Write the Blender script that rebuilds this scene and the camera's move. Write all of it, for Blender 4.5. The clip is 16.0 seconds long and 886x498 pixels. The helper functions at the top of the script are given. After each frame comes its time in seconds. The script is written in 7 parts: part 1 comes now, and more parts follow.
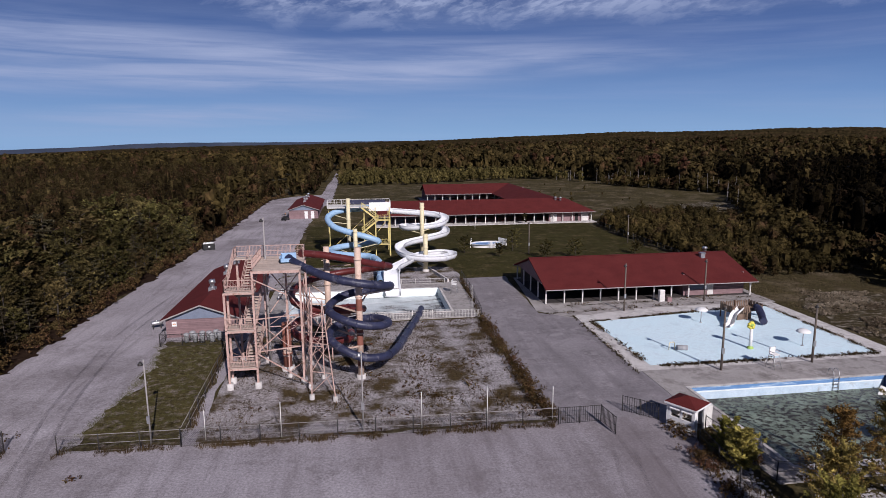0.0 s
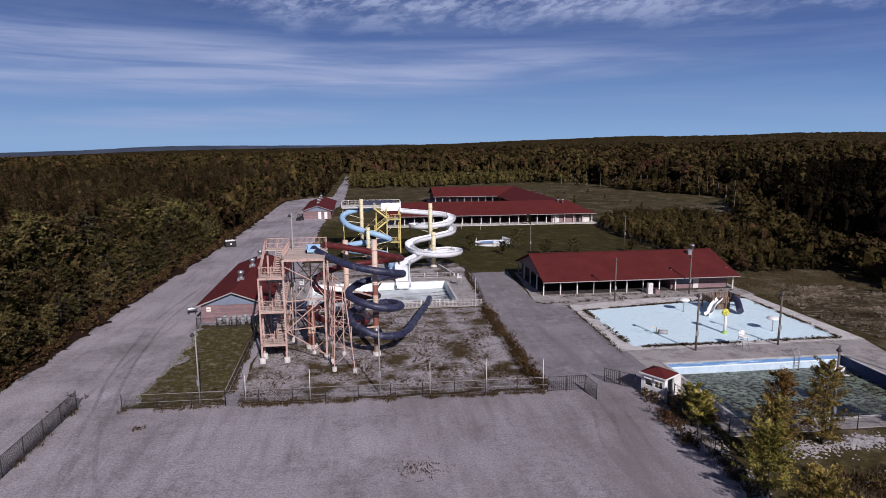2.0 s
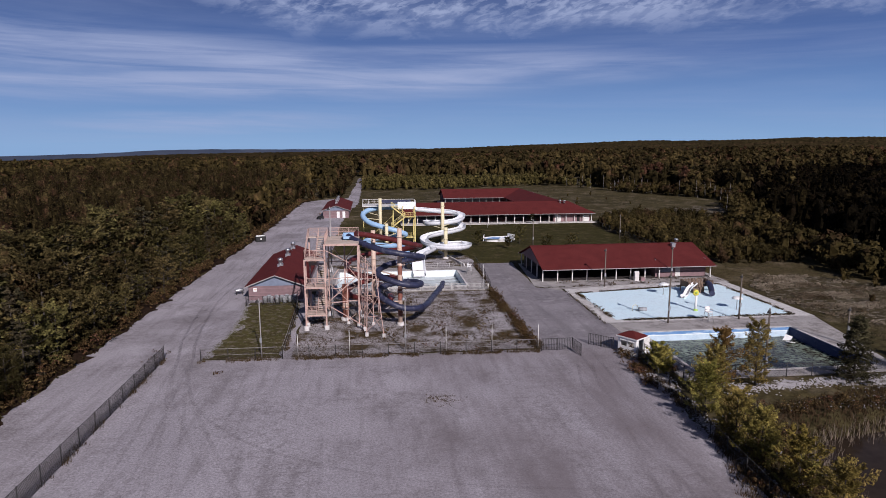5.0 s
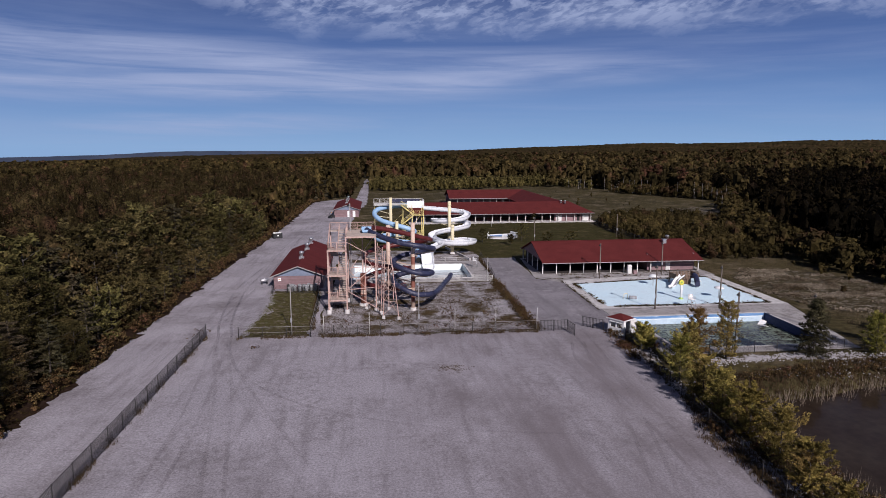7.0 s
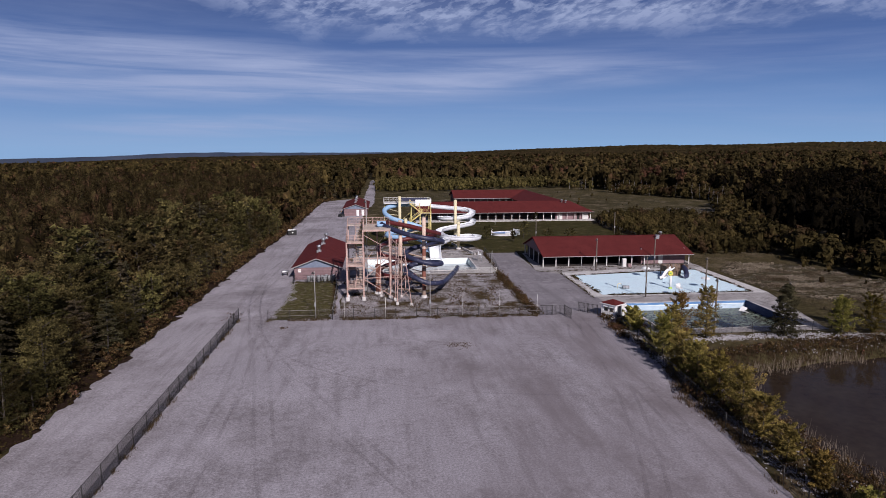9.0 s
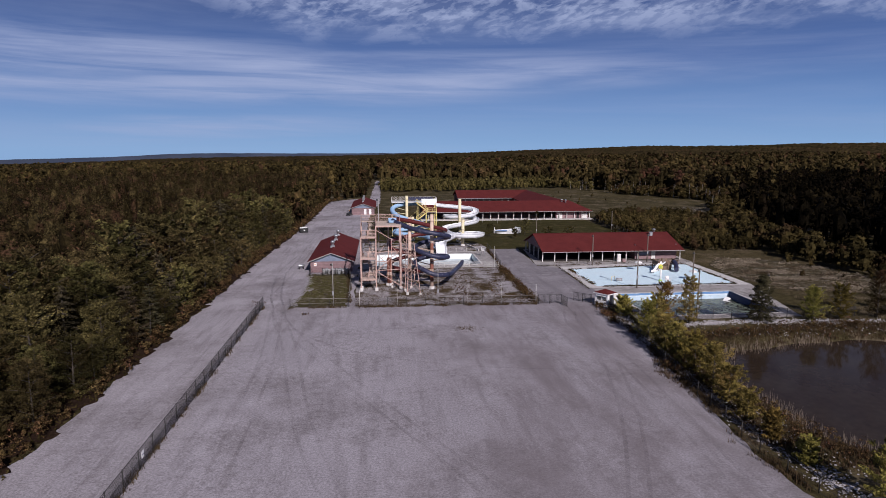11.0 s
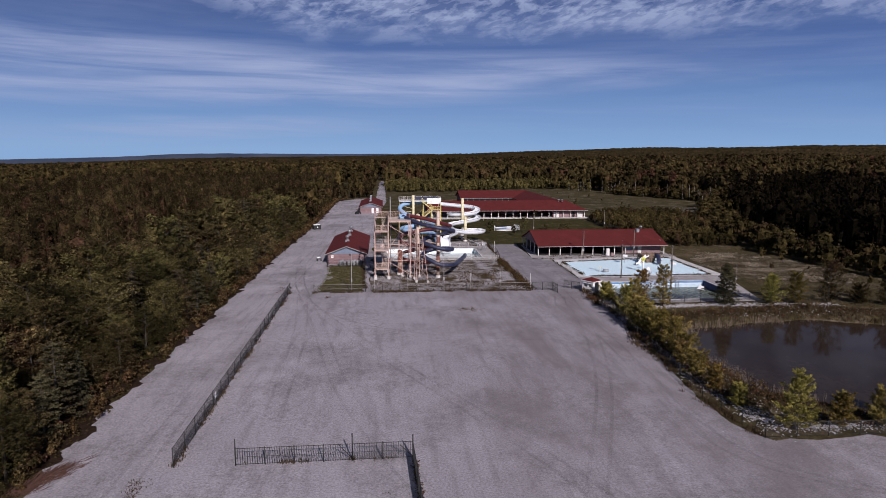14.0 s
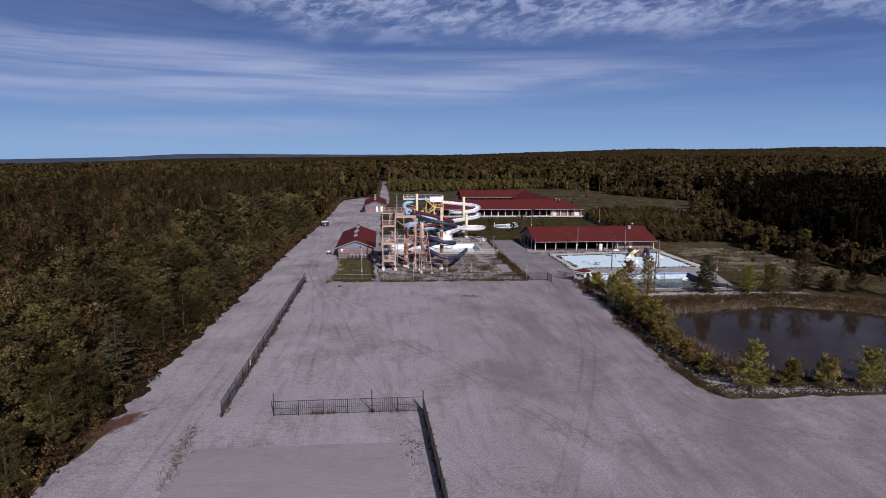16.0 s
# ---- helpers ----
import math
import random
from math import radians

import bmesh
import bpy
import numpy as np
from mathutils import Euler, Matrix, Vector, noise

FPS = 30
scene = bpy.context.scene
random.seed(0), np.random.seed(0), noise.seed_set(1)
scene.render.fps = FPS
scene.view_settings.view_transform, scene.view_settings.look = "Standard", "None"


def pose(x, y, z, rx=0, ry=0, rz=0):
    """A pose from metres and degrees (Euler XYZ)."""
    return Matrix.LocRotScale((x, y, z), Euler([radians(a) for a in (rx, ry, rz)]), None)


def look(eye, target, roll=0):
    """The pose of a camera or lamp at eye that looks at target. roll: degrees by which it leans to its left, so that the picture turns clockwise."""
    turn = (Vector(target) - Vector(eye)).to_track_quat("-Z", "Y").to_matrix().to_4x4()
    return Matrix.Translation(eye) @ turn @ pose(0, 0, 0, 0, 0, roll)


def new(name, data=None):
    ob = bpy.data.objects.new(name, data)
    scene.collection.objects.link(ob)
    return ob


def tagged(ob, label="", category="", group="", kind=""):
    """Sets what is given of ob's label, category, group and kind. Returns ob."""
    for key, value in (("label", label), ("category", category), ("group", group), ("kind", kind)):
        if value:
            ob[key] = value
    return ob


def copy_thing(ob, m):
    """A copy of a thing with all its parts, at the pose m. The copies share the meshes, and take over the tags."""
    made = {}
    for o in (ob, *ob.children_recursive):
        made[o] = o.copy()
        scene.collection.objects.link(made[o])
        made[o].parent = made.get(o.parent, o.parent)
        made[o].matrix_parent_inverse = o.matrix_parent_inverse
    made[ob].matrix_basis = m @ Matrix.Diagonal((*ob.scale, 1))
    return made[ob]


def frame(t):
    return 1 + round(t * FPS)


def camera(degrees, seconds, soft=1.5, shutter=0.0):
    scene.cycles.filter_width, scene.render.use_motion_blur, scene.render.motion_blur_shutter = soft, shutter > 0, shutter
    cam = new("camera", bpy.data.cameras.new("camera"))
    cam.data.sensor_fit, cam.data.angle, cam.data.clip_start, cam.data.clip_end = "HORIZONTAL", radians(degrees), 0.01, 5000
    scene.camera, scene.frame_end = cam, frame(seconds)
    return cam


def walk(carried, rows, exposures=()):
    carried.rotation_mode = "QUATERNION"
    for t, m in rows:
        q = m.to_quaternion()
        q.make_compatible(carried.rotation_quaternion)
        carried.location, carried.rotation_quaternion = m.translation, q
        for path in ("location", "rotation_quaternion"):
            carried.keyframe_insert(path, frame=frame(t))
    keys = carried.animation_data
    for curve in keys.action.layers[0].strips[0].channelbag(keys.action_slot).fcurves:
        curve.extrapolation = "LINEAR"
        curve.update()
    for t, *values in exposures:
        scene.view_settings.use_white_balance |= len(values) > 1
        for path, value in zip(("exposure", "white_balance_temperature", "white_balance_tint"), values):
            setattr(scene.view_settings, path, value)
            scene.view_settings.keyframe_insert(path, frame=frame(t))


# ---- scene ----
cam = camera(70.8, 16.0, soft=0.8)
PATH = [
    (0, (0.398, -1.046, 24.342), (1.752, 8.700, 22.558), -0.41),
    (0.5, (0.116, -3.143, 24.430), (1.439, 6.610, 22.664), -0.37),
    (1, (-0.115, -5.294, 24.471), (1.172, 4.467, 22.721), -0.32),
    (1.5, (-0.373, -7.464, 24.532), (0.887, 2.303, 22.793), -0.28),
    (2, (-0.662, -9.739, 24.631), (0.574, 0.033, 22.904), -0.26),
    (2.5, (-1.030, -12.053, 24.649), (0.182, -2.275, 22.937), -0.25),
    (3, (-1.423, -14.382, 24.670), (-0.231, -4.599, 22.971), -0.25),
    (3.5, (-1.844, -16.746, 24.712), (-0.673, -6.959, 23.023), -0.24),
    (4, (-2.341, -19.178, 24.766), (-1.187, -9.389, 23.084), -0.22),
    (6.5, (-4.704, -31.287, 25.030), (-3.628, -21.480, 23.393), -0.06),
    (7, (-5.205, -33.557, 25.032), (-4.139, -23.749, 23.401), -0.03),
    (7.5, (-5.653, -35.604, 24.950), (-4.599, -25.794, 23.325), -0.01),
    (8, (-6.194, -37.960, 24.983), (-5.151, -28.147, 23.363), 0.00),
    (8.5, (-6.670, -40.188, 24.966), (-5.638, -30.373, 23.355), -0.01),
    (9, (-7.118, -42.509, 25.040), (-6.096, -32.692, 23.433), -0.02),
    (11.5, (-9.068, -53.249, 25.335), (-8.089, -43.425, 23.744), 0.04),
    (12, (-9.371, -55.502, 25.428), (-8.395, -45.678, 23.839), 0.06),
    (12.5, (-9.727, -57.692, 25.692), (-8.754, -47.868, 24.102), 0.09),
    (13, (-10.094, -59.961, 25.753), (-9.123, -50.136, 24.164), 0.11),
    (13.5, (-10.462, -62.242, 25.894), (-9.495, -52.415, 24.310), 0.13),
    (14, (-10.847, -64.684, 25.951), (-9.885, -54.857, 24.369), 0.18),
    (14.5, (-11.222, -66.999, 25.920), (-10.267, -57.171, 24.342), 0.26),
    (15, (-11.593, -69.473, 25.955), (-10.639, -59.644, 24.381), 0.32),
    (15.5, (-11.945, -71.953, 25.984), (-10.990, -62.124, 24.412), 0.33),
    (16, (-12.351, -74.373, 25.926), (-11.395, -64.543, 24.358), 0.32),
]
walk(cam, [(t, look(eye, target, roll)) for t, eye, target, roll in PATH],
     [(0.0, 0.0, 6150, 19), (16.0, 0.0, 6150, 19)])

# ---- light ----
SUN_EL, SUN_AZ = 31.0, 166.0          # degrees; azimuth clockwise from +y
world = bpy.data.worlds.new("sky")
scene.world = world
world.use_nodes = True
wn = world.node_tree
wn.nodes.clear()
w_out = wn.nodes.new("ShaderNodeOutputWorld")
w_bg = wn.nodes.new("ShaderNodeBackground")
w_sky = wn.nodes.new("ShaderNodeTexSky")
w_sky.sky_type = "NISHITA"
w_sky.sun_disc = False
w_sky.sun_elevation = radians(SUN_EL)
w_sky.sun_rotation = radians(SUN_AZ)
w_sky.air_density, w_sky.dust_density, w_sky.ozone_density = 1.0, 0.0, 2.0
w_tc = wn.nodes.new("ShaderNodeTexCoord")
w_sep = wn.nodes.new("ShaderNodeSeparateXYZ")
wn.links.new(w_tc.outputs["Generated"], w_sep.inputs[0])


def w_math(op, a, b=None, c=None, clamp=False):
    n = wn.nodes.new("ShaderNodeMath")
    n.operation, n.use_clamp = op, clamp
    for k, v in enumerate((a, b, c)):
        if v is None:
            continue
        if isinstance(v, (int, float)):
            n.inputs[k].default_value = v
        else:
            wn.links.new(v, n.inputs[k])
    return n.outputs[0]


# clear sky above, paler towards the horizon, with thin streaks and a high mackerel sheet
w_az = w_math("ARCTAN2", w_sep.outputs[0], w_sep.outputs[1])
w_el = w_math("MAXIMUM", w_sep.outputs[2], 0.0)
w_ramp = wn.nodes.new("ShaderNodeValToRGB")
for _k, (_p, _c) in enumerate([(0.0, (2.2, 3.9, 6.0)), (0.06, (1.45, 2.75, 5.0)), (0.13, (0.76, 1.52, 3.5)), (0.22, (0.45, 0.84, 2.2)), (0.45, (0.16, 0.32, 1.0)), (1.0, (0.05, 0.10, 0.36))]):
    _e = w_ramp.color_ramp.elements[_k] if _k < 2 else w_ramp.color_ramp.elements.new(_p)
    _e.position, _e.color = _p, (*_c, 1)
wn.links.new(w_el, w_ramp.inputs[0])


def w_cloud(su, sv, scale, detail, lo, hi, warp=0.4, slant=0.5):
    comb = wn.nodes.new("ShaderNodeCombineXYZ")
    wn.links.new(w_math("MULTIPLY_ADD", w_az, su, w_math("MULTIPLY", w_el, -su * slant)), comb.inputs[0])
    wn.links.new(w_math("MULTIPLY_ADD", w_el, sv, w_math("MULTIPLY", w_az, sv * 0.015)), comb.inputs[1])
    tex = wn.nodes.new("ShaderNodeTexNoise")
    tex.inputs["Scale"].default_value = scale
    tex.inputs["Detail"].default_value = detail
    tex.inputs["Roughness"].default_value = 0.6
    tex.inputs["Distortion"].default_value = warp
    wn.links.new(comb.outputs[0], tex.inputs["Vector"])
    m = wn.nodes.new("ShaderNodeMapRange")
    m.interpolation_type = "SMOOTHSTEP"
    m.inputs["From Min"].default_value = lo
    m.inputs["From Max"].default_value = hi
    wn.links.new(tex.outputs["Fac"], m.inputs["Value"])
    return m.outputs[0]


def w_bank(az, el, half_az, half_el):
    """A soft oval bank of cloud about a bearing and a height, in degrees."""
    a = w_math("DIVIDE", w_math("SUBTRACT", w_az, radians(az)), radians(half_az))
    b = w_math("DIVIDE", w_math("SUBTRACT", w_el, math.sin(radians(el))), radians(half_el))
    d = w_math("ADD", w_math("MULTIPLY", a, a), w_math("MULTIPLY", b, b))
    return w_math("SUBTRACT", 1.0, w_math("MULTIPLY", d, 0.5), None, True)


def w_sum(*terms):
    """Clamped sum of (weight, socket) pairs."""
    out = 0.0
    for k, v in terms:
        out = w_math("MULTIPLY_ADD", v, k, out)
    return w_math("MAXIMUM", w_math("MINIMUM", out, 1.0), 0.0)


w_streak = w_cloud(2.6, 44.0, 1.0, 12.0, 0.30, 0.66, 0.6)
w_veil = w_cloud(1.3, 15.0, 1.0, 7.0, 0.30, 0.72, 0.4)
w_cell = w_cloud(44.0, 88.0, 1.0, 3.0, 0.40, 0.60, 0.3, 1.2)
w_tuft = w_cloud(10.0, 24.0, 1.0, 6.0, 0.34, 0.62, 0.5)
w_low = w_sum((0.85, w_bank(8, 6.6, 15, 1.5)), (0.95, w_bank(-24, 6.4, 19, 2.4)), (0.55, w_bank(-4, 4.9, 14, 1.0)), (0.8, w_bank(-12, 1.9, 10, 0.8)), (0.2, w_bank(28, 7.2, 14, 1.6)), (0.14, w_veil))
w_edge = w_math("SUBTRACT", w_el, w_math("MULTIPLY_ADD", w_math("MINIMUM", w_math("ADD", w_az, radians(6)), 0.0), -0.26, math.sin(radians(9.3))))
w_top = w_math("MULTIPLY_ADD", w_edge, 24.0, w_math("MULTIPLY_ADD", w_tuft, 0.5, -0.25), True)
w_sheet = w_math("MULTIPLY", w_top, w_sum((0.60, w_cell), (0.75, w_tuft), (0.14, w_bank(34, 12, 20, 4)), (0.18, w_bank(-8, 12, 9, 4)), (-0.38, w_top)))
w_thin = w_math("MULTIPLY_ADD", w_el, -4.0, 2.4, True)
w_c = w_sum((0.58, w_math("MULTIPLY", w_streak, w_low)), (0.34, w_math("MULTIPLY", w_veil, w_low)), (0.13, w_veil), (0.70, w_math("MULTIPLY", w_sheet, w_thin)))
w_base = wn.nodes.new("ShaderNodeMix")
w_base.data_type = "RGBA"
w_base.inputs["Factor"].default_value = 0.98
wn.links.new(w_sky.outputs[0], w_base.inputs["A"])
wn.links.new(w_ramp.outputs[0], w_base.inputs["B"])
w_mix = wn.nodes.new("ShaderNodeMix")
w_mix.data_type = "RGBA"
w_mix.inputs["B"].default_value = (3.6, 4.3, 5.9, 1)
wn.links.new(w_c, w_mix.inputs["Factor"])
wn.links.new(w_base.outputs["Result"], w_mix.inputs["A"])
wn.links.new(w_mix.outputs["Result"], w_bg.inputs["Color"])
w_bg.inputs["Strength"].default_value = 0.1
wn.links.new(w_bg.outputs[0], w_out.inputs[0])

sun_data = bpy.data.lights.new("sun", "SUN")
sun_data.energy, sun_data.angle, sun_data.color = 4.5, radians(0.5), (1.0, 0.945, 0.885)
sun = new("sun", sun_data)
_e, _a = radians(SUN_EL), radians(SUN_AZ)
sun.matrix_world = look((0, 0, 60), (-math.sin(_a) * math.cos(_e), -math.cos(_a) * math.cos(_e), 60 - math.sin(_e)))

# ---- building helpers ----
class Shape:
    """A growing mesh: boxes, rods, swept tubes and plain faces."""

    def __init__(self):
        self.v, self.f, self.s = [], [], []

    def face(self, pts, smooth=False):
        k = len(self.v)
        self.v += [tuple(p) for p in pts]
        self.f.append(tuple(range(k, k + len(pts))))
        self.s.append(smooth)
        return self

    def box(self, x0, x1, y0, y1, z0, z1):
        k = len(self.v)
        self.v += [(x, y, z) for z in (z0, z1) for x, y in ((x0, y0), (x1, y0), (x1, y1), (x0, y1))]
        for q in ((3, 2, 1, 0), (4, 5, 6, 7), (0, 1, 5, 4), (1, 2, 6, 5), (2, 3, 7, 6), (3, 0, 4, 7)):
            self.f.append(tuple(k + i for i in q))
            self.s.append(False)
        return self

    def prism(self, outline, z0, z1):
        """An upright block over an outline that runs anticlockwise."""
        n = len(outline)
        self.face([(x, y, z1) for x, y in outline])
        self.face([(x, y, z0) for x, y in reversed(outline)])
        for i in range(n):
            (a, b), (c, d) = outline[i], outline[(i + 1) % n]
            self.face([(a, b, z0), (c, d, z0), (c, d, z1), (a, b, z1)])
        return self

    def cbox(self, c, size):
        return self.box(c[0] - size[0] / 2, c[0] + size[0] / 2, c[1] - size[1] / 2, c[1] + size[1] / 2, c[2] - size[2] / 2, c[2] + size[2] / 2)

    def bar(self, p, q, w, h):
        """A straight bar of square section from p to q."""
        p, q = Vector(p), Vector(q)
        d = (q - p).normalized()
        side = d.cross(Vector((0, 0, 1)))
        side = Vector((1, 0, 0)) if side.length < 1e-4 else side.normalized()
        up = side.cross(d)
        k = len(self.v)
        for e in (p, q):
            for a, b in ((-1, -1), (1, -1), (1, 1), (-1, 1)):
                self.v.append(tuple(e + side * (a * w / 2) + up * (b * h / 2)))
        for n in ((0, 1, 2, 3), (7, 6, 5, 4), (0, 4, 5, 1), (1, 5, 6, 2), (2, 6, 7, 3), (3, 7, 4, 0)):
            self.f.append(tuple(k + i for i in n))
            self.s.append(False)
        return self

    def rod(self, p, q, r, r2=None, n=8, caps=True):
        p, q = Vector(p), Vector(q)
        return self.sweep([p, q], [r, r if r2 is None else r2], n, caps)

    def sweep(self, pts, radii, n=10, caps=True, section=None):
        """A section (a circle unless given) carried along pts, upright."""
        pts = [Vector(p) for p in pts]
        if isinstance(radii, (int, float)):
            radii = [radii] * len(pts)
        closed = section is None
        if section is None:
            section = [(math.cos(2 * math.pi * i / n), math.sin(2 * math.pi * i / n)) for i in range(n)]
        m = len(section)
        k = len(self.v)
        last = None
        for i, p in enumerate(pts):
            d = (pts[min(i + 1, len(pts) - 1)] - pts[max(i - 1, 0)]).normalized()
            side = d.cross(Vector((0, 0, 1)))
            if side.length < 0.05:
                side = last or Vector((1, 0, 0))
            side = side.normalized()
            last = side
            up = side.cross(d).normalized()
            for a, b in section:
                self.v.append(tuple(p + side * (a * radii[i]) + up * (b * radii[i])))
        for i in range(len(pts) - 1):
            for j in range(m if closed else m - 1):
                a, b = k + i * m + j, k + i * m + (j + 1) % m
                self.f.append((a, b, b + m, a + m))
                self.s.append(True)
        if caps and closed:
            self.f.append(tuple(k + j for j in reversed(range(m))))
            self.f.append(tuple(k + (len(pts) - 1) * m + j for j in range(m)))
            self.s += [False, False]
        return self

    def lathe(self, profile, n=16, centre=(0, 0, 0)):
        k = len(self.v)
        for r, z in profile:
            for i in range(n):
                a = 2 * math.pi * i / n
                self.v.append((centre[0] + r * math.cos(a), centre[1] + r * math.sin(a), centre[2] + z))
        for i in range(len(profile) - 1):
            for j in range(n):
                a, b = k + i * n + j, k + i * n + (j + 1) % n
                self.f.append((a, b, b + n, a + n))
                self.s.append(True)
        return self

    def mesh(self, name):
        me = bpy.data.meshes.new(name)
        me.from_pydata(self.v, [], self.f)
        me.polygons.foreach_set("use_smooth", self.s)
        me.update()
        return me


def part(name, shape, material, parent=None, label="", kind=""):
    """One mesh object under a thing or a part."""
    me = shape if isinstance(shape, bpy.types.Mesh) else shape.mesh(name)
    if material is not None and not len(me.materials):
        me.materials.append(material)
    ob = new(name, me)
    if parent is not None:
        ob.parent = parent
    return tagged(ob, label, kind=kind)


def thing(name, label, category, group="", kind="", at=None):
    ob = new(name)
    ob.empty_display_size = 0.2
    if at is not None:
        ob.matrix_basis = at
    return tagged(ob, label, category, group, kind)


def structure(name, shape, material, label, category):
    return tagged(part(name, shape, material), label, category, kind="structure")


def bevelled(shape, name, width=0.02):
    """The shape with its hard edges rounded off a little."""
    me = shape.mesh(name)
    bm = bmesh.new()
    bm.from_mesh(me)
    bmesh.ops.recalc_face_normals(bm, faces=bm.faces)
    bmesh.ops.bevel(bm, geom=list(bm.edges), offset=width, segments=2, profile=0.5, affect="EDGES")
    bm.to_mesh(me)
    bm.free()
    return me


def spline(pts, step=0.5):
    """A smooth curve through the control points, at even steps."""
    p = [Vector(q) for q in pts]
    p = [p[0] * 2 - p[1]] + p + [p[-1] * 2 - p[-2]]
    out = []
    for i in range(1, len(p) - 2):
        n = max(2, int((p[i + 1] - p[i]).length / step))
        for j in range(n):
            t = j / n
            out.append(0.5 * (2 * p[i] + (p[i + 1] - p[i - 1]) * t + (2 * p[i - 1] - 5 * p[i] + 4 * p[i + 1] - p[i + 2]) * t * t
                              + (3 * p[i] - p[i - 1] - 3 * p[i + 1] + p[i + 2]) * t ** 3))
    out.append(p[-2])
    return out


def sample(pts, x):
    """Piecewise straight reading of (x, y) pairs."""
    return float(np.interp(x, [p[0] for p in pts], [p[1] for p in pts]))


# ---- materials ----
def material(name, dark, light, scale=4.0, rough=0.8, bump=0.3, bump_scale=40.0, metal=0.0, spots=None, spot_scale=1.0,
             spot_range=(0.5, 0.62), spot_rough=None, object_random=0.0, coords="Object", stretch=(1, 1, 1), detail=6.0, spec=0.4, speck=None, dapple=None, streak=None):
    """A surface with broad mottling, fine grain and relief, and an optional second tone in worn or stained spots."""
    m = bpy.data.materials.new(name)
    m.use_nodes = True
    t = m.node_tree
    bsdf = t.nodes["Principled BSDF"]
    tc = t.nodes.new("ShaderNodeTexCoord")
    mp = t.nodes.new("ShaderNodeMapping")
    mp.inputs["Scale"].default_value = stretch
    if coords == "World":
        geo = t.nodes.new("ShaderNodeNewGeometry")
        t.links.new(geo.outputs["Position"], mp.inputs[0])
    else:
        t.links.new(tc.outputs[coords], mp.inputs[0])

    def tex(sc, det, rg=0.6):
        n = t.nodes.new("ShaderNodeTexNoise")
        n.inputs["Scale"].default_value, n.inputs["Detail"].default_value, n.inputs["Roughness"].default_value = sc, det, rg
        t.links.new(mp.outputs[0], n.inputs["Vector"])
        return n.outputs["Fac"]

    def remap(v, lo, hi):
        n = t.nodes.new("ShaderNodeMapRange")
        n.inputs["From Min"].default_value, n.inputs["From Max"].default_value = lo, hi
        t.links.new(v, n.inputs["Value"])
        return n.outputs[0]

    def mix(f, a, b):
        n = t.nodes.new("ShaderNodeMix")
        n.data_type = "RGBA"
        for key, v in (("Factor", f), ("A", a), ("B", b)):
            if isinstance(v, (tuple, list)):
                n.inputs[key].default_value = (*v[:3], 1)
            elif isinstance(v, (int, float)):
                n.inputs[key].default_value = v
            else:
                t.links.new(v, n.inputs[key])
        return n.outputs["Result"]

    broad = remap(tex(scale, detail), 0.3, 0.7)
    grain = tex(bump_scale, 3.0)
    col = mix(broad, dark, light)

    def vary(c, f, amount):
        n = t.nodes.new("ShaderNodeMapRange")
        n.inputs["From Min"].default_value, n.inputs["From Max"].default_value = 0.3, 0.7
        n.inputs["To Min"].default_value, n.inputs["To Max"].default_value = 1 - amount, 1 + amount
        t.links.new(f, n.inputs["Value"])
        h = t.nodes.new("ShaderNodeHueSaturation")
        t.links.new(n.outputs[0], h.inputs["Value"])
        t.links.new(c, h.inputs["Color"])
        return h.outputs[0]

    fleck = tex(speck[0], 4.0, 0.7) if speck is not None else None
    rough_v = rough
    if spots is not None:
        s = remap(tex(spot_scale, 8.0, 0.65), *spot_range)
        col = mix(s, col, spots)
        if spot_rough is not None:
            n = t.nodes.new("ShaderNodeMapRange")
            n.inputs["To Min"].default_value, n.inputs["To Max"].default_value = rough, spot_rough
            t.links.new(s, n.inputs["Value"])
            rough_v = n.outputs[0]
    if streak is not None:
        angle, long_scale, cross_scale, tone, amount = streak
        sm = t.nodes.new("ShaderNodeMapping")
        sm.inputs["Rotation"].default_value = (0, 0, math.radians(angle))
        sm.inputs["Scale"].default_value = (cross_scale, long_scale, 1)
        t.links.new(mp.outputs[0], sm.inputs[0])
        sn = t.nodes.new("ShaderNodeTexNoise")
        sn.inputs["Scale"].default_value, sn.inputs["Detail"].default_value = 1.0, 7.0
        t.links.new(sm.outputs[0], sn.inputs["Vector"])
        sf = t.nodes.new("ShaderNodeMapRange")
        sf.inputs["From Min"].default_value, sf.inputs["From Max"].default_value = 0.50, 0.68
        sf.inputs["To Max"].default_value = amount
        t.links.new(sn.outputs["Fac"], sf.inputs["Value"])
        col = mix(sf.outputs[0], col, tone)
    if dapple is not None:
        area_scale, fleck_scale, tone, amount = dapple
        area = remap(tex(area_scale, 5.0, 0.62), 0.40, 0.60)
        dots = remap(tex(fleck_scale, 5.0, 0.72), 0.46, 0.60)
        both = t.nodes.new("ShaderNodeMath")
        both.operation = "MULTIPLY"
        t.links.new(area, both.inputs[0])
        t.links.new(dots, both.inputs[1])
        part_of = t.nodes.new("ShaderNodeMath")
        part_of.operation = "MULTIPLY"
        part_of.inputs[1].default_value = amount
        t.links.new(both.outputs[0], part_of.inputs[0])
        col = mix(part_of.outputs[0], col, tone)
    col = vary(col, grain, 0.16)
    if speck is not None:
        col = vary(col, fleck, speck[1])
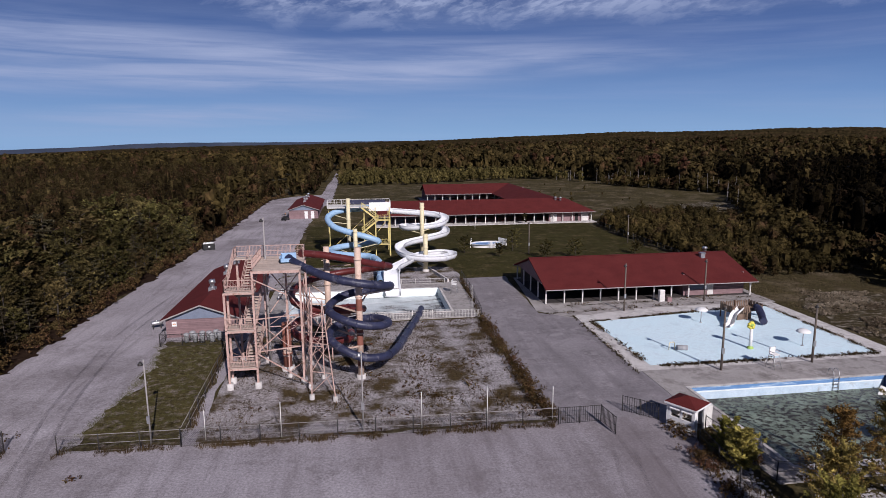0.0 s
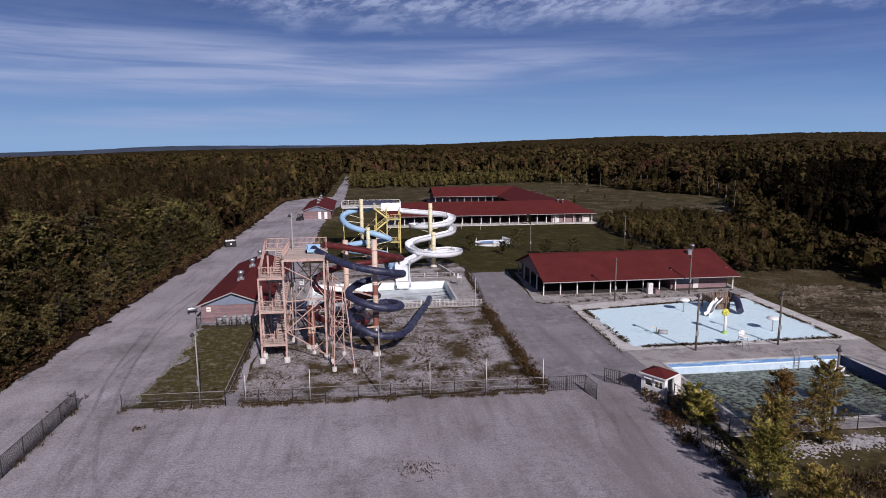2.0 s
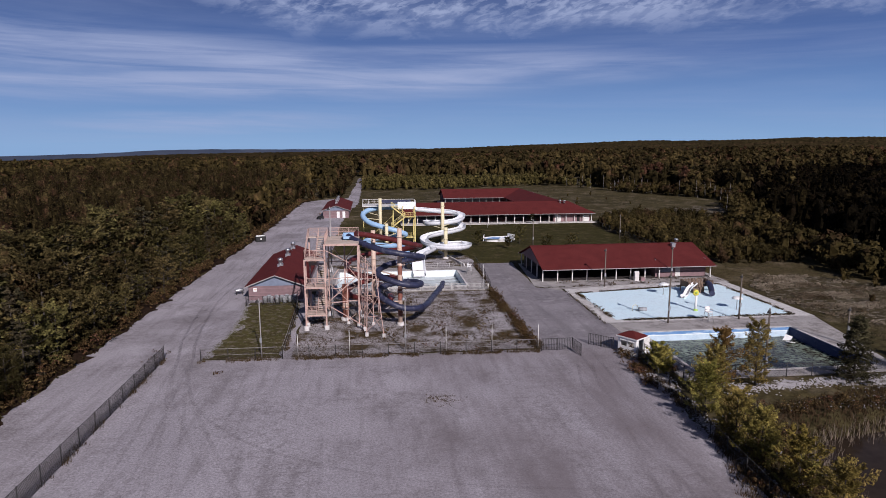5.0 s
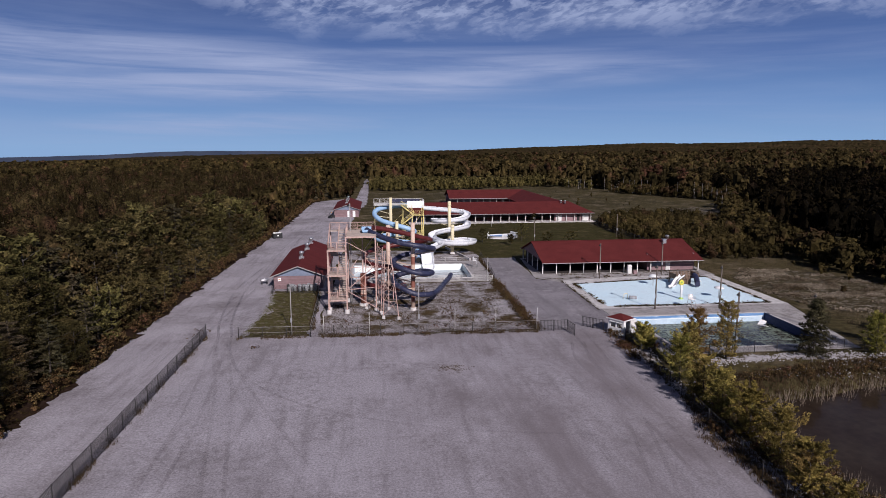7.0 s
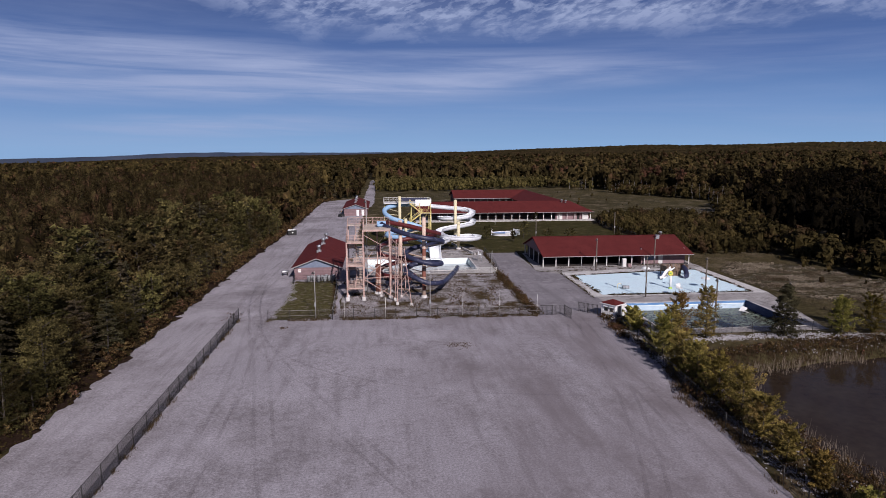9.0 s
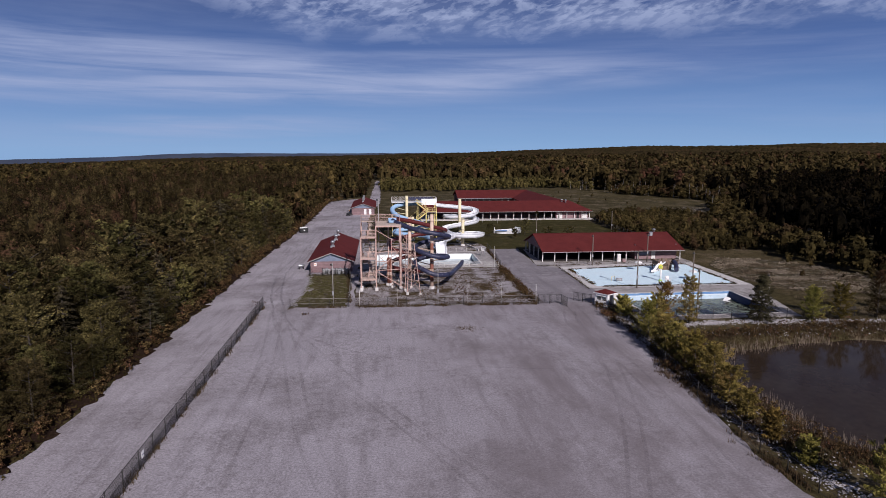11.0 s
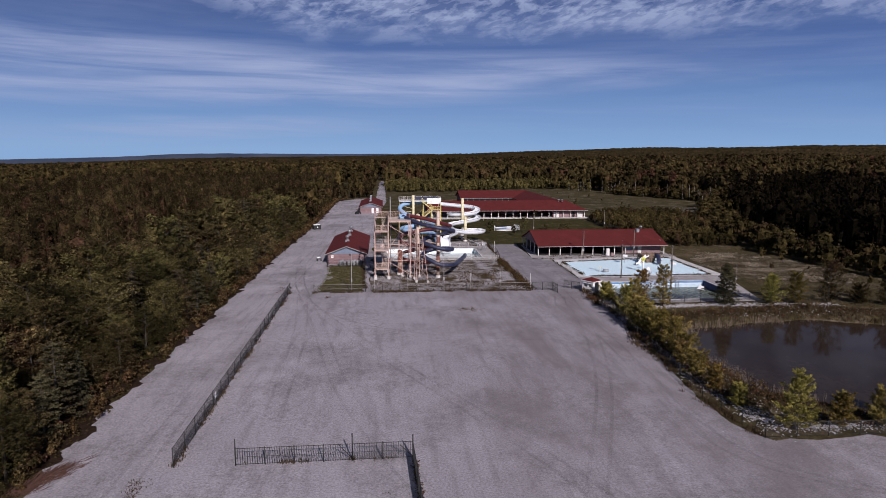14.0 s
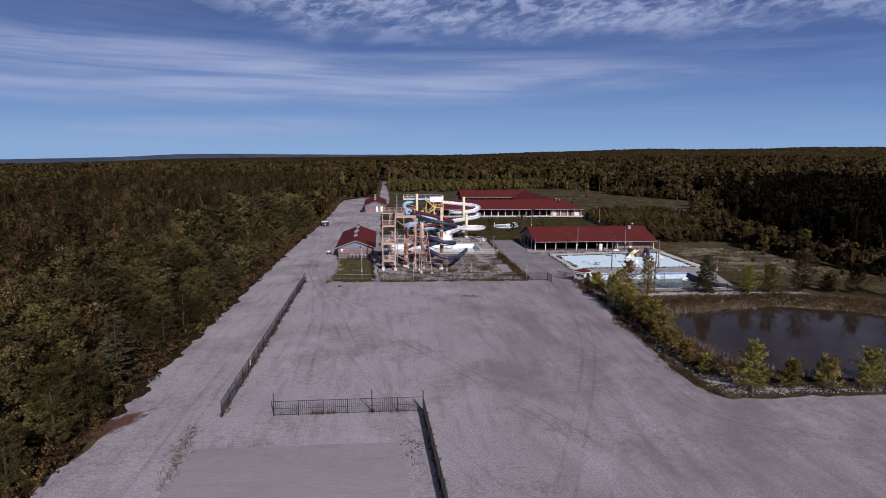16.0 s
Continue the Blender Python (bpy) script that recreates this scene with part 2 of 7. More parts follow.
    if object_random:
        info = t.nodes.new("ShaderNodeObjectInfo")
        hsv = t.nodes.new("ShaderNodeHueSaturation")
        n = t.nodes.new("ShaderNodeMapRange")
        n.inputs["To Min"].default_value, n.inputs["To Max"].default_value = 1 - object_random, 1 + object_random
        t.links.new(info.outputs["Random"], n.inputs["Value"])
        t.links.new(n.outputs[0], hsv.inputs["Value"])
        t.links.new(col, hsv.inputs["Color"])
        col = hsv.outputs[0]
    t.links.new(col, bsdf.inputs["Base Color"])
    if isinstance(rough_v, (int, float)):
        bsdf.inputs["Roughness"].default_value = rough_v
    else:
        t.links.new(rough_v, bsdf.inputs["Roughness"])
    bsdf.inputs["Metallic"].default_value = metal
    bsdf.inputs["Specular IOR Level"].default_value = spec
    if bump:
        b = t.nodes.new("ShaderNodeBump")
        b.inputs["Strength"].default_value, b.inputs["Distance"].default_value = bump, 0.03
        t.links.new(grain, b.inputs["Height"])
        t.links.new(b.outputs[0], bsdf.inputs["Normal"])
    return m


def foliage(name, tones, autumn, hue_scale=0.12, amount=(0.62, 0.72), rough=0.85, sprig=2.6, leafy=(0.3, 1.65), patchy=(0.25, 1.75), per_tree=0.0):
    """Leaves: tone by the place of the tree, small changes leaf by leaf, some light shining through."""
    m = bpy.data.materials.new(name)
    m.use_nodes = True
    t = m.node_tree
    bsdf = t.nodes["Principled BSDF"]
    geo = t.nodes.new("ShaderNodeNewGeometry")
    n1 = t.nodes.new("ShaderNodeTexNoise")
    n1.inputs["Scale"].default_value, n1.inputs["Detail"].default_value = hue_scale, 2.0
    n2 = t.nodes.new("ShaderNodeTexNoise")
    n2.inputs["Scale"].default_value, n2.inputs["Detail"].default_value = hue_scale * 1.7, 1.0
    off = t.nodes.new("ShaderNodeMapping")
    off.inputs["Location"].default_value = (31.0, 17.0, 5.0)
    t.links.new(geo.outputs["Position"], n1.inputs["Vector"])
    t.links.new(geo.outputs["Position"], off.inputs[0])
    t.links.new(off.outputs[0], n2.inputs["Vector"])
    r1 = t.nodes.new("ShaderNodeValToRGB")
    for k, c in enumerate(tones):
        pos = 0.37 + 0.26 * k / max(1, len(tones) - 1)
        e = r1.color_ramp.elements[k] if k < 2 else r1.color_ramp.elements.new(pos)
        e.position, e.color = pos, (c[0], c[1] * 0.92, c[2] * 0.8, 1)
    t.links.new(n1.outputs["Fac"], r1.inputs[0])
    mr = t.nodes.new("ShaderNodeMapRange")
    mr.inputs["From Min"].default_value, mr.inputs["From Max"].default_value = amount
    t.links.new(n2.outputs["Fac"], mr.inputs["Value"])
    mx = t.nodes.new("ShaderNodeMix")
    mx.data_type = "RGBA"
    mx.inputs["B"].default_value = (*autumn, 1)
    t.links.new(mr.outputs[0], mx.inputs["Factor"])
    t.links.new(r1.outputs[0], mx.inputs["A"])
    hsv = t.nodes.new("ShaderNodeHueSaturation")
    v = t.nodes.new("ShaderNodeMapRange")
    v.inputs["To Min"].default_value, v.inputs["To Max"].default_value = leafy
    t.links.new(geo.outputs["Random Per Island"], v.inputs["Value"])
    fine = t.nodes.new("ShaderNodeTexNoise")
    fine.inputs["Scale"].default_value, fine.inputs["Detail"].default_value, fine.inputs["Roughness"].default_value = sprig, 4.0, 0.65
    t.links.new(geo.outputs["Position"], fine.inputs["Vector"])
    fr = t.nodes.new("ShaderNodeMapRange")
    fr.inputs["From Min"].default_value, fr.inputs["From Max"].default_value = 0.36, 0.66
    fr.inputs["To Min"].default_value, fr.inputs["To Max"].default_value = patchy
    t.links.new(fine.outputs["Fac"], fr.inputs["Value"])
    prod = t.nodes.new("ShaderNodeMath")
    prod.operation = "MULTIPLY"
    t.links.new(v.outputs[0], prod.inputs[0])
    t.links.new(fr.outputs[0], prod.inputs[1])
    if per_tree:
        info = t.nodes.new("ShaderNodeObjectInfo")
        tone = t.nodes.new("ShaderNodeMapRange")
        tone.inputs["To Min"].default_value, tone.inputs["To Max"].default_value = 1 - per_tree, 1 + per_tree
        t.links.new(info.outputs["Random"], tone.inputs["Value"])
        both = t.nodes.new("ShaderNodeMath")
        both.operation = "MULTIPLY"
        t.links.new(prod.outputs[0], both.inputs[0])
        t.links.new(tone.outputs[0], both.inputs[1])
        prod = both
        hue = t.nodes.new("ShaderNodeMapRange")
        hue.inputs["To Min"].default_value, hue.inputs["To Max"].default_value = 0.475, 0.515
        frac = t.nodes.new("ShaderNodeMath")
        frac.operation = "FRACT"
        many = t.nodes.new("ShaderNodeMath")
        many.operation = "MULTIPLY"
        many.inputs[1].default_value = 7.31
        t.links.new(info.outputs["Random"], many.inputs[0])
        t.links.new(many.outputs[0], frac.inputs[0])
        t.links.new(frac.outputs[0], hue.inputs["Value"])
        t.links.new(hue.outputs[0], hsv.inputs["Hue"])
    t.links.new(prod.outputs[0], hsv.inputs["Value"])
    relief = t.nodes.new("ShaderNodeBump")
    relief.inputs["Strength"].default_value, relief.inputs["Distance"].default_value = 0.8, 0.25
    t.links.new(fine.outputs["Fac"], relief.inputs["Height"])
    t.links.new(relief.outputs[0], bsdf.inputs["Normal"])
    t.links.new(mx.outputs["Result"], hsv.inputs["Color"])
    t.links.new(hsv.outputs[0], bsdf.inputs["Base Color"])
    bsdf.inputs["Roughness"].default_value = rough
    bsdf.inputs["Specular IOR Level"].default_value = 0.03
    tr = t.nodes.new("ShaderNodeBsdfTranslucent")
    t.links.new(hsv.outputs[0], tr.inputs["Color"])
    ms = t.nodes.new("ShaderNodeMixShader")
    ms.inputs[0].default_value = 0.12
    t.links.new(bsdf.outputs[0], ms.inputs[1])
    t.links.new(tr.outputs[0], ms.inputs[2])
    t.links.new(ms.outputs[0], t.nodes["Material Output"].inputs[0])
    return m


GRAVEL = material("gravel", (0.302, 0.278, 0.296), (0.405, 0.374, 0.395), 0.05, 0.95, 0.12, 14.0, coords="World", spots=(0.23, 0.207, 0.216), spot_scale=0.055, spot_range=(0.48, 0.66), detail=12.0, speck=(5.0, 0.36), spec=0.04, dapple=(0.11, 1.3, (0.16, 0.141, 0.143), 0.5), streak=(-52, 0.10, 0.8, (0.20, 0.178, 0.186), 0.5))


def browned_ground(mat, x0, x1, tone, amount):
    """Broad brownish mottling in the gravel, fading in across the yard towards the pond."""
    t = mat.node_tree
    bsdf = t.nodes["Principled BSDF"]
    old = bsdf.inputs["Base Color"].links[0].from_socket
    geo = t.nodes.new("ShaderNodeNewGeometry")
    xyz = t.nodes.new("ShaderNodeSeparateXYZ")
    t.links.new(geo.outputs["Position"], xyz.inputs[0])
    side = t.nodes.new("ShaderNodeMapRange")
    side.interpolation_type = "SMOOTHSTEP"
    side.inputs["From Min"].default_value, side.inputs["From Max"].default_value = x0, x1
    t.links.new(xyz.outputs[0], side.inputs["Value"])
    turn = t.nodes.new("ShaderNodeMapping")
    turn.inputs["Rotation"].default_value, turn.inputs["Scale"].default_value = (0, 0, radians(-40)), (0.13, 0.05, 1)
    t.links.new(geo.outputs["Position"], turn.inputs[0])
    tex = t.nodes.new("ShaderNodeTexNoise")
    tex.inputs["Scale"].default_value, tex.inputs["Detail"].default_value, tex.inputs["Roughness"].default_value = 1.0, 9.0, 0.65
    t.links.new(turn.outputs[0], tex.inputs["Vector"])
    mottle = t.nodes.new("ShaderNodeMapRange")
    mottle.inputs["From Min"].default_value, mottle.inputs["From Max"].default_value, mottle.inputs["To Max"].default_value = 0.36, 0.64, amount
    t.links.new(tex.outputs["Fac"], mottle.inputs["Value"])
    both = t.nodes.new("ShaderNodeMath")
    both.operation = "MULTIPLY"
    t.links.new(side.outputs[0], both.inputs[0])
    t.links.new(mottle.outputs[0], both.inputs[1])
    mx = t.nodes.new("ShaderNodeMix")
    mx.data_type = "RGBA"
    mx.inputs["B"].default_value = (*tone, 1)
    t.links.new(both.outputs[0], mx.inputs["Factor"])
    t.links.new(old, mx.inputs["A"])
    t.links.new(mx.outputs["Result"], bsdf.inputs["Base Color"])


browned_ground(GRAVEL, -12.0, 8.0, (0.175, 0.148, 0.152), 0.75)
GROUND = material("rough_grass", (0.042, 0.035, 0.015), (0.078, 0.062, 0.028), 0.05, 0.95, 0.8, 9.0, coords="World", spots=(0.165, 0.13, 0.088), spot_scale=0.14, spot_range=(0.50, 0.68), detail=12.0, speck=(1.1, 0.5), spec=0.04, dapple=(0.03, 0.5, (0.03, 0.025, 0.011), 0.7))
LAWN = material("lawn", (0.030, 0.028, 0.009), (0.056, 0.049, 0.017), 0.3, 0.95, 0.8, 14.0, coords="World", spots=(0.088, 0.067, 0.032), spot_scale=0.35, spot_range=(0.50, 0.66), speck=(2.0, 0.55), spec=0.04, detail=10.0, dapple=(0.06, 0.5, (0.026, 0.022, 0.008), 0.7))
DRYLAWN = material("dry_lawn", (0.05, 0.042, 0.016), (0.088, 0.07, 0.03), 0.5, 0.95, 0.8, 16.0, coords="World", spots=(0.19, 0.158, 0.138), spot_scale=1.1, spot_range=(0.50, 0.64), speck=(3.0, 0.45), spec=0.04, detail=10.0, dapple=(0.3, 1.6, (0.026, 0.02, 0.009), 0.9))
WEEDY = material("weedy_gravel", (0.27, 0.246, 0.25), (0.42, 0.39, 0.395), 0.5, 0.95, 0.5, 18.0, coords="World", spots=(0.07, 0.05, 0.024), spot_scale=0.24, spot_range=(0.47, 0.60), detail=13.0, speck=(5.0, 0.45), spec=0.05, dapple=(0.35, 3.2, (0.05, 0.036, 0.019), 1.0))
ASPHALT = material("old_asphalt", (0.20, 0.182, 0.192), (0.29, 0.265, 0.276), 0.16, 0.9, 0.3, 40.0, coords="World", spots=(0.36, 0.33, 0.34), spot_scale=0.3, spot_range=(0.54, 0.74), detail=11.0, speck=(4.0, 0.14), spec=0.06, dapple=(0.2, 1.1, (0.13, 0.115, 0.12), 0.6), streak=(4, 0.05, 0.9, (0.15, 0.134, 0.14), 0.5))
PADCONCRETE = material("worn_pad", (0.245, 0.228, 0.235), (0.33, 0.305, 0.315), 0.12, 0.9, 0.3, 30.0, coords="World", spots=(0.24, 0.22, 0.235), spot_scale=0.3, spot_range=(0.5, 0.75), detail=10.0, stretch=(0.35, 1.6, 1), speck=(3.0, 0.12), spec=0.06)
CONCRETE = material("concrete", (0.31, 0.287, 0.275), (0.44, 0.41, 0.392), 0.4, 0.9, 0.25, 30.0, coords="World", spots=(0.20, 0.18, 0.172), spot_scale=0.5, spot_range=(0.5, 0.7), detail=10.0, spec=0.06, dapple=(0.2, 0.8, (0.14, 0.12, 0.11), 0.6))
PALECONCRETE = material("pale_concrete", (0.52, 0.495, 0.475), (0.68, 0.65, 0.62), 0.5, 0.9, 0.25, 30.0, coords="World", spots=(0.30, 0.27, 0.255), spot_scale=0.5, spot_range=(0.5, 0.68), detail=11.0, spec=0.06, dapple=(0.2, 0.9, (0.2, 0.175, 0.16), 0.6))
ROOF = material("red_roofing", (0.095, 0.019, 0.018), (0.12, 0.025, 0.023), 0.35, 0.8, 0.35, 22.0, coords="World", spots=(0.085, 0.018, 0.017), spot_scale=0.5, spot_range=(0.5, 0.75), spec=0.06)
BRICKRED = material("mauve_siding", (0.20, 0.13, 0.135), (0.27, 0.175, 0.18), 1.2, 0.85, 0.2, 30.0, object_random=0.15)
SLATEPAINT = material("blue_grey_gable", (0.15, 0.18, 0.24), (0.19, 0.22, 0.29), 1.5, 0.8, 0.1, 30.0)
WHITE = material("white_paint", (0.72, 0.71, 0.69), (0.82, 0.81, 0.79), 1.0, 0.55, 0.08, 30.0, spots=(0.55, 0.52, 0.48), spot_scale=1.5, spot_range=(0.6, 0.75))
OLDWHITE = material("old_white_wood", (0.55, 0.53, 0.50), (0.70, 0.68, 0.64), 2.0, 0.7, 0.2, 30.0, spots=(0.35, 0.30, 0.26), spot_scale=2.5, spot_range=(0.58, 0.72))
SALMON = material("salmon_steel", (0.43, 0.285, 0.24), (0.56, 0.395, 0.34), 1.6, 0.6, 0.1, 40.0, spots=(0.24, 0.125, 0.09), spot_scale=3.0, spot_range=(0.52, 0.70))
DECKWOOD = material("weathered_deck", (0.42, 0.33, 0.27), (0.55, 0.45, 0.38), 1.5, 0.85, 0.3, 30.0, object_random=0.12)
YELLOW = material("faded_yellow_steel", (0.62, 0.50, 0.15), (0.72, 0.60, 0.24), 1.5, 0.6, 0.1, 40.0, spots=(0.5, 0.42, 0.25), spot_scale=2.0)
CREAM = material("cream_column", (0.66, 0.58, 0.36), (0.74, 0.66, 0.44), 1.0, 0.6, 0.1, 30.0, spots=(0.5, 0.4, 0.25), spot_scale=1.5, spot_range=(0.58, 0.72))
PEACH = material("peach_column", (0.55, 0.40, 0.31), (0.64, 0.48, 0.38), 1.0, 0.65, 0.1, 30.0, spots=(0.3, 0.15, 0.1), spot_scale=1.6, spot_range=(0.57, 0.7))
RUST = material("oxide_band", (0.20, 0.075, 0.05), (0.26, 0.10, 0.07), 1.0, 0.75, 0.1, 30.0)
NAVY = material("navy_fibreglass", (0.017, 0.0185, 0.041), (0.034, 0.038, 0.08), 1.2, 0.45, 0.05, 20.0, spots=(0.15, 0.145, 0.17), spot_scale=1.3, spot_range=(0.54, 0.74), spot_rough=0.65, detail=10.0)
MAROON = material("maroon_fibreglass", (0.075, 0.012, 0.012), (0.12, 0.022, 0.02), 1.2, 0.4, 0.05, 20.0, spots=(0.2, 0.09, 0.08), spot_scale=0.9, spot_range=(0.57, 0.75), spot_rough=0.6)
SKYBLUE = material("light_blue_fibreglass", (0.26, 0.42, 0.60), (0.34, 0.50, 0.68), 1.0, 0.4, 0.05, 20.0, spots=(0.18, 0.3, 0.42), spot_scale=0.8, spot_range=(0.57, 0.75))
FLUME = material("white_fibreglass", (0.74, 0.75, 0.77), (0.84, 0.85, 0.86), 0.8, 0.35, 0.05, 20.0, spots=(0.6, 0.6, 0.6), spot_scale=1.0, spot_range=(0.6, 0.75))
POOLBLUE = material("pale_blue_pool_paint", (0.66, 0.84, 0.90), (0.74, 0.90, 0.95), 0.25, 0.75, 0.1, 20.0, coords="World", spots=(0.54, 0.68, 0.74), spot_scale=0.3, spot_range=(0.57, 0.76), detail=9.0, dapple=(0.25, 2.0, (0.45, 0.55, 0.6), 0.35))
POOLWHITE = material("white_pool_paint", (0.66, 0.73, 0.74), (0.78, 0.83, 0.83), 0.4, 0.7, 0.1, 20.0, coords="World", spots=(0.45, 0.5, 0.5), spot_scale=0.7, spot_range=(0.6, 0.75))
BASINFLOOR = material("stained_basin_floor", (0.42, 0.48, 0.49), (0.74, 0.78, 0.78), 0.3, 0.45, 0.1, 12.0, coords="World", spots=(0.07, 0.07, 0.065), spot_scale=0.16, spot_range=(0.47, 0.60), spot_rough=0.2, stretch=(1, 2.0, 1), detail=10.0)
POOLSTRIPE = material("faded_blue_stripe", (0.085, 0.20, 0.42), (0.15, 0.29, 0.50), 0.9, 0.65, 0.1, 20.0, coords="World", spots=(0.50, 0.62, 0.72), spot_scale=1.0, spot_range=(0.52, 0.66), stretch=(0.5, 1, 5), detail=11.0)
# darker blue for the east wall: its shade is put into the paint colour
POOLSHADE = material("pool_wall_shaded", (0.03, 0.042, 0.10), (0.05, 0.065, 0.14), 1.0, 0.6, 0.1, 20.0, coords="World", spots=(0.11, 0.14, 0.22), spot_scale=1.2, spot_range=(0.58, 0.7), stretch=(1, 1, 4), spec=0.1)
POOLPALE = material("pool_wall_pale_blue", (0.40, 0.52, 0.62), (0.56, 0.67, 0.75), 0.8, 0.7, 0.1, 20.0, coords="World", spots=(0.30, 0.33, 0.35), spot_scale=0.9, spot_range=(0.58, 0.72))
ALGAE = material("algae_water", (0.085, 0.105, 0.075), (0.25, 0.305, 0.24), 0.5, 0.4, 0.15, 8.0, coords="World", spots=(0.034, 0.028, 0.018), spot_scale=2.2, spot_range=(0.46, 0.57), spot_rough=0.15, stretch=(0.9, 1.1, 1), detail=14.0, dapple=(0.13, 0.7, (0.036, 0.028, 0.018), 0.95), spec=0.15)
STEELBLACK = material("black_steel", (0.018, 0.017, 0.017), (0.035, 0.032, 0.03), 2.0, 0.6, 0.05, 40.0, spots=(0.10, 0.045, 0.025), spot_scale=4.0, spot_range=(0.6, 0.75))
GALV = material("galvanised_steel", (0.42, 0.42, 0.43), (0.55, 0.55, 0.56), 3.0, 0.42, 0.05, 40.0, metal=0.85)
WIRE = material("chain_link_wire", (0.018, 0.014, 0.013), (0.035, 0.028, 0.026), 3.0, 0.8, 0.0, 40.0)
POLEWOOD = material("pole_wood", (0.10, 0.08, 0.065), (0.17, 0.14, 0.115), 1.5, 0.85, 0.3, 30.0, stretch=(6, 6, 1))
DARK = material("dark_interior", (0.010, 0.009, 0.009), (0.02, 0.018, 0.017), 1.0, 0.9, 0.0, 20.0)
BARK = material("bark", (0.045, 0.036, 0.028), (0.085, 0.07, 0.056), 2.0, 0.95, 0.4, 20.0, stretch=(3, 3, 1))
BIRCH = material("pale_bark", (0.24, 0.21, 0.19), (0.34, 0.31, 0.28), 1.0, 0.9, 0.1, 20.0)
STONE = material("riprap_stone", (0.28, 0.265, 0.27), (0.48, 0.455, 0.465), 0.8, 0.9, 0.4, 14.0, coords="World", spots=(0.12, 0.10, 0.085), spot_scale=0.9, spot_range=(0.54, 0.66))
STRAW = material("dry_meadow_grass", (0.065, 0.05, 0.026), (0.12, 0.092, 0.055), 0.15, 0.95, 0.0, 20.0, coords="World", spec=0.06)
REED = material("dry_reed", (0.15, 0.115, 0.085), (0.25, 0.20, 0.155), 1.5, 0.9, 0.0, 20.0, coords="World", spec=0.06)
WEED = material("dead_weeds", (0.042, 0.026, 0.014), (0.08, 0.052, 0.028), 0.5, 0.95, 0.0, 20.0, coords="World", spots=(0.11, 0.085, 0.055), spot_scale=0.8, spot_range=(0.55, 0.7), spec=0.06)
EDGELEAF = foliage("edge_tree_leaves", [(0.042, 0.038, 0.016), (0.078, 0.07, 0.03), (0.135, 0.12, 0.05)], (0.10, 0.062, 0.028), hue_scale=0.14, amount=(0.58, 0.78), sprig=1.4, leafy=(0.6, 1.35), patchy=(0.5, 1.45), per_tree=0.3)
LEAVES = foliage("mixed_leaves", [(0.013, 0.0102, 0.005), (0.030, 0.024, 0.011), (0.058, 0.047, 0.022)], (0.060, 0.032, 0.018), hue_scale=0.16, amount=(0.54, 0.72), sprig=2.0, leafy=(0.5, 1.45), patchy=(0.45, 1.55))
MEADOWMAT = material("pale_weedy_meadow", (0.036, 0.028, 0.013), (0.066, 0.052, 0.026), 0.3, 0.95, 0.8, 9.0, coords="World", spots=(0.27, 0.235, 0.195), spot_scale=1.4, spot_range=(0.50, 0.63), stretch=(0.45, 1.1, 1), detail=12.0, speck=(3.0, 0.4), spec=0.04, dapple=(0.10, 0.5, (0.045, 0.036, 0.017), 0.9))
NEEDLES = foliage("spruce_needles", [(0.036, 0.034, 0.021), (0.062, 0.058, 0.036), (0.09, 0.082, 0.05)], (0.06, 0.048, 0.026), sprig=1.6, leafy=(0.6, 1.35), patchy=(0.55, 1.45), per_tree=0.25)
YOUNGLEAF = foliage("young_tree_leaves", [(0.13, 0.125, 0.034), (0.215, 0.20, 0.058), (0.31, 0.28, 0.088)], (0.20, 0.15, 0.046), hue_scale=0.2, amount=(0.6, 0.75), sprig=2.4, leafy=(0.6, 1.4), patchy=(0.55, 1.45), per_tree=0.2)
RUSTLEAF = foliage("rusty_tree_leaves", [(0.115, 0.088, 0.028), (0.175, 0.132, 0.04)], (0.15, 0.125, 0.037), hue_scale=0.3, sprig=2.4, leafy=(0.6, 1.4), patchy=(0.55, 1.45), per_tree=0.2)
FARLEAF = foliage("forest_canopy", [(0.026, 0.021, 0.010), (0.05, 0.041, 0.017), (0.085, 0.066, 0.027)], (0.09, 0.046, 0.025), hue_scale=0.04, amount=(0.58, 0.76), sprig=0.6, leafy=(0.6, 1.35), patchy=(0.55, 1.45))
# near-black tones: the shade over the right-hand wood is put into the leaf colour
DARKLEAF = foliage("shaded_wood_leaves", [(0.0035, 0.003, 0.0018), (0.0065, 0.0053, 0.003), (0.014, 0.011, 0.005)], (0.016, 0.01, 0.006), hue_scale=0.045, amount=(0.58, 0.74))
SLOPELEAF = foliage("slope_canopy", [(0.026, 0.0215, 0.010), (0.047, 0.038, 0.017), (0.075, 0.058, 0.025)], (0.085, 0.04, 0.024), hue_scale=0.03, amount=(0.57, 0.74), sprig=0.6, leafy=(0.6, 1.35), patchy=(0.55, 1.45))
PALELEAF = foliage("pale_birch_leaves", [(0.065, 0.058, 0.023), (0.115, 0.10, 0.04)], (0.10, 0.07, 0.033), hue_scale=0.06, sprig=1.0, leafy=(0.6, 1.35), patchy=(0.55, 1.45))
CLUMP = foliage("brown_weed_clumps", [(0.065, 0.043, 0.022), (0.105, 0.072, 0.036), (0.125, 0.095, 0.045)], (0.125, 0.062, 0.038), hue_scale=0.4, amount=(0.55, 0.7), sprig=6.0)
BRUSH = foliage("meadow_brush", [(0.026, 0.022, 0.0095), (0.046, 0.038, 0.016), (0.07, 0.056, 0.023)], (0.062, 0.036, 0.019), hue_scale=0.09, amount=(0.55, 0.72), sprig=1.2, leafy=(0.65, 1.3), patchy=(0.6, 1.4))
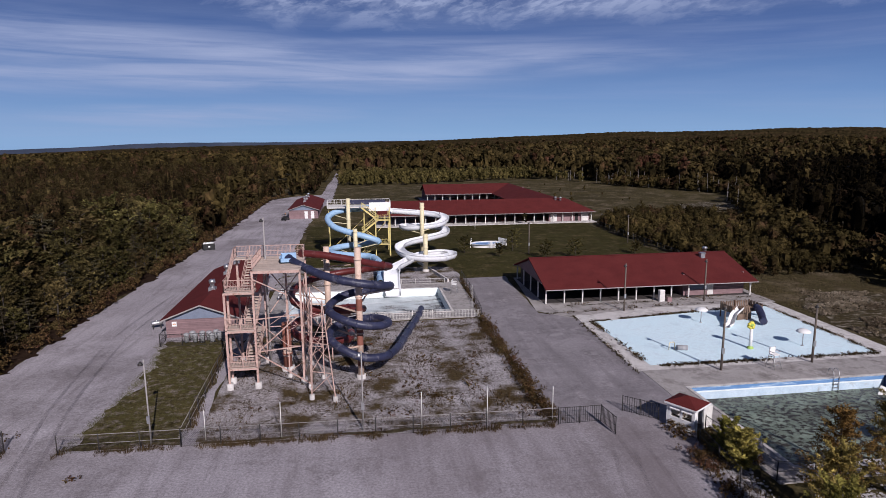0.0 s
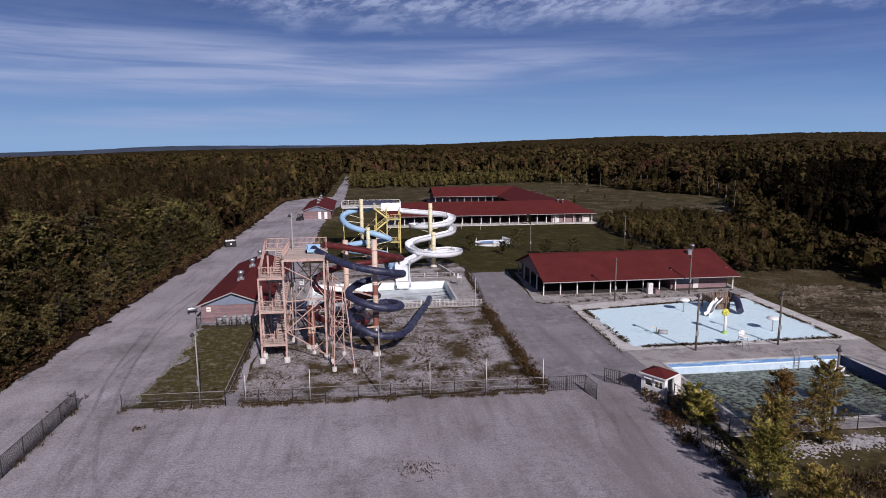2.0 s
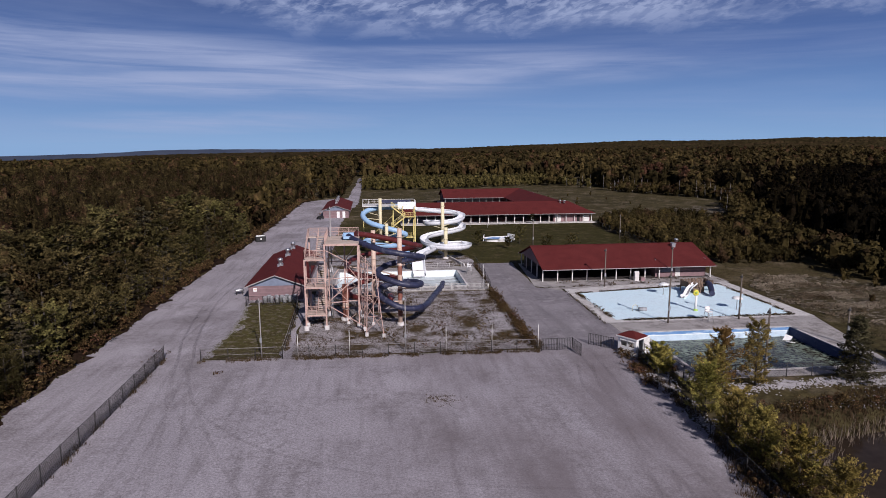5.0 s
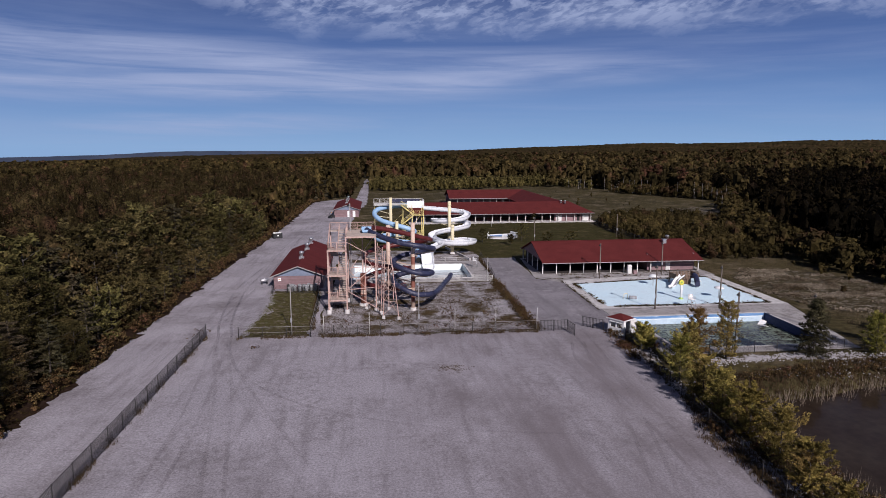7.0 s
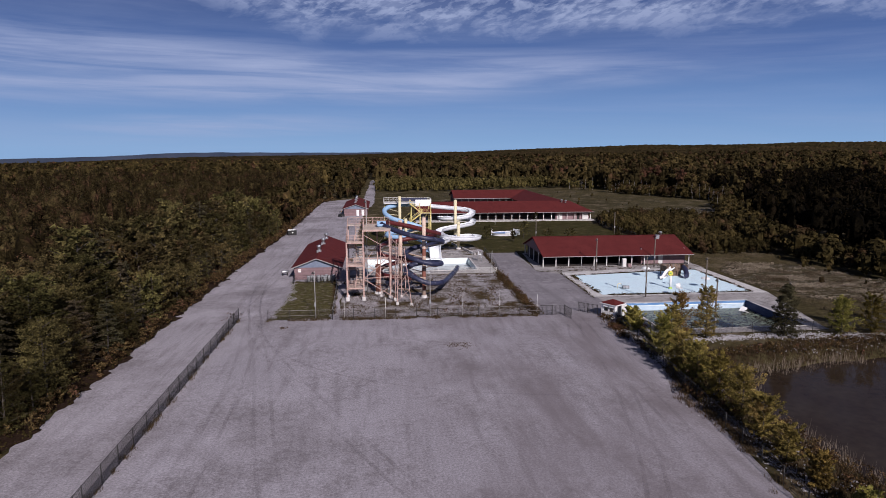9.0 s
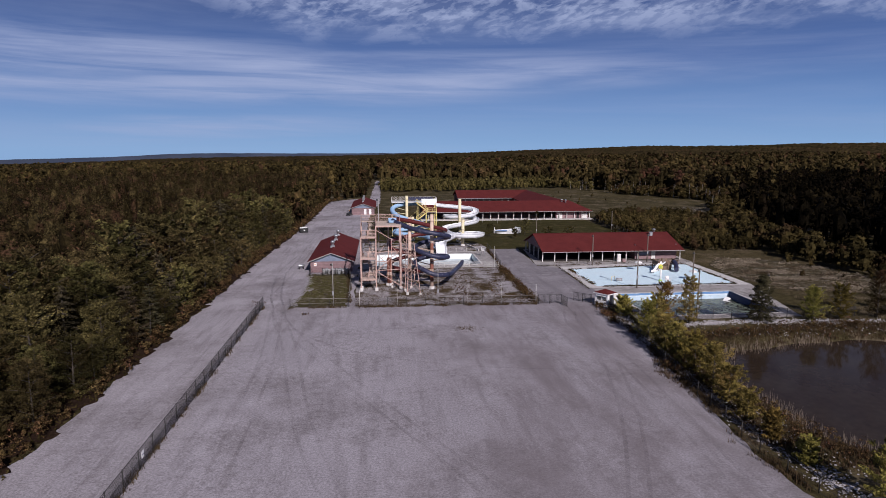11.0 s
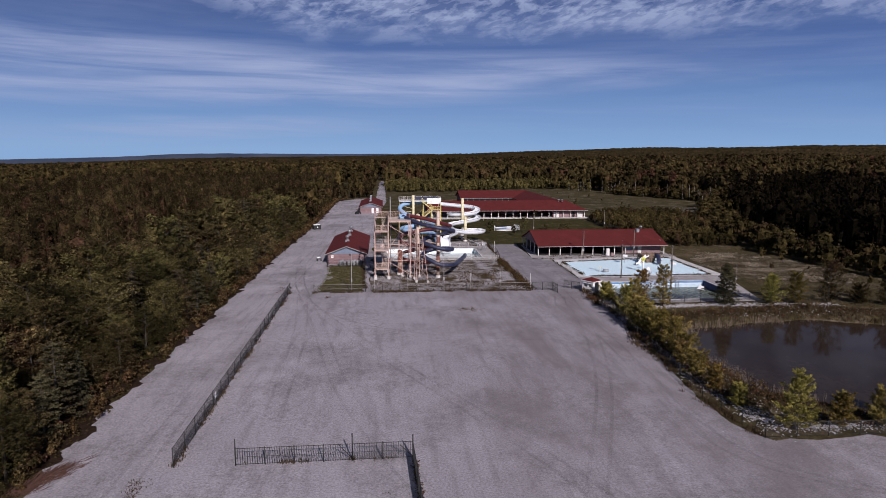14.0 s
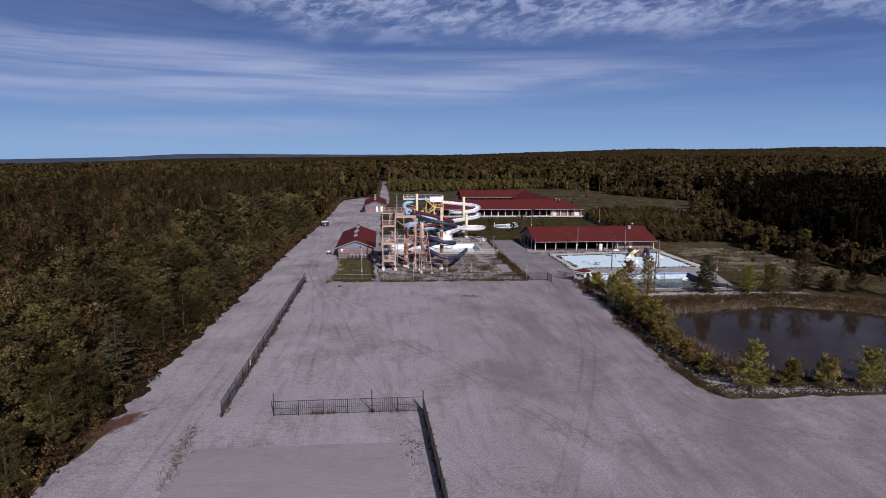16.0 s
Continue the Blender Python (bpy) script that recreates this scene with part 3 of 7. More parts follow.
TRACK = bpy.data.materials.new("wheel_track")
TRACK.use_nodes = True
_t = TRACK.node_tree
_b = _t.nodes["Principled BSDF"]
_b.inputs["Base Color"].default_value = (0.20, 0.165, 0.165, 1)
_b.inputs["Roughness"].default_value = 0.95
_g = _t.nodes.new("ShaderNodeNewGeometry")
_n = _t.nodes.new("ShaderNodeTexNoise")
_n.inputs["Scale"].default_value, _n.inputs["Detail"].default_value = 0.12, 8.0
_t.links.new(_g.outputs["Position"], _n.inputs["Vector"])
_m = _t.nodes.new("ShaderNodeMapRange")
_m.inputs["From Min"].default_value, _m.inputs["From Max"].default_value = 0.34, 0.7
_m.inputs["To Min"].default_value, _m.inputs["To Max"].default_value = 0.02, 0.16
_t.links.new(_n.outputs["Fac"], _m.inputs["Value"])
_x = _t.nodes.new("ShaderNodeBsdfTransparent")
_s = _t.nodes.new("ShaderNodeMixShader")
_t.links.new(_m.outputs[0], _s.inputs[0])
_t.links.new(_x.outputs[0], _s.inputs[1])
_t.links.new(_b.outputs[0], _s.inputs[2])
_t.links.new(_s.outputs[0], _t.nodes["Material Output"].inputs[0])

# ---- ground ----
POOL = (32.0, 53.2, 37.6, 52.4)        # swimming pool: x0, x1, y0, y1
BASIN = (-9.8, 13.2, 83.0, 97.0)       # landing basin of the slides
POND_C, POND_R, POND_WATER = (52.0, 8.5), (21.8, 17.2), -1.0


def pond_e(x, y):
    a = math.atan2(y - POND_C[1], x - POND_C[0])
    w = 1 + 0.03 * math.sin(5 * a + 1) + 0.02 * math.sin(11 * a)
    return ((abs(x - POND_C[0]) / POND_R[0]) ** 2.6 + (abs(y - POND_C[1]) / POND_R[1]) ** 2.6) ** (1 / 2.6) / w


FAR_RISE = [(-180, -14), (-60, -20), (-27, -18), (-20, -11), (-14, -7), (-6, -6), (0, -2), (8, 6), (14, 14), (19, 20), (24, 24), (27, 24), (30, 28), (36, 32), (42, 27), (60, 24), (90, 20), (180, -14)]


def terrain(x, y):
    """Height of the open ground: flat at the park, dips at the pond, low hills far off."""
    r = math.hypot(x, y + 30)
    k = min(1.0, max(0.0, (min(r, 800) - 350) / 1450))
    k = k * k * (3 - 2 * k)
    rise = sample(FAR_RISE, math.degrees(math.atan2(x, y + 30)))
    z = rise * k
    if r > 260:
        z += 4.0 * k * noise.noise(Vector((x * 0.004, y * 0.004, 0.3)))
    if r > 800:
        f = min(1.0, (r - 800) / 2300)
        f = f * f * (3 - 2 * f)
        z = 25 + r * ((z - 25) / 800 * (1 - f) + (rise - 22.5) / 1800 * f) + 9.0 * f * noise.noise(Vector((x * 0.0022, y * 0.0022, 0.7)))
    if r > 3100:
        z -= (r - 3100) * 0.06
    z -= 0.04
    if 20 < x < 90 and -20 < y < 40:
        e = pond_e(x, y)
        z += min(0.0, max(-2.4, POND_WATER + (e - 1) * 7.0))
    return z


def lines(pieces):
    out = []
    for a, b, step in pieces:
        n = max(1, round((b - a) / step))
        out += [a + (b - a) * i / n for i in range(n)]
    return out + [pieces[-1][1]]


def holes(x, y):
    for x0, x1, y0, y1 in (POOL, BASIN):
        if x0 - 0.01 < x < x1 + 0.01 and y0 - 0.01 < y < y1 + 0.01:
            return True
    return False


gx = lines([(-4600, -1500, 300), (-1500, -400, 50), (-400, -60, 12), (-60, BASIN[0], 4), (BASIN[0], BASIN[1], 2), (BASIN[1], 22, 2), (22, POOL[0], 1),
            (POOL[0], POOL[1], 1.06), (POOL[1], 80, 1.1), (80, 400, 10), (400, 1500, 50), (1500, 4600, 300)])
gy = lines([(-600, -60, 45), (-60, -14, 4), (-14, 32, 1), (32, POOL[2], 1), (POOL[2], POOL[3], 1.1), (POOL[3], BASIN[2], 2), (BASIN[2], BASIN[3], 2), (BASIN[3], 300, 7),
            (300, 1500, 30), (1500, 4700, 200)])
sheet = Shape()
for y in gy:
    for x in gx:
        sheet.v.append((x, y, terrain(x, y)))
for j in range(len(gy) - 1):
    for i in range(len(gx) - 1):
        if holes((gx[i] + gx[i + 1]) / 2, (gy[j] + gy[j + 1]) / 2):
            continue
        k = j * len(gx) + i
        sheet.f.append((k, k + 1, k + 1 + len(gx), k + len(gx)))
        sheet.s.append(True)
structure("ground", sheet, GROUND, "rough grass and brush ground reaching the wooded hills", "ground")


def patch(name, outline, z, mat, label, category, rough=0.0, step=1.5, seed=1, hole=None):
    """A flat cover laid on the ground, with an uneven edge where it is worn."""
    pts = []
    n = len(outline)
    for i in range(n):
        a, b = Vector(outline[i]), Vector(outline[(i + 1) % n])
        m = max(1, int((b - a).length / step)) if rough else 1
        for j in range(m):
            p = a + (b - a) * (j / m)
            if rough:
                p += Vector((noise.noise(Vector((p.x * 0.35, p.y * 0.35, seed))), noise.noise(Vector((p.x * 0.35, p.y * 0.35, seed + 9))))) * rough
                p += Vector((noise.noise(Vector((p.x * 1.3, p.y * 1.3, seed))), noise.noise(Vector((p.x * 1.3, p.y * 1.3, seed + 5))))) * rough * 0.4
            pts.append((p.x, p.y, z))
    bm = bmesh.new()
    vs = [bm.verts.new(p) for p in pts]
    fc = bm.faces.new(vs)
    fc.normal_update()
    if fc.normal.z < 0:
        fc.normal_flip()
    bmesh.ops.triangulate(bm, faces=bm.faces)
    me = bpy.data.meshes.new(name)
    bm.to_mesh(me)
    bm.free()
    return structure(name, me, mat, label, category)


def slab_frame(outer, inner, z0, z1):
    """A slab with a rectangular opening."""
    s = Shape()
    X0, X1, Y0, Y1 = outer
    x0, x1, y0, y1 = inner
    s.box(X0, X1, Y0, y0, z0, z1).box(X0, X1, y1, Y1, z0, z1).box(X0, x0, y0, y1, z0, z1).box(x1, X1, y0, y1, z0, z1)
    return s


# gravel yard and the road along the wood
patch("gravel_yard", [(-44, -75), (-41.5, -45), (-39.2, -28.4), (-38.9, -24.5), (-37.9, -20.7), (-38.9, -13.6), (-38.6, 1.8), (-38.2, 16), (-38.0, 30), (-37.5, 46), (-37.0, 66), (-36.7, 82), (-36.2, 98), (-35.4, 114), (-34.5, 134),
                      (-34.0, 152), (-33.6, 180), (-33.2, 220), (-32.8, 250), (-25, 262.5), (-14.2, 269), (-13.3, 333), (-12.4, 430), (-11.6, 445), (-9.8, 445), (-9.0, 430), (-8.9, 345), (-8.8, 300), (-9.0, 240),
                      (-12.6, 205), (-13.2, 150), (-13.2, 60), (-13.2, 47.6), (17, 47.6), (17, 48.5), (28, 48.5), (27.6, 45), (24.2, 14), (22.3, -4.5), (22.6, -11), (24.0, -14.8), (44, -15.2), (110, -16), (110, -75)],
      0.0, GRAVEL, "pale grey-mauve gravel yard and access road with worn wheel tracks", "road", rough=0.9)
patch("lawn_strip", [(-23.2, 48.2), (-14.3, 48.1), (-14.6, 66), (-15.2, 75.5), (-23.0, 75.5), (-21.6, 66), (-21.9, 58)], 0.02, DRYLAWN, "patchy dry lawn strip inside the fence", "lawn", rough=1.3, step=0.5)
patch("slide_yard", [(-13.3, 48.2), (16.4, 48.0), (16.2, 79), (-13.3, 79.6)], 0.02, WEEDY, "weed-grown gravel under the water slides", "ground", rough=0.3)
patch("main_lawn", [(-12, 112), (18, 111), (18.4, 101), (26, 101), (27, 104), (62, 104), (63.5, 130), (63.5, 166), (66, 169), (-12, 172)], 0.02, LAWN, "green mown lawn between the pavilions", "lawn", rough=0.7)
patch("pale_meadow", [(61.6, 60), (61.6, 70), (63.5, 79), (69, 85), (78, 84), (84, 77), (88, 66), (88, 54), (80, 47), (66, 52)], 0.01, MEADOWMAT, "rough meadow patched with pale dried weeds", "meadow", rough=1.6)
patch("dry_patch", [(106, 188), (118, 184), (131, 190), (134, 202), (126, 208), (112, 202)], 0.3, MEADOWMAT, "pale dried patch at the end of the back field", "meadow", rough=2.5)
patch("slide_ground", [(-13.2, 100.8), (18.2, 100.6), (18.0, 113), (-12.8, 117)], 0.03, WEEDY, "bare weedy gravel below the white flume", "ground", rough=0.5)
patch("asphalt_path", [(17.0, 48.2), (28.0, 46.4), (29.6, 46.4), (29.6, 57.4), (29.3, 78), (25.0, 80), (25.6, 100), (26, 103.2), (17.8, 103.0), (17.6, 90), (16.6, 78)], 0.025, ASPHALT, "old cracked asphalt path between pools and slides", "pavement", rough=0.25)
part("pool_deck", slab_frame((29.4, 55.2, 35.6, 57.3), POOL, -0.3, 0.06).prism([(55.2, 36.6), (60.4, 57.3), (55.2, 57.3)], -0.3, 0.06), CONCRETE, None)
tagged(bpy.data.objects["pool_deck"], "weathered grey concrete deck round the swimming pool", "deck", kind="structure")
patch("shed_apron", [(25.0, 81.0), (29.2, 76.5), (60.4, 80.2), (61.2, 88), (60, 102), (27, 102)], 0.03, CONCRETE, "stained concrete apron under the open pavilion", "pavement", rough=0.1)
patch("wading_apron", [(28.9, 57.25), (60.6, 57.25), (60.3, 83), (58, 82.4), (29.4, 78)], 0.045, PALECONCRETE, "pale concrete border round the wading pool", "pavement", rough=0.1)
patch("wading_pool", [(31.0, 58.6), (57.9, 58.6), (57.8, 78.4), (30.8, 74.7)], 0.07, POOLBLUE, "dry shallow wading pool painted pale blue", "pool")
part("basin_deck", slab_frame((-13.0, 17.2, 79.8, 100.6), BASIN, -0.3, 0.06), CONCRETE, None)
tagged(bpy.data.objects["basin_deck"], "grey concrete deck round the slide landing basin", "deck", kind="structure")


def tank(name, rect, depth, wall_mat, floor_mat, label, floor_label, east_mat=None):
    """A sunk pool: four walls, a rim and a floor."""
    x0, x1, y0, y1 = rect
    root = thing(name, label, "pool", kind="structure")
    for nm, b in (("back_wall", (x0, x1, y1 - 0.02, y1 + 0.25)), ("front_wall", (x0, x1, y0 - 0.25, y0 + 0.02)),
                  ("side_wall", (x0 - 0.25, x0 + 0.02, y0, y1)), ("side_wall", (x1 - 0.02, x1 + 0.25, y0, y1))):
        part(nm, Shape().box(*b, -depth - 0.2, 0.03), east_mat if east_mat and b[0] > x0 + 1 else wall_mat, root)
    part("pool_floor", Shape().box(x0 - 0.2, x1 + 0.2, y0 - 0.2, y1 + 0.2, -depth - 0.3, -depth), floor_mat, root, floor_label)
    rim = Shape()
    w = 0.32
    rim.box(x0 - w, x1 + w, y1, y1 + w, 0.03, 0.11).box(x0 - w, x1 + w, y0 - w, y0, 0.03, 0.11).box(x0 - w, x0, y0, y1, 0.03, 0.11).box(x1, x1 + w, y0, y1, 0.03, 0.11)
    part("coping", rim, PALECONCRETE, root)
    return root


# east wall gets the darkened blue that stands for its shaded side
pool = tank("swimming_pool", POOL, 2.2, POOLPALE, DARK, "drained swimming pool with blue painted walls and green algae water", "dark pool floor", POOLSHADE)
part("algae_water", Shape().box(POOL[0] - 0.1, POOL[1] + 0.1, POOL[2] - 0.1, POOL[3] + 0.1, -1.5, -1.25), ALGAE, pool, "still water matted with green algae")
for b in ((POOL[0], POOL[1] - 0.03, POOL[3] - 0.035, POOL[3] - 0.024), (POOL[0] + 0.024, POOL[0] + 0.035, POOL[2], POOL[3] - 0.04)):
    part("tile_band", Shape().box(*b, -0.36, 0.02), POOLSTRIPE, pool, "faded blue painted band")
    part("worn_band", Shape().box(*b, -0.50, -0.364), POOLWHITE, pool, "worn white strip below the blue band")
tank("slide_basin", BASIN, 1.25, POOLWHITE, BASINFLOOR, "empty white landing basin of the water slides", "white basin floor stained by dried mud")
pond = Shape()
ring = [(POND_C[0] + 24 * math.cos(a), POND_C[1] + 19.5 * math.sin(a), POND_WATER) for a in np.linspace(0, 2 * math.pi, 48, endpoint=False)]
pond.face(ring)
WATER = material("pond_water", (0.026, 0.017, 0.012), (0.036, 0.026, 0.018), 0.2, 0.08, 0.02, 1.2, coords="World", spec=0.03)
structure("pond_water", pond, WATER, "dark still pond reflecting the sky and trees", "water")


# ---- trees ----
def cloud_mesh(name, v):
    """Loose triangles from an array of corners, three to each."""
    v = np.ascontiguousarray(v, dtype=np.float32)
    me = bpy.data.meshes.new(name)
    n = len(v)
    me.vertices.add(n)
    me.vertices.foreach_set("co", v.ravel())
    me.loops.add(n)
    me.loops.foreach_set("vertex_index", np.arange(n, dtype=np.int32))
    me.polygons.add(n // 3)
    me.polygons.foreach_set("loop_start", np.arange(0, n, 3, dtype=np.int32))
    me.update(calc_edges=True)
    me.validate()
    return me


def bough_tree(seed, height, spread, limbs, sprays, per, size, low, rise, cone=0.0, flat=0.3, droop=0.0, ragged=0.25, loose=0.17):
    """Trunk with limbs in a spiral; each limb carries flat sprays of small leaves, with gaps between the boughs."""
    rng = np.random.default_rng(seed)
    lean = rng.normal(scale=0.02, size=2)
    wood = Shape()

    def stem(f):
        return np.array([lean[0] * height * f, lean[1] * height * f, height * f])

    wood.sweep([tuple(stem(f) - np.array([0, 0, 0.15 if f == 0 else 0])) for f in (0, 0.3, 0.6, 0.97)], [height * 0.015, height * 0.012, height * 0.007, 0.015], 7)
    mid, along, reach = [], [], []
    for i in range(limbs):
        f = low + (0.95 - low) * ((i + rng.uniform(0, 1)) / limbs) ** 0.9
        u = (f - low) / (1 - low)
        dome = math.sin((0.16 + 0.80 * u) * math.pi) ** 0.65
        prof = (1 - cone) * dome + cone * (1.05 - u) ** 0.9
        a = i * 2.399 + rng.uniform(-0.4, 0.4)
        L = spread * prof * (1 + rng.uniform(-ragged, ragged * 0.6)) + 0.1
        d = np.array([math.cos(a), math.sin(a), rise * (0.6 + 0.8 * u) - droop])
        root = stem(max(0.05, f - 0.35 * rise * L / height))
        tip = root + d * L
        if i % 2 == 0:
            wood.sweep([tuple(root), tuple(root + d * L * 0.5 + np.array([0, 0, 0.04 * L])), tuple(tip)], [height * 0.004, height * 0.0028, 0.008], 4, caps=False)
        for j in range(sprays):
            q = 0.22 + 0.78 * (j + rng.uniform(0, 1)) / sprays
            side = np.array([-math.sin(a), math.cos(a), 0.0]) * rng.normal(scale=loose) * L * (1.25 - 0.6 * q)
            mid.append(root + d * L * q + side + np.array([0, 0, rng.normal(scale=loose * 0.45) * L]))
            along.append(d / np.linalg.norm(d))
            reach.append(spread * rng.uniform(0.12, 0.23) * (0.45 + 0.55 * prof))
    mid.append(stem(0.95))
    along.append(np.array([0.0, 0.0, 1.0]))
    reach.append(spread * 0.14)
    c, ax, r = (np.repeat(np.array(q), per, axis=0) for q in (mid, along, reach))
    n = len(c)
    d = rng.normal(size=(n, 3))
    d /= np.linalg.norm(d, axis=1)[:, None]
    d *= (rng.uniform(0.1, 1.0, n) ** 0.5)[:, None]
    lat = np.cross(ax, np.array([0, 0, 1.0]) + 1e-6)
    lat /= np.linalg.norm(lat, axis=1)[:, None]
    up = np.cross(lat, ax)
    p = c + ax * (d[:, :1] * r[:, None] * 1.25) + lat * (d[:, 1:2] * r[:, None]) + up * (d[:, 2:] * r[:, None] * flat)
    nrm = up * 0.75 + ax * 0.35 * d[:, :1] + lat * 0.4 * d[:, 1:2] + rng.normal(scale=0.42, size=(n, 3))
    nrm /= np.linalg.norm(nrm, axis=1)[:, None]
    e = ax + rng.normal(scale=0.7, size=(n, 3))
    e -= nrm * (e * nrm).sum(1)[:, None]
    e /= np.linalg.norm(e, axis=1)[:, None]
    b = np.cross(nrm, e)
    k = (size * rng.uniform(0.6, 1.4, n))[:, None]
    t = np.empty((n, 3, 3))
    t[:, 0] = p + e * k * 1.25
    t[:, 1] = p - e * k * 0.7 + b * k * 0.62
    t[:, 2] = p - e * k * 0.7 - b * k * 0.62
    return wood, t.reshape(-1, 3)


def tree_thing(name, label, made, wood_mat, leaf_mat, group):
    root = thing(name, label, "tree", group)
    wood, leaves = made
    part("trunk", wood, wood_mat, root)
    part("crown", cloud_mesh("crown", leaves), leaf_mat, root)
    return root


# the wood's edge: leafy trees, pines with long level boughs and spruces, finely made where the road passes close
EDGE_KINDS = []
for fine in (True, False):
    lb, sp, pr, sz = (48, 6, 34, 0.125) if fine else (30, 4, 20, 0.25)
    for k in range(4):
        EDGE_KINDS.append((12.0, tree_thing("broadleaf_tree", "tall green broadleaf tree at the edge of the wood", bough_tree(10 + k, 12.0, 3.2 + 0.25 * k, lb, sp, pr, sz, 0.04, 0.5, 0.12, 0.8, 0.0, 0.35, 0.27), BARK, EDGELEAF, "trees along the gravel road")))
    for k in range(2):
        EDGE_KINDS.append((12.5, tree_thing("pine_tree", "grey-green pine with level feathery boughs at the wood's edge", bough_tree(30 + k, 12.5, 2.9 + 0.3 * k, lb - 4, sp, pr, sz * 0.9, 0.10, 0.16, 0.6, 0.26, 0.04, 0.35), BARK, NEEDLES, "trees along the gravel road")))
    for k in range(2):
        EDGE_KINDS.append((12.5, tree_thing("spruce_tree", "dark green spruce at the edge of the wood", bough_tree(36 + k, 12.5, 2.3 + 0.3 * k, lb + 6, sp - 1, pr, sz * 0.9, 0.06, 0.0, 0.95, 0.3, 0.2, 0.2), BARK, NEEDLES, "trees along the gravel road")))
used = set()


def plant(k, x, y, height, turn):
    """One of the tree kinds, set at its place and height."""
    h0, kind = EDGE_KINDS[k]
    s = height / h0
    m = pose(x, y, terrain(x, y), 0, 0, turn) @ Matrix.Diagonal((s * 1.1, s * 1.1, s, 1))
    ob = copy_thing(kind, pose(0, 0, 0)) if k in used else kind
    used.add(k)
    ob.matrix_basis = m
    return ob


def wood_edge(y):
    """x of the wood's edge along the road."""
    return sample([(-80, -45), (-45, -42), (-28.4, -39.8), (-18, -39.2), (2, -39.2), (16, -38.8), (30, -38.6), (46, -38.1), (66, -37.6), (82, -37.3), (98, -36.8), (114, -36.0), (134, -35.1), (152, -34.6), (180, -34.2), (220, -33.8), (250, -33.2), (264, -25.5), (270, -15.4), (310, -14.6), (620, -13.6)], y)


rng = np.random.default_rng(5)
y = -52.0
while y < 150:
    for row in range(3):
        x = wood_edge(y) - 1.2 - row * 4.0 - rng.uniform(0, 1.8)
        h = (6.6 + row * 2.6) * rng.uniform(0.72, 1.3)
        k = int(rng.choice(8, p=[0.2, 0.2, 0.2, 0.19, 0.09, 0.06, 0.03, 0.03]))
        plant(k + (0 if y < 42 else 8), x, y + rng.uniform(-1.2, 1.2), h, rng.uniform(0, 360))
    y += rng.uniform(3.0, 4.2)


def crowd(points, heights, spreads, tris, rng, cone, leaf=None, foot=0.0, core_in=True):
    """Many plain trees at once: clumps of small sprays round a rough inner mass, rounded or pointed."""
    n = len(points)
    per = 9
    nc = max(3, tris // per)

    def crown(f, c):
        return np.where(c, (1 - f) ** 0.9 * 0.95 + 0.05, np.sqrt(np.clip(1 - (2 * f * 0.95 - 0.9) ** 2, 0.05, 1)))

    p, h, w, c = (np.repeat(q, nc, axis=0) for q in (points, heights, spreads, cone))
    m = n * nc
    f = foot + (1 - foot) * rng.uniform(0.0, 1.0, m) ** 0.8
    a = rng.uniform(0, 2 * math.pi, m)
    rr = w * crown(f, c) * (0.78 + 0.22 * np.sin(a * 3 + h * 5 + f * 9)) * rng.uniform(0.7, 1.0, m)
    centre = p + np.stack([rr * np.cos(a), rr * np.sin(a), h * (0.16 + 0.84 * f)], 1)
    away = np.stack([np.cos(a), np.sin(a), 0.1 + 1.0 * f], 1)
    centre, away, w = (np.repeat(q, per, axis=0) for q in (centre, away, w))
    m *= per
    d = rng.normal(size=(m, 3))
    d /= np.linalg.norm(d, axis=1)[:, None]
    q = centre + d * (w * 0.26 * rng.uniform(0.5, 1.0, m))[:, None] * np.array([1, 1, 0.7])
    out = away * 0.6 + d * 0.9 + rng.normal(scale=0.3, size=(m, 3))
    out /= np.linalg.norm(out, axis=1)[:, None]
    u = np.cross(out, rng.normal(size=(m, 3)))
    u /= np.linalg.norm(u, axis=1)[:, None]
    v = np.cross(out, u)
    s = ((leaf if leaf else w * (2.1 / math.sqrt(tris))) * rng.uniform(0.6, 1.4, m))[:, None]
    t = np.empty((m, 3, 3))
    t[:, 0] = q + u * s
    t[:, 1] = q - u * s * 0.6 + v * s * 0.8
    t[:, 2] = q - u * s * 0.6 - v * s * 0.8
    if tris < 20 or not core_in:
        return t.reshape(-1, 3)
    # inner mass of twigs and leaves
    seg, rings = 6, (foot, foot + (1 - foot) * 0.4, foot + (1 - foot) * 0.75)
    ring = []
    for f in rings:
        k = crown(np.full(n, f), cone)[:, None] * spreads[:, None] * rng.uniform(0.3, 0.55, (n, seg))
        b = np.linspace(0, 2 * math.pi, seg, endpoint=False)[None, :] + heights[:, None]
        ring.append(np.stack([points[:, None, 0] + k * np.cos(b), points[:, None, 1] + k * np.sin(b),
                              np.broadcast_to((points[:, 2] + heights * (0.14 + 0.84 * f))[:, None], (n, seg)) + rng.normal(scale=0.05, size=(n, seg)) * heights[:, None]], 2))
    top = np.repeat((points + np.stack([0 * heights, 0 * heights, heights * 0.9], 1))[:, None, :], seg, axis=1)
    core = []
    for lo, hi in ((ring[0], ring[1]), (ring[1], ring[2])):
        core.append(np.stack([lo, np.roll(lo, -1, 1), hi], 2))
        core.append(np.stack([np.roll(lo, -1, 1), np.roll(hi, -1, 1), hi], 2))
    core.append(np.stack([ring[2], np.roll(ring[2], -1, 1), top], 2))
    return np.concatenate([t.reshape(-1, 3)] + [k.reshape(-1, 3) for k in core])


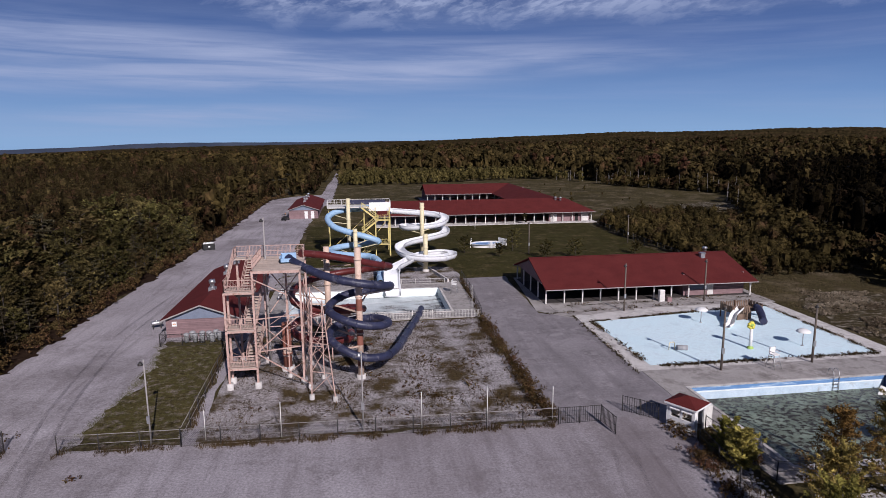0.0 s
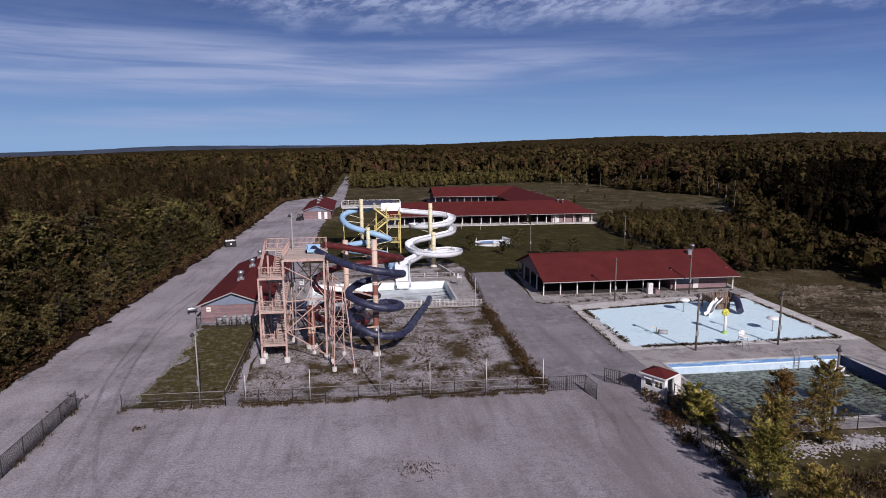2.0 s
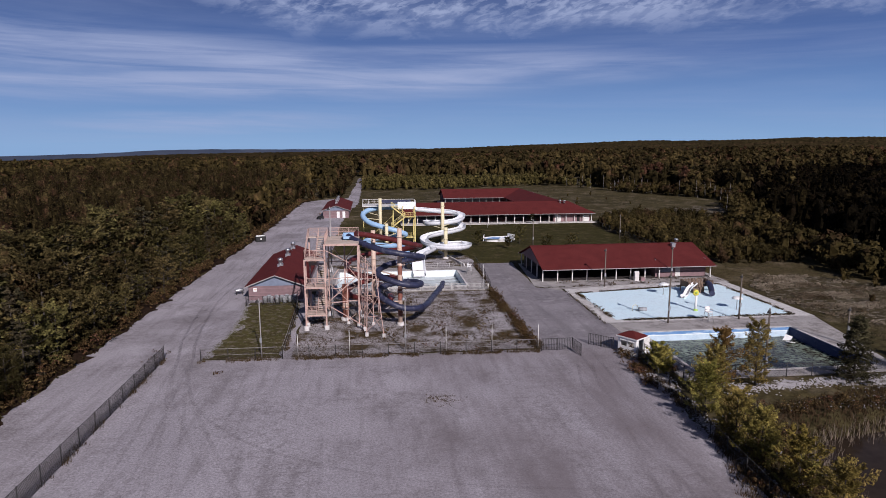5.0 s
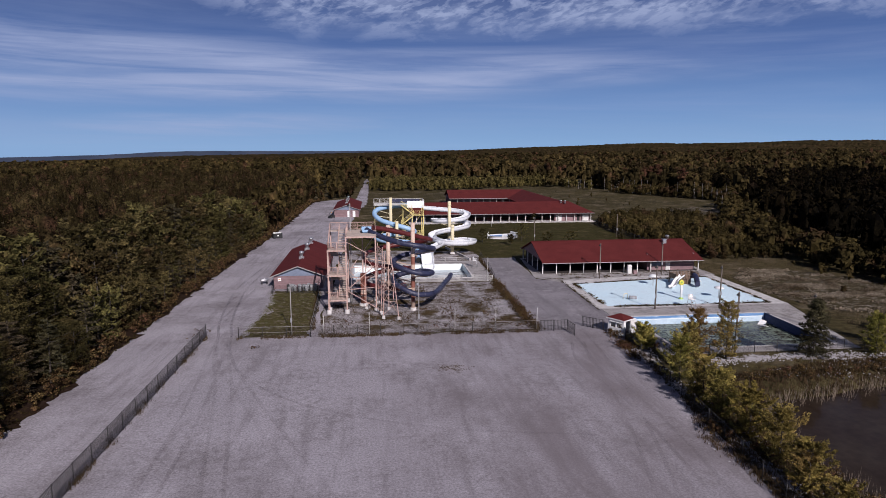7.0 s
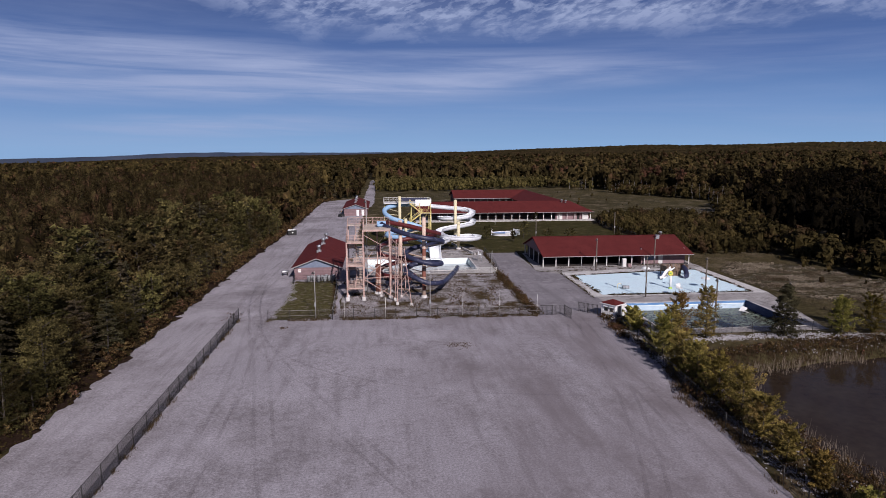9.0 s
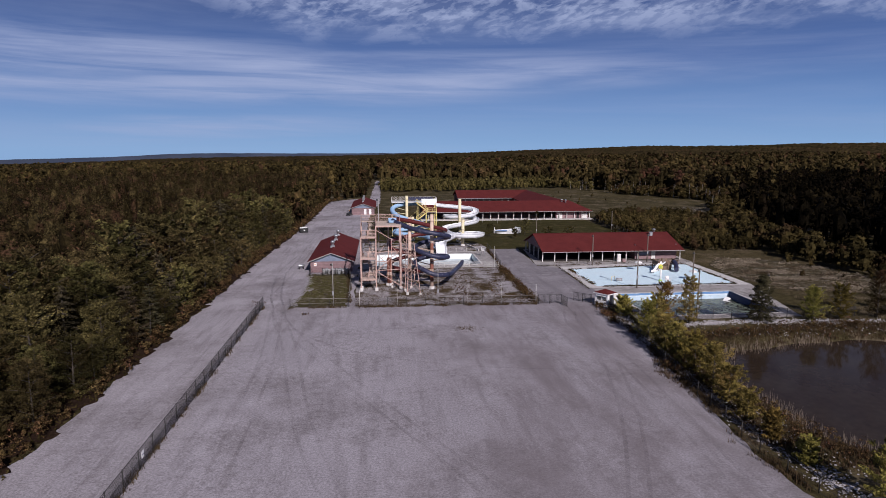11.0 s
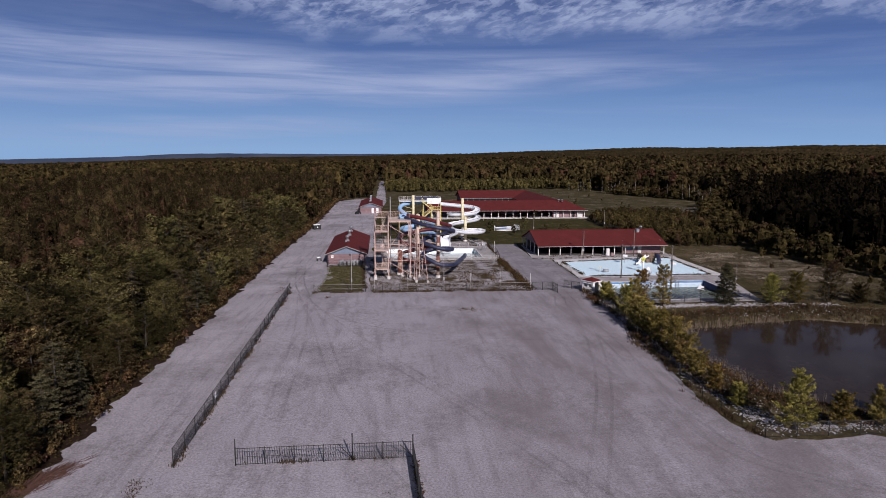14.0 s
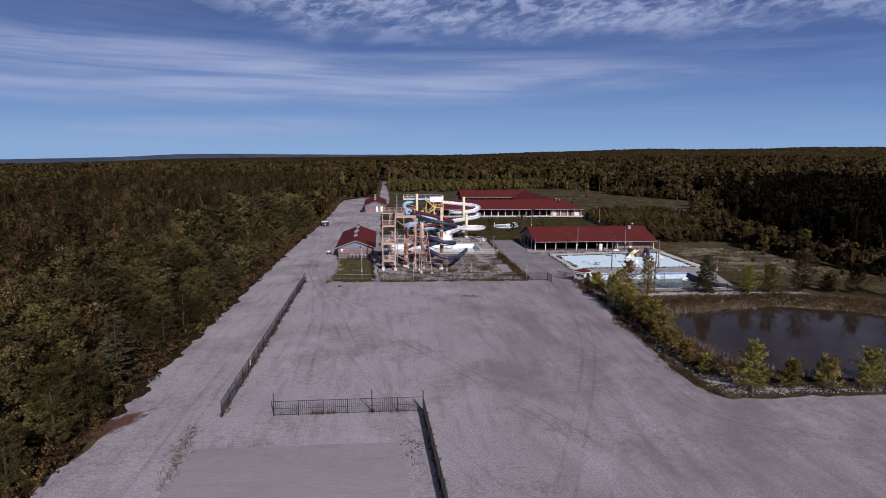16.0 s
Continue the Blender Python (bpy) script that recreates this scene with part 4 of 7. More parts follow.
def scatter(x0, x1, y0, y1, step, keep, rng):
    gx_, gy_ = np.meshgrid(np.arange(x0, x1, step), np.arange(y0, y1, step))
    q = np.stack([gx_.ravel(), gy_.ravel()], 1) + rng.uniform(-0.45, 0.45, (gx_.size, 2)) * step
    return np.array([(a, b, terrain(a, b)) for a, b in q if keep(a, b)])


def in_view(x, y, margin=4):
    b = math.degrees(math.atan2(x, y + 78))
    return -30 - margin < b < 47 + margin


OPEN_LAND = [(45, -80), (110, -80), (100, 20), (88, 60), (86, 90), (90, 112), (104, 150), (131, 200), (152, 235), (126, 285), (108, 345), (60, 332), (30, 314), (-8, 318), (-8, 100), (20, -80)]


def inside(x, y, poly):
    hit_ = False
    for i in range(len(poly)):
        (ax, ay), (bx, by) = poly[i], poly[i - 1]
        if (ay > y) != (by > y) and x < (bx - ax) * (y - ay) / (by - ay) + ax:
            hit_ = not hit_
    return hit_


def wooded(x, y):
    return x > -8 and not inside(x, y, OPEN_LAND)


def wood(name, pts, hmin, hmax, tris, seed, label, mat, cone_share=0.35, slim=0.26, leaf=None, foot=0.0, core_in=True):
    r = np.random.default_rng(seed)
    n = len(pts)
    cone = r.uniform(size=n) < cone_share
    h = r.uniform(hmin, hmax, n) * np.where(cone, 1.1, 1.0)
    w = h * slim * r.uniform(0.8, 1.2, n) * np.where(cone, 0.75, 1.0)
    me = cloud_mesh(name, crowd(pts, h, w, tris, r, cone, leaf, foot, core_in))
    return tagged(part(name, me, mat), label, "trees", kind="stuff")


left_near = scatter(-170, -40, -60, 330, 4.6, lambda x, y: x < wood_edge(y) - 12.5 and in_view(x, y, 8), rng)
wood("wood_beside_road", left_near, 5.5, 14.0, 300, 41, "dense mixed wood beside the gravel road", LEAVES, 0.3, 0.30, 0.20, 0.3)
left_mid = scatter(-520, -20, 150, 700, 7.2, lambda x, y: x < wood_edge(y) - (2 if y > 150 else 13) and (x < -170 or y > 330 or x > wood_edge(y) - 13 and y > 150) and in_view(x, y), rng)
wood("wood_behind", left_mid, 6.5, 13.0, 45, 42, "mixed autumn wood stretching away", FARLEAF, 0.3, 0.36, foot=0.4)
road_rim = scatter(-60, -10, 150, 450, 3.8, lambda x, y: wood_edge(y) - 13 < x < wood_edge(y) - 1.2, rng)
wood("roadside_wood", road_rim, 4.0, 10.0, 120, 55, "mixed wood closing on the narrow end of the road", LEAVES, 0.3, 0.3)
# wood right of a set bearing gets the leaves with shade in their colour
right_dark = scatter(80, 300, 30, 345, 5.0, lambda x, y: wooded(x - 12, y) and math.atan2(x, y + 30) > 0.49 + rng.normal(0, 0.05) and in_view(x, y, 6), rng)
wood("dark_wood", right_dark, 6.5, 13.0, 90, 51, "tall wood beside the meadow, its leaves darkened for shade", DARKLEAF, 0.4)
right_near = scatter(100, 300, 30, 345, 5.0, lambda x, y: wooded(x - 12, y) and math.atan2(x, y + 30) <= 0.49 + rng.normal(0, 0.05) and in_view(x, y, 6), rng)
wood("wood_across_meadow", right_near, 8.0, 15.0, 140, 43, "tall mixed wood across the meadow", SLOPELEAF, 0.15, 0.34)
wood_rim = scatter(80, 170, 30, 345, 3.4, lambda x, y: wooded(x, y) and not wooded(x - 12, y) and y < 300 and in_view(x, y, 6), rng)
wood("wood_rim", wood_rim, 2.5, 6.5, 200, 52, "tall scrub at the rim of the dark wood", BRUSH, 0.0, 0.5)
right_mid = scatter(-16, 620, 318, 700, 7.3, lambda x, y: (wooded(x, y + 2) or y > 455 and x > -16) and (y > 345 or x > 300) and not (y < 380 and x < 110) and in_view(x, y), rng)
wood("wood_behind_meadow", right_mid, 9.0, 15.0, 36, 46, "mixed autumn wood behind the meadow", SLOPELEAF, 0.2, 0.36, foot=0.3)
right_side = scatter(300, 620, 60, 345, 7.0, lambda x, y: in_view(x, y), rng)
wood("wood_on_slope", right_side, 9.0, 15.0, 46, 48, "mixed autumn wood on the slope", SLOPELEAF, 0.2, 0.36, foot=0.3)
birch_pts = scatter(-8, 132, 300, 384, 4.0, lambda x, y: wooded(x, y) and y < 384 and x < 118, rng)
wood("birch_belt", birch_pts, 2.6, 6.8, 130, 44, "belt of pale young birches and poplars", PALELEAF, 0.0, 0.42)
far_pts = []
rr = 690.0
while rr < 1150:
    st = 8.5 + (rr - 690) * 0.012
    for b in np.arange(-36, 54, math.degrees(st / rr)):
        a = math.radians(b + rng.uniform(-0.4, 0.4) * math.degrees(st / rr))
        q = rr + rng.uniform(-0.4, 0.4) * st
        x, yy = q * math.sin(a), q * math.cos(a) - 60
        far_pts.append((x, yy, terrain(x, yy)))
    rr += st
wood("distant_woods", np.array(far_pts), 7.0, 11.0, 9, 45, "endless autumn woods on low hills", FARLEAF, 0.3, 0.4)

# beyond that the wood closes into one rolling canopy
HILLCANOPY = material("hill_canopy", (0.016, 0.0125, 0.0065), (0.045, 0.034, 0.015), 0.02, 1.0, 0.0, 1.0, coords="World", spots=(0.06, 0.036, 0.02), spot_scale=0.012, spot_range=(0.5, 0.72), detail=12.0, speck=(0.12, 0.6), spec=0.0)
canopy_sheet = Shape()
cr = np.random.default_rng(66)
NB = 640
radii_ = [1080.0]
while radii_[-1] < 3150:
    radii_.append(radii_[-1] * 1.0135)
for rr in radii_:
    for i in range(NB):
        a = math.radians(-37 + 92 * (i + cr.uniform(-0.35, 0.35)) / (NB - 1))
        q = rr * (1 + cr.uniform(-0.004, 0.004))
        x, yy = q * math.sin(a), q * math.cos(a) - 30
        canopy_sheet.v.append((x, yy, terrain(x, yy) + 7.0 + cr.uniform(-2.4, 2.4) + 2.5 * noise.noise(Vector((x * 0.02, yy * 0.02, 3.0)))))
for j in range(len(radii_) - 1):
    for i in range(NB - 1):
        k = j * NB + i
        canopy_sheet.f.append((k, k + 1, k + 1 + NB, k + NB))
        canopy_sheet.s.append(False)
tagged(part("hill_woods", canopy_sheet, HILLCANOPY), "dark rolling tree canopy on the far hills", "trees", kind="stuff")

# the farthest ridge; distance haze is put into its blue-grey colour
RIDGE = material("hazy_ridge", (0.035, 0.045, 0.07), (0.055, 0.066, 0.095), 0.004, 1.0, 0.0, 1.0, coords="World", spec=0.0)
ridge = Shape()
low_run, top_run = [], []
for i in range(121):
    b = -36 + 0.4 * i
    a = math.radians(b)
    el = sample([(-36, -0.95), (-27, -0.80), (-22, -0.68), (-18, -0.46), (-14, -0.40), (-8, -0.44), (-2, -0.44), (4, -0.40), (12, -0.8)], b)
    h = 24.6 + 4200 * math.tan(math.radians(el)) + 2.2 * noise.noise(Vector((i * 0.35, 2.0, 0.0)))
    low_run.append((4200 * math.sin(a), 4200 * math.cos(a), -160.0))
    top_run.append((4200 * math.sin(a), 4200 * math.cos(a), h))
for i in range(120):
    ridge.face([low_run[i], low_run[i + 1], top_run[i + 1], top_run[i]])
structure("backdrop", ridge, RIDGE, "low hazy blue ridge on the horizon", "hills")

trunks = Shape()
edge_rng = np.random.default_rng(77)
for a, b, n in (((108, 338), (126, 290), 18), ((126, 290), (150, 238), 22), ((150, 236), (131, 204), 8), ((131, 204), (106, 156), 4)):
    for i in range(n):
        f = edge_rng.uniform(0, 1)
        x, yy = a[0] + (b[0] - a[0]) * f + edge_rng.uniform(0.5, 7), a[1] + (b[1] - a[1]) * f + edge_rng.normal(scale=1.5)
        h = edge_rng.uniform(4, 8)
        trunks.rod((x, yy, terrain(x, yy) - 0.2), (x + edge_rng.normal(scale=0.4), yy, terrain(x, yy) + h), 0.07, 0.035, n=5, caps=False)
tagged(part("birch_trunks", trunks, BIRCH), "pale bare birch trunks at the wood's edge", "trees", kind="stuff")
# reddish leaf litter, with the shade under the trees put into its dark tones
LITTER = material("shaded_litter", (0.018, 0.0105, 0.007), (0.036, 0.022, 0.014), 0.6, 0.95, 0.6, 9.0, coords="World", spots=(0.075, 0.048, 0.04), spot_scale=1.6, spot_range=(0.58, 0.70), detail=11.0, speck=(3.0, 0.4), spec=0.04)
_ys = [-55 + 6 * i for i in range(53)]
patch("verge", [(wood_edge(v) + 0.75, v) for v in _ys] + [(wood_edge(v) - 7, v) for v in reversed(_ys)], 0.012, LITTER, "verge of leaf litter, darkened for shade at the foot of the wood", "verge", rough=1.5, step=0.3, seed=4)
# low growth at the foot of the wood along the road
under = []
uy = -55.0
while uy < 262:
    if noise.noise(Vector((uy * 0.23, 5.0, 1.0))) > -0.15:
        under.append((wood_edge(uy) + edge_rng.uniform(-0.5, 0.9), uy, 0.0))
    under.append((wood_edge(uy) - edge_rng.uniform(0.8, 2.4), uy + 0.5, 0.0))
    uy += 1.2
wood("roadside_undergrowth", np.array(under), 0.5, 2.0, 190, 47, "low brambles and saplings at the foot of the wood", CLUMP, 0.0, 0.5, 0.10, 0.0, False)
litter = [(wood_edge(v) + edge_rng.uniform(-1.6, 0.95) + 0.25 * math.sin(v * 1.7), v, 0.0) for v in edge_rng.uniform(-45, 70, 900)]
wood("roadside_litter", np.array(litter), 0.06, 0.4, 34, 48, "dead leaves and dark weeds strewn along the verge", BRUSH, 0.0, 0.9, 0.06, 0.0, False)
scrub = scatter(64, 112, 96, 200, 2.2, lambda x, y: inside(x, y, [(66, 104), (64.5, 132), (65, 160), (78, 178), (100, 176), (108, 162), (92, 118), (86, 92), (70, 96)]), edge_rng)
wood("meadow_scrub", scrub, 1.2, 4.4, 180, 49, "dense olive scrub beside the meadow", BRUSH, 0.0, 0.52, 0.17)
scrub2 = scatter(58, 108, 32, 300, 5.5, lambda x, y: inside(x, y, OPEN_LAND) and x > 66 and edge_rng.uniform() < (0.75 if x > 80 and y < 110 else 0.10), edge_rng)
wood("meadow_bushes", scrub2, 0.5, 2.4, 90, 50, "scattered low bushes in the meadow", BRUSH, 0.05, 0.45)


# ---- buildings ----
def roof_panel(root, name, corners, thick, mat, label=""):
    """A sloping roof slab from its four upper corners."""
    s = Shape()
    top = [Vector(c) for c in corners]
    n = (top[1] - top[0]).cross(top[2] - top[0]).normalized()
    if n.z < 0:
        top.reverse()
        n = -n
    low = [p - Vector((0, 0, thick)) for p in top]
    s.face(top)
    s.face(list(reversed(low)))
    for i in range(len(top)):
        j = (i + 1) % len(top)
        s.face([low[i], low[j], top[j], top[i]])
    return part(name, s, mat, root, label)


def siding(root, x0, x1, y, z0, z1, mat, name="siding_board", board=0.22, axis="x", face=-1):
    """Lapped boards on a wall that faces along face; axis: the way the wall runs."""
    z = z0
    while z < z1 - 0.01:
        t = min(z + board, z1)
        s = Shape()
        a, b = (y - 0.03, y) if face < 0 else (y, y + 0.03)
        if axis == "x":
            s.box(x0, x1, a, b, z, t - 0.02)
        else:
            s.box(a, b, x0, x1, z, t - 0.02)
        part(name, s, mat, root)
        z = t


def gable(root, name, a, b, ridge, y, z0, zr, thick, mat, axis="x"):
    """A triangular wall over a span, closing a gable end."""
    s = Shape()
    tri = [(a, z0), (b, z0), (ridge, zr)]
    for k in (0, 1):
        yy = y + k * thick
        pts = [(u, yy, z) if axis == "x" else (yy, u, z) for u, z in tri]
        s.face(pts if k == 0 else list(reversed(pts)))
    for i in range(3):
        u, z = tri[i]
        w, q = tri[(i + 1) % 3]
        s.face([(u, y, z), (w, y, q), (w, y + thick, q), (u, y + thick, z)] if axis == "x" else [(y, u, z), (y, w, q), (y + thick, w, q), (y + thick, u, z)])
    return part(name, s, mat, root)


FASCIA = material("grey_fascia", (0.26, 0.24, 0.23), (0.34, 0.32, 0.31), 1.5, 0.8, 0.1, 20.0)
# concrete with the shade under the pavilion roof put into its colour
DIMFLOOR = material("shaded_floor", (0.05, 0.044, 0.042), (0.085, 0.075, 0.072), 0.5, 0.9, 0.1, 20.0, coords="World", spec=0.06)
# open picnic pavilion beside the wading pool
SX0, SX1, SY0, SY1, SRIDGE = 27.0, 60.2, 83.2, 101.8, 92.6
pav = thing("picnic_pavilion", "long open picnic pavilion with red roof and white posts", "pavilion")
roof_panel(pav, "roof", [(SX0, SY0, 2.42), (SX1, SY0, 2.42), (SX1, SRIDGE, 5.35), (SX0, SRIDGE, 5.35)], 0.16, ROOF)
roof_panel(pav, "roof", [(SX0, SRIDGE + 0.01, 5.35), (SX1, SRIDGE + 0.01, 5.35), (SX1, SY1, 2.42), (SX0, SY1, 2.42)], 0.16, ROOF)
part("fascia", Shape().box(SX0, SX1, SY0 - 0.05, SY0 - 0.005, 2.28, 2.40), FASCIA, pav, "grey fascia board")
part("fascia", Shape().box(SX0, SX1, SY1 + 0.005, SY1 + 0.05, 2.2, 2.44), OLDWHITE, pav, "white fascia board")
part("ridge_cap", Shape().bar((SX0, SRIDGE, 5.37), (SX1, SRIDGE, 5.37), 0.4, 0.05), ROOF, pav)
for i in range(9):
    part("post", Shape().box(27.4 + 2.78 * i - 0.09, 27.4 + 2.78 * i + 0.09, 84.3, 84.48, 0.0, 2.45), OLDWHITE, pav)
    part("post", Shape().box(27.4 + 2.78 * i - 0.09, 27.4 + 2.78 * i + 0.09, 100.6, 100.78, 0.0, 2.45), OLDWHITE, pav)
part("post", Shape().box(59.6, 59.78, 84.3, 84.48, 0.0, 2.45), OLDWHITE, pav)
for yy in (88.4, 92.5, 96.6):
    part("post", Shape().box(27.31, 27.49, yy - 0.09, yy + 0.09, 0.0, 2.5), OLDWHITE, pav)
part("beam", Shape().box(27.2, 60.4, 84.3, 84.48, 2.2, 2.44), OLDWHITE, pav)
# floor and back wall take dark materials to stand for shade under the roof
part("floor_slab", Shape().box(27.3, 60.0, 84.7, 101.0, 0.0, 0.07), DIMFLOOR, pav, "concrete floor with the roof's shade put into its colour")
part("back_wall", Shape().box(27.5, 59.4, 98.6, 98.8, 0.0, 3.2), POLEWOOD, pav, "board wall at the back, darkened for shade under the roof")
gable(pav, "gable", SY0 + 0.9, SY1 - 0.9, SRIDGE, SX0 + 0.4, 2.5, 5.1, 0.1, BRICKRED, axis="y")
gable(pav, "gable", SY0 + 0.9, SY1 - 0.9, SRIDGE, SX1 - 0.5, 2.5, 5.1, 0.1, BRICKRED, axis="y")
for k in range(9):
    xx = 30.2 + 2.78 * k
    if xx < 49:
        part("truss", Shape().bar((xx, 84.4, 2.4), (xx, 100.7, 2.4), 0.1, 0.2).bar((xx, 92.6, 2.4), (xx, 92.6, 5.1), 0.1, 0.14), POLEWOOD, pav)
# closed room at one end
part("room_wall", Shape().box(49.4, 59.4, 85.6, 85.75, 0, 2.7).box(49.4, 49.55, 85.75, 98.6, 0, 3.4).box(59.25, 59.4, 85.75, 98.6, 0, 3.4), BRICKRED, pav)
siding(pav, 49.4, 50.3, 85.6, 0.05, 2.6, BRICKRED)
siding(pav, 52.7, 53.3, 85.6, 0.05, 2.6, BRICKRED)
siding(pav, 54.4, 59.4, 85.6, 0.05, 2.6, BRICKRED)
siding(pav, 50.3, 52.7, 85.6, 0.05, 0.9, BRICKRED)
part("serving_hatch", Shape().box(50.3, 52.7, 85.5, 85.58, 0.95, 1.65), SLATEPAINT, pav, "blue-grey closed serving hatch")
part("door", Shape().box(53.35, 54.3, 85.5, 85.58, 0.02, 2.05), OLDWHITE, pav, "pale weathered door")
part("roof_vent", Shape().lathe([(0.28, 0), (0.28, 0.7), (0.42, 0.75), (0.42, 0.95), (0.2, 1.1), (0.0, 1.1)], 14, (57.2, 93.4, 5.0)), GALV, pav, "round galvanised roof ventilator")
part("exhaust_box", Shape().box(55.0, 55.7, 90.6, 91.3, 4.6, 5.5).box(54.9, 55.8, 90.5, 91.4, 5.5, 5.6), GALV, pav, "square rusty exhaust box")

# long pavilion round the far side of the lawn
far = thing("long_pavilion", "long three-winged open pavilion with red roofs", "pavilion")
roof_panel(far, "roof", [(6, 167.0, 3.0), (67.6, 167.0, 3.0), (61.5, 177, 6.1), (6, 177, 6.1)], 0.2, ROOF)
roof_panel(far, "roof", [(6, 177, 6.1), (61.5, 177, 6.1), (61.5, 187, 3.0), (6, 187, 3.0)], 0.2, ROOF)
roof_panel(far, "roof", [(67.6, 167.0, 3.0), (67.6, 187, 3.0), (61.5, 177, 6.1)], 0.2, ROOF)
roof_panel(far, "roof", [(50.5, 186, 3.2), (59.2, 178, 6.15), (59.2, 236, 6.15), (50.5, 228, 3.2)], 0.2, ROOF)
roof_panel(far, "roof", [(59.2, 178, 6.15), (67.6, 186, 3.2), (67.6, 246, 3.2), (59.2, 236, 6.15)], 0.2, ROOF)
roof_panel(far, "roof", [(25.6, 226, 3.2), (52.5, 226, 3.2), (59.2, 236, 6.2), (25.6, 236, 6.2)], 0.2, ROOF)
roof_panel(far, "roof", [(25.6, 236, 6.2), (59.2, 236, 6.2), (66, 246, 3.2), (25.6, 246, 3.2)], 0.2, ROOF)
part("fascia", Shape().box(6, 67.6, 166.9, 166.98, 2.85, 3.0), FASCIA, far, "grey fascia board")
part("fascia", Shape().box(25.6, 52.0, 225.9, 225.98, 3.05, 3.2), FASCIA, far, "grey fascia board")
for i in range(22):
    xx = 8.0 + 2.8 * i
    part("post", Shape().box(xx - 0.1, xx + 0.1, 168.4, 168.6, 0, 3.0), OLDWHITE, far)
for i in range(10):
    xx = 26.5 + 2.8 * i
    part("post", Shape().box(xx - 0.1, xx + 0.1, 227.4, 227.6, 0, 3.2), OLDWHITE, far)
part("floor_slab", Shape().box(5.6, 67.8, 166.4, 187.4, -0.2, 0.18), PALECONCRETE, far)
part("floor_slab", Shape().box(25, 67.8, 187.4, 246.4, -0.2, 0.14), PALECONCRETE, far)
part("back_wall", Shape().box(6, 67, 183.0, 183.2, 0.18, 4.0), BRICKRED, far)
part("back_wall", Shape().box(26, 67, 242.0, 242.2, 0.14, 4.0), BRICKRED, far)
part("room_wall", Shape().box(54.5, 66.6, 169.2, 169.4, 0.18, 3.1).box(66.4, 66.6, 169.4, 183, 0.18, 3.1), BRICKRED, far)
for xx, mt in ((55.0, OLDWHITE), (56.0, OLDWHITE), (62.2, DARK), (64.4, OLDWHITE), (65.3, OLDWHITE)):
    part("door", Shape().box(xx, xx + 0.9, 169.1, 169.18, 0.2, 2.25), mt, far)
for dx in (0, 1.1):
    part("roof_vent", Shape().lathe([(0.3, 0), (0.3, 0.6), (0.45, 0.65), (0.45, 0.9), (0.0, 1.05)], 12, (58.4 + dx, 175.5 - dx, 5.6)), GALV, far)


def block_house(name, label, x0, x1, y0, y1, eave, top, vents, depth=0.6):
    """A low house with its gable to the front: lapped siding, blue-grey gable, red roof."""
    root = thing(name, label, "building")
    mid = (x0 + x1) / 2
    roof_panel(root, "roof", [(x0 - depth, y0 - depth, eave), (mid, y0 - depth, top), (mid, y1 + depth, top), (x0 - depth, y1 + depth, eave)], 0.18, ROOF)
    roof_panel(root, "roof", [(mid, y0 - depth, top), (x1 + depth, y0 - depth, eave), (x1 + depth, y1 + depth, eave), (mid, y1 + depth, top)], 0.18, ROOF)
    wall = Shape().box(x0, x1, y0, y0 + 0.2, 0, eave).box(x0, x1, y1 - 0.2, y1, 0, eave).box(x0, x0 + 0.2, y0 + 0.2, y1 - 0.2, 0, eave).box(x1 - 0.2, x1, y0 + 0.2, y1 - 0.2, 0, eave)
    part("wall", wall, BRICKRED, root)
    siding(root, x0, x1, y0, 0.05, eave - 0.05, BRICKRED)
    siding(root, y0, y1, x0, 0.05, eave - 0.15, BRICKRED, axis="y")
    gable(root, "gable", x0 - 0.05, x1 + 0.05, mid, y0 - 0.04, eave - 0.02, top - 0.28, 0.2, SLATEPAINT)
    gable(root, "gable", x0, x1, mid, y1 - 0.2, eave - 0.02, top - 0.28, 0.2, SLATEPAINT)
    for sx, a in ((x0 - depth, 0), (x1 + depth, 1)):
        part("barge_board", Shape().bar((sx, y0 - depth - 0.03, eave - 0.1), (mid, y0 - depth - 0.03, top - 0.1), 0.05, 0.16), FASCIA, root, "grey barge board")
    for k in vents:
        part("roof_vent", Shape().box(mid - 0.65, mid + 0.25, k - 0.45, k + 0.45, top - 0.55, top + 0.25).lathe([(0.3, 0), (0.3, 0.5), (0.44, 0.55), (0.44, 0.95), (0.3, 1.05), (0, 1.05)], 14, (mid - 0.2, k, top + 0.25)), GALV, root, "galvanised ventilator on a square base")
    return root


block_house("bath_house", "low bath house with mauve siding and red gable roof", -23.3, -14.8, 76.9, 106.2, 2.35, 4.2, (84.6, 94.6, 102.6))
hut = block_house("service_hut", "small service building with mauve siding and red roof", -19.8, -11.2, 190.5, 223.0, 2.6, 4.3, (199, 207, 215))
for xx in (-15.2, -13.3):
    part("door", Shape().box(xx, xx + 0.95, 190.36, 190.45, 0.02, 2.2), WHITE, hut, "white painted door")

# ticket booth by the gate, set at an angle
booth = thing("ticket_booth", "small white ticket booth with a red hipped roof and open door", "booth", at=pose(27.6, 45.0, 0.0, 0, 0, 33))
BX0, BX1, BY0, BY1 = -1.1, 1.1, -1.15, 1.35
part("side_wall", Shape().box(BX0, BX0 + 0.1, BY0, BY1, 0, 0.95), WHITE, booth)
part("wall_head", Shape().box(BX0, BX0 + 0.1, BY0, BY1, 1.72, 2.1), WHITE, booth)
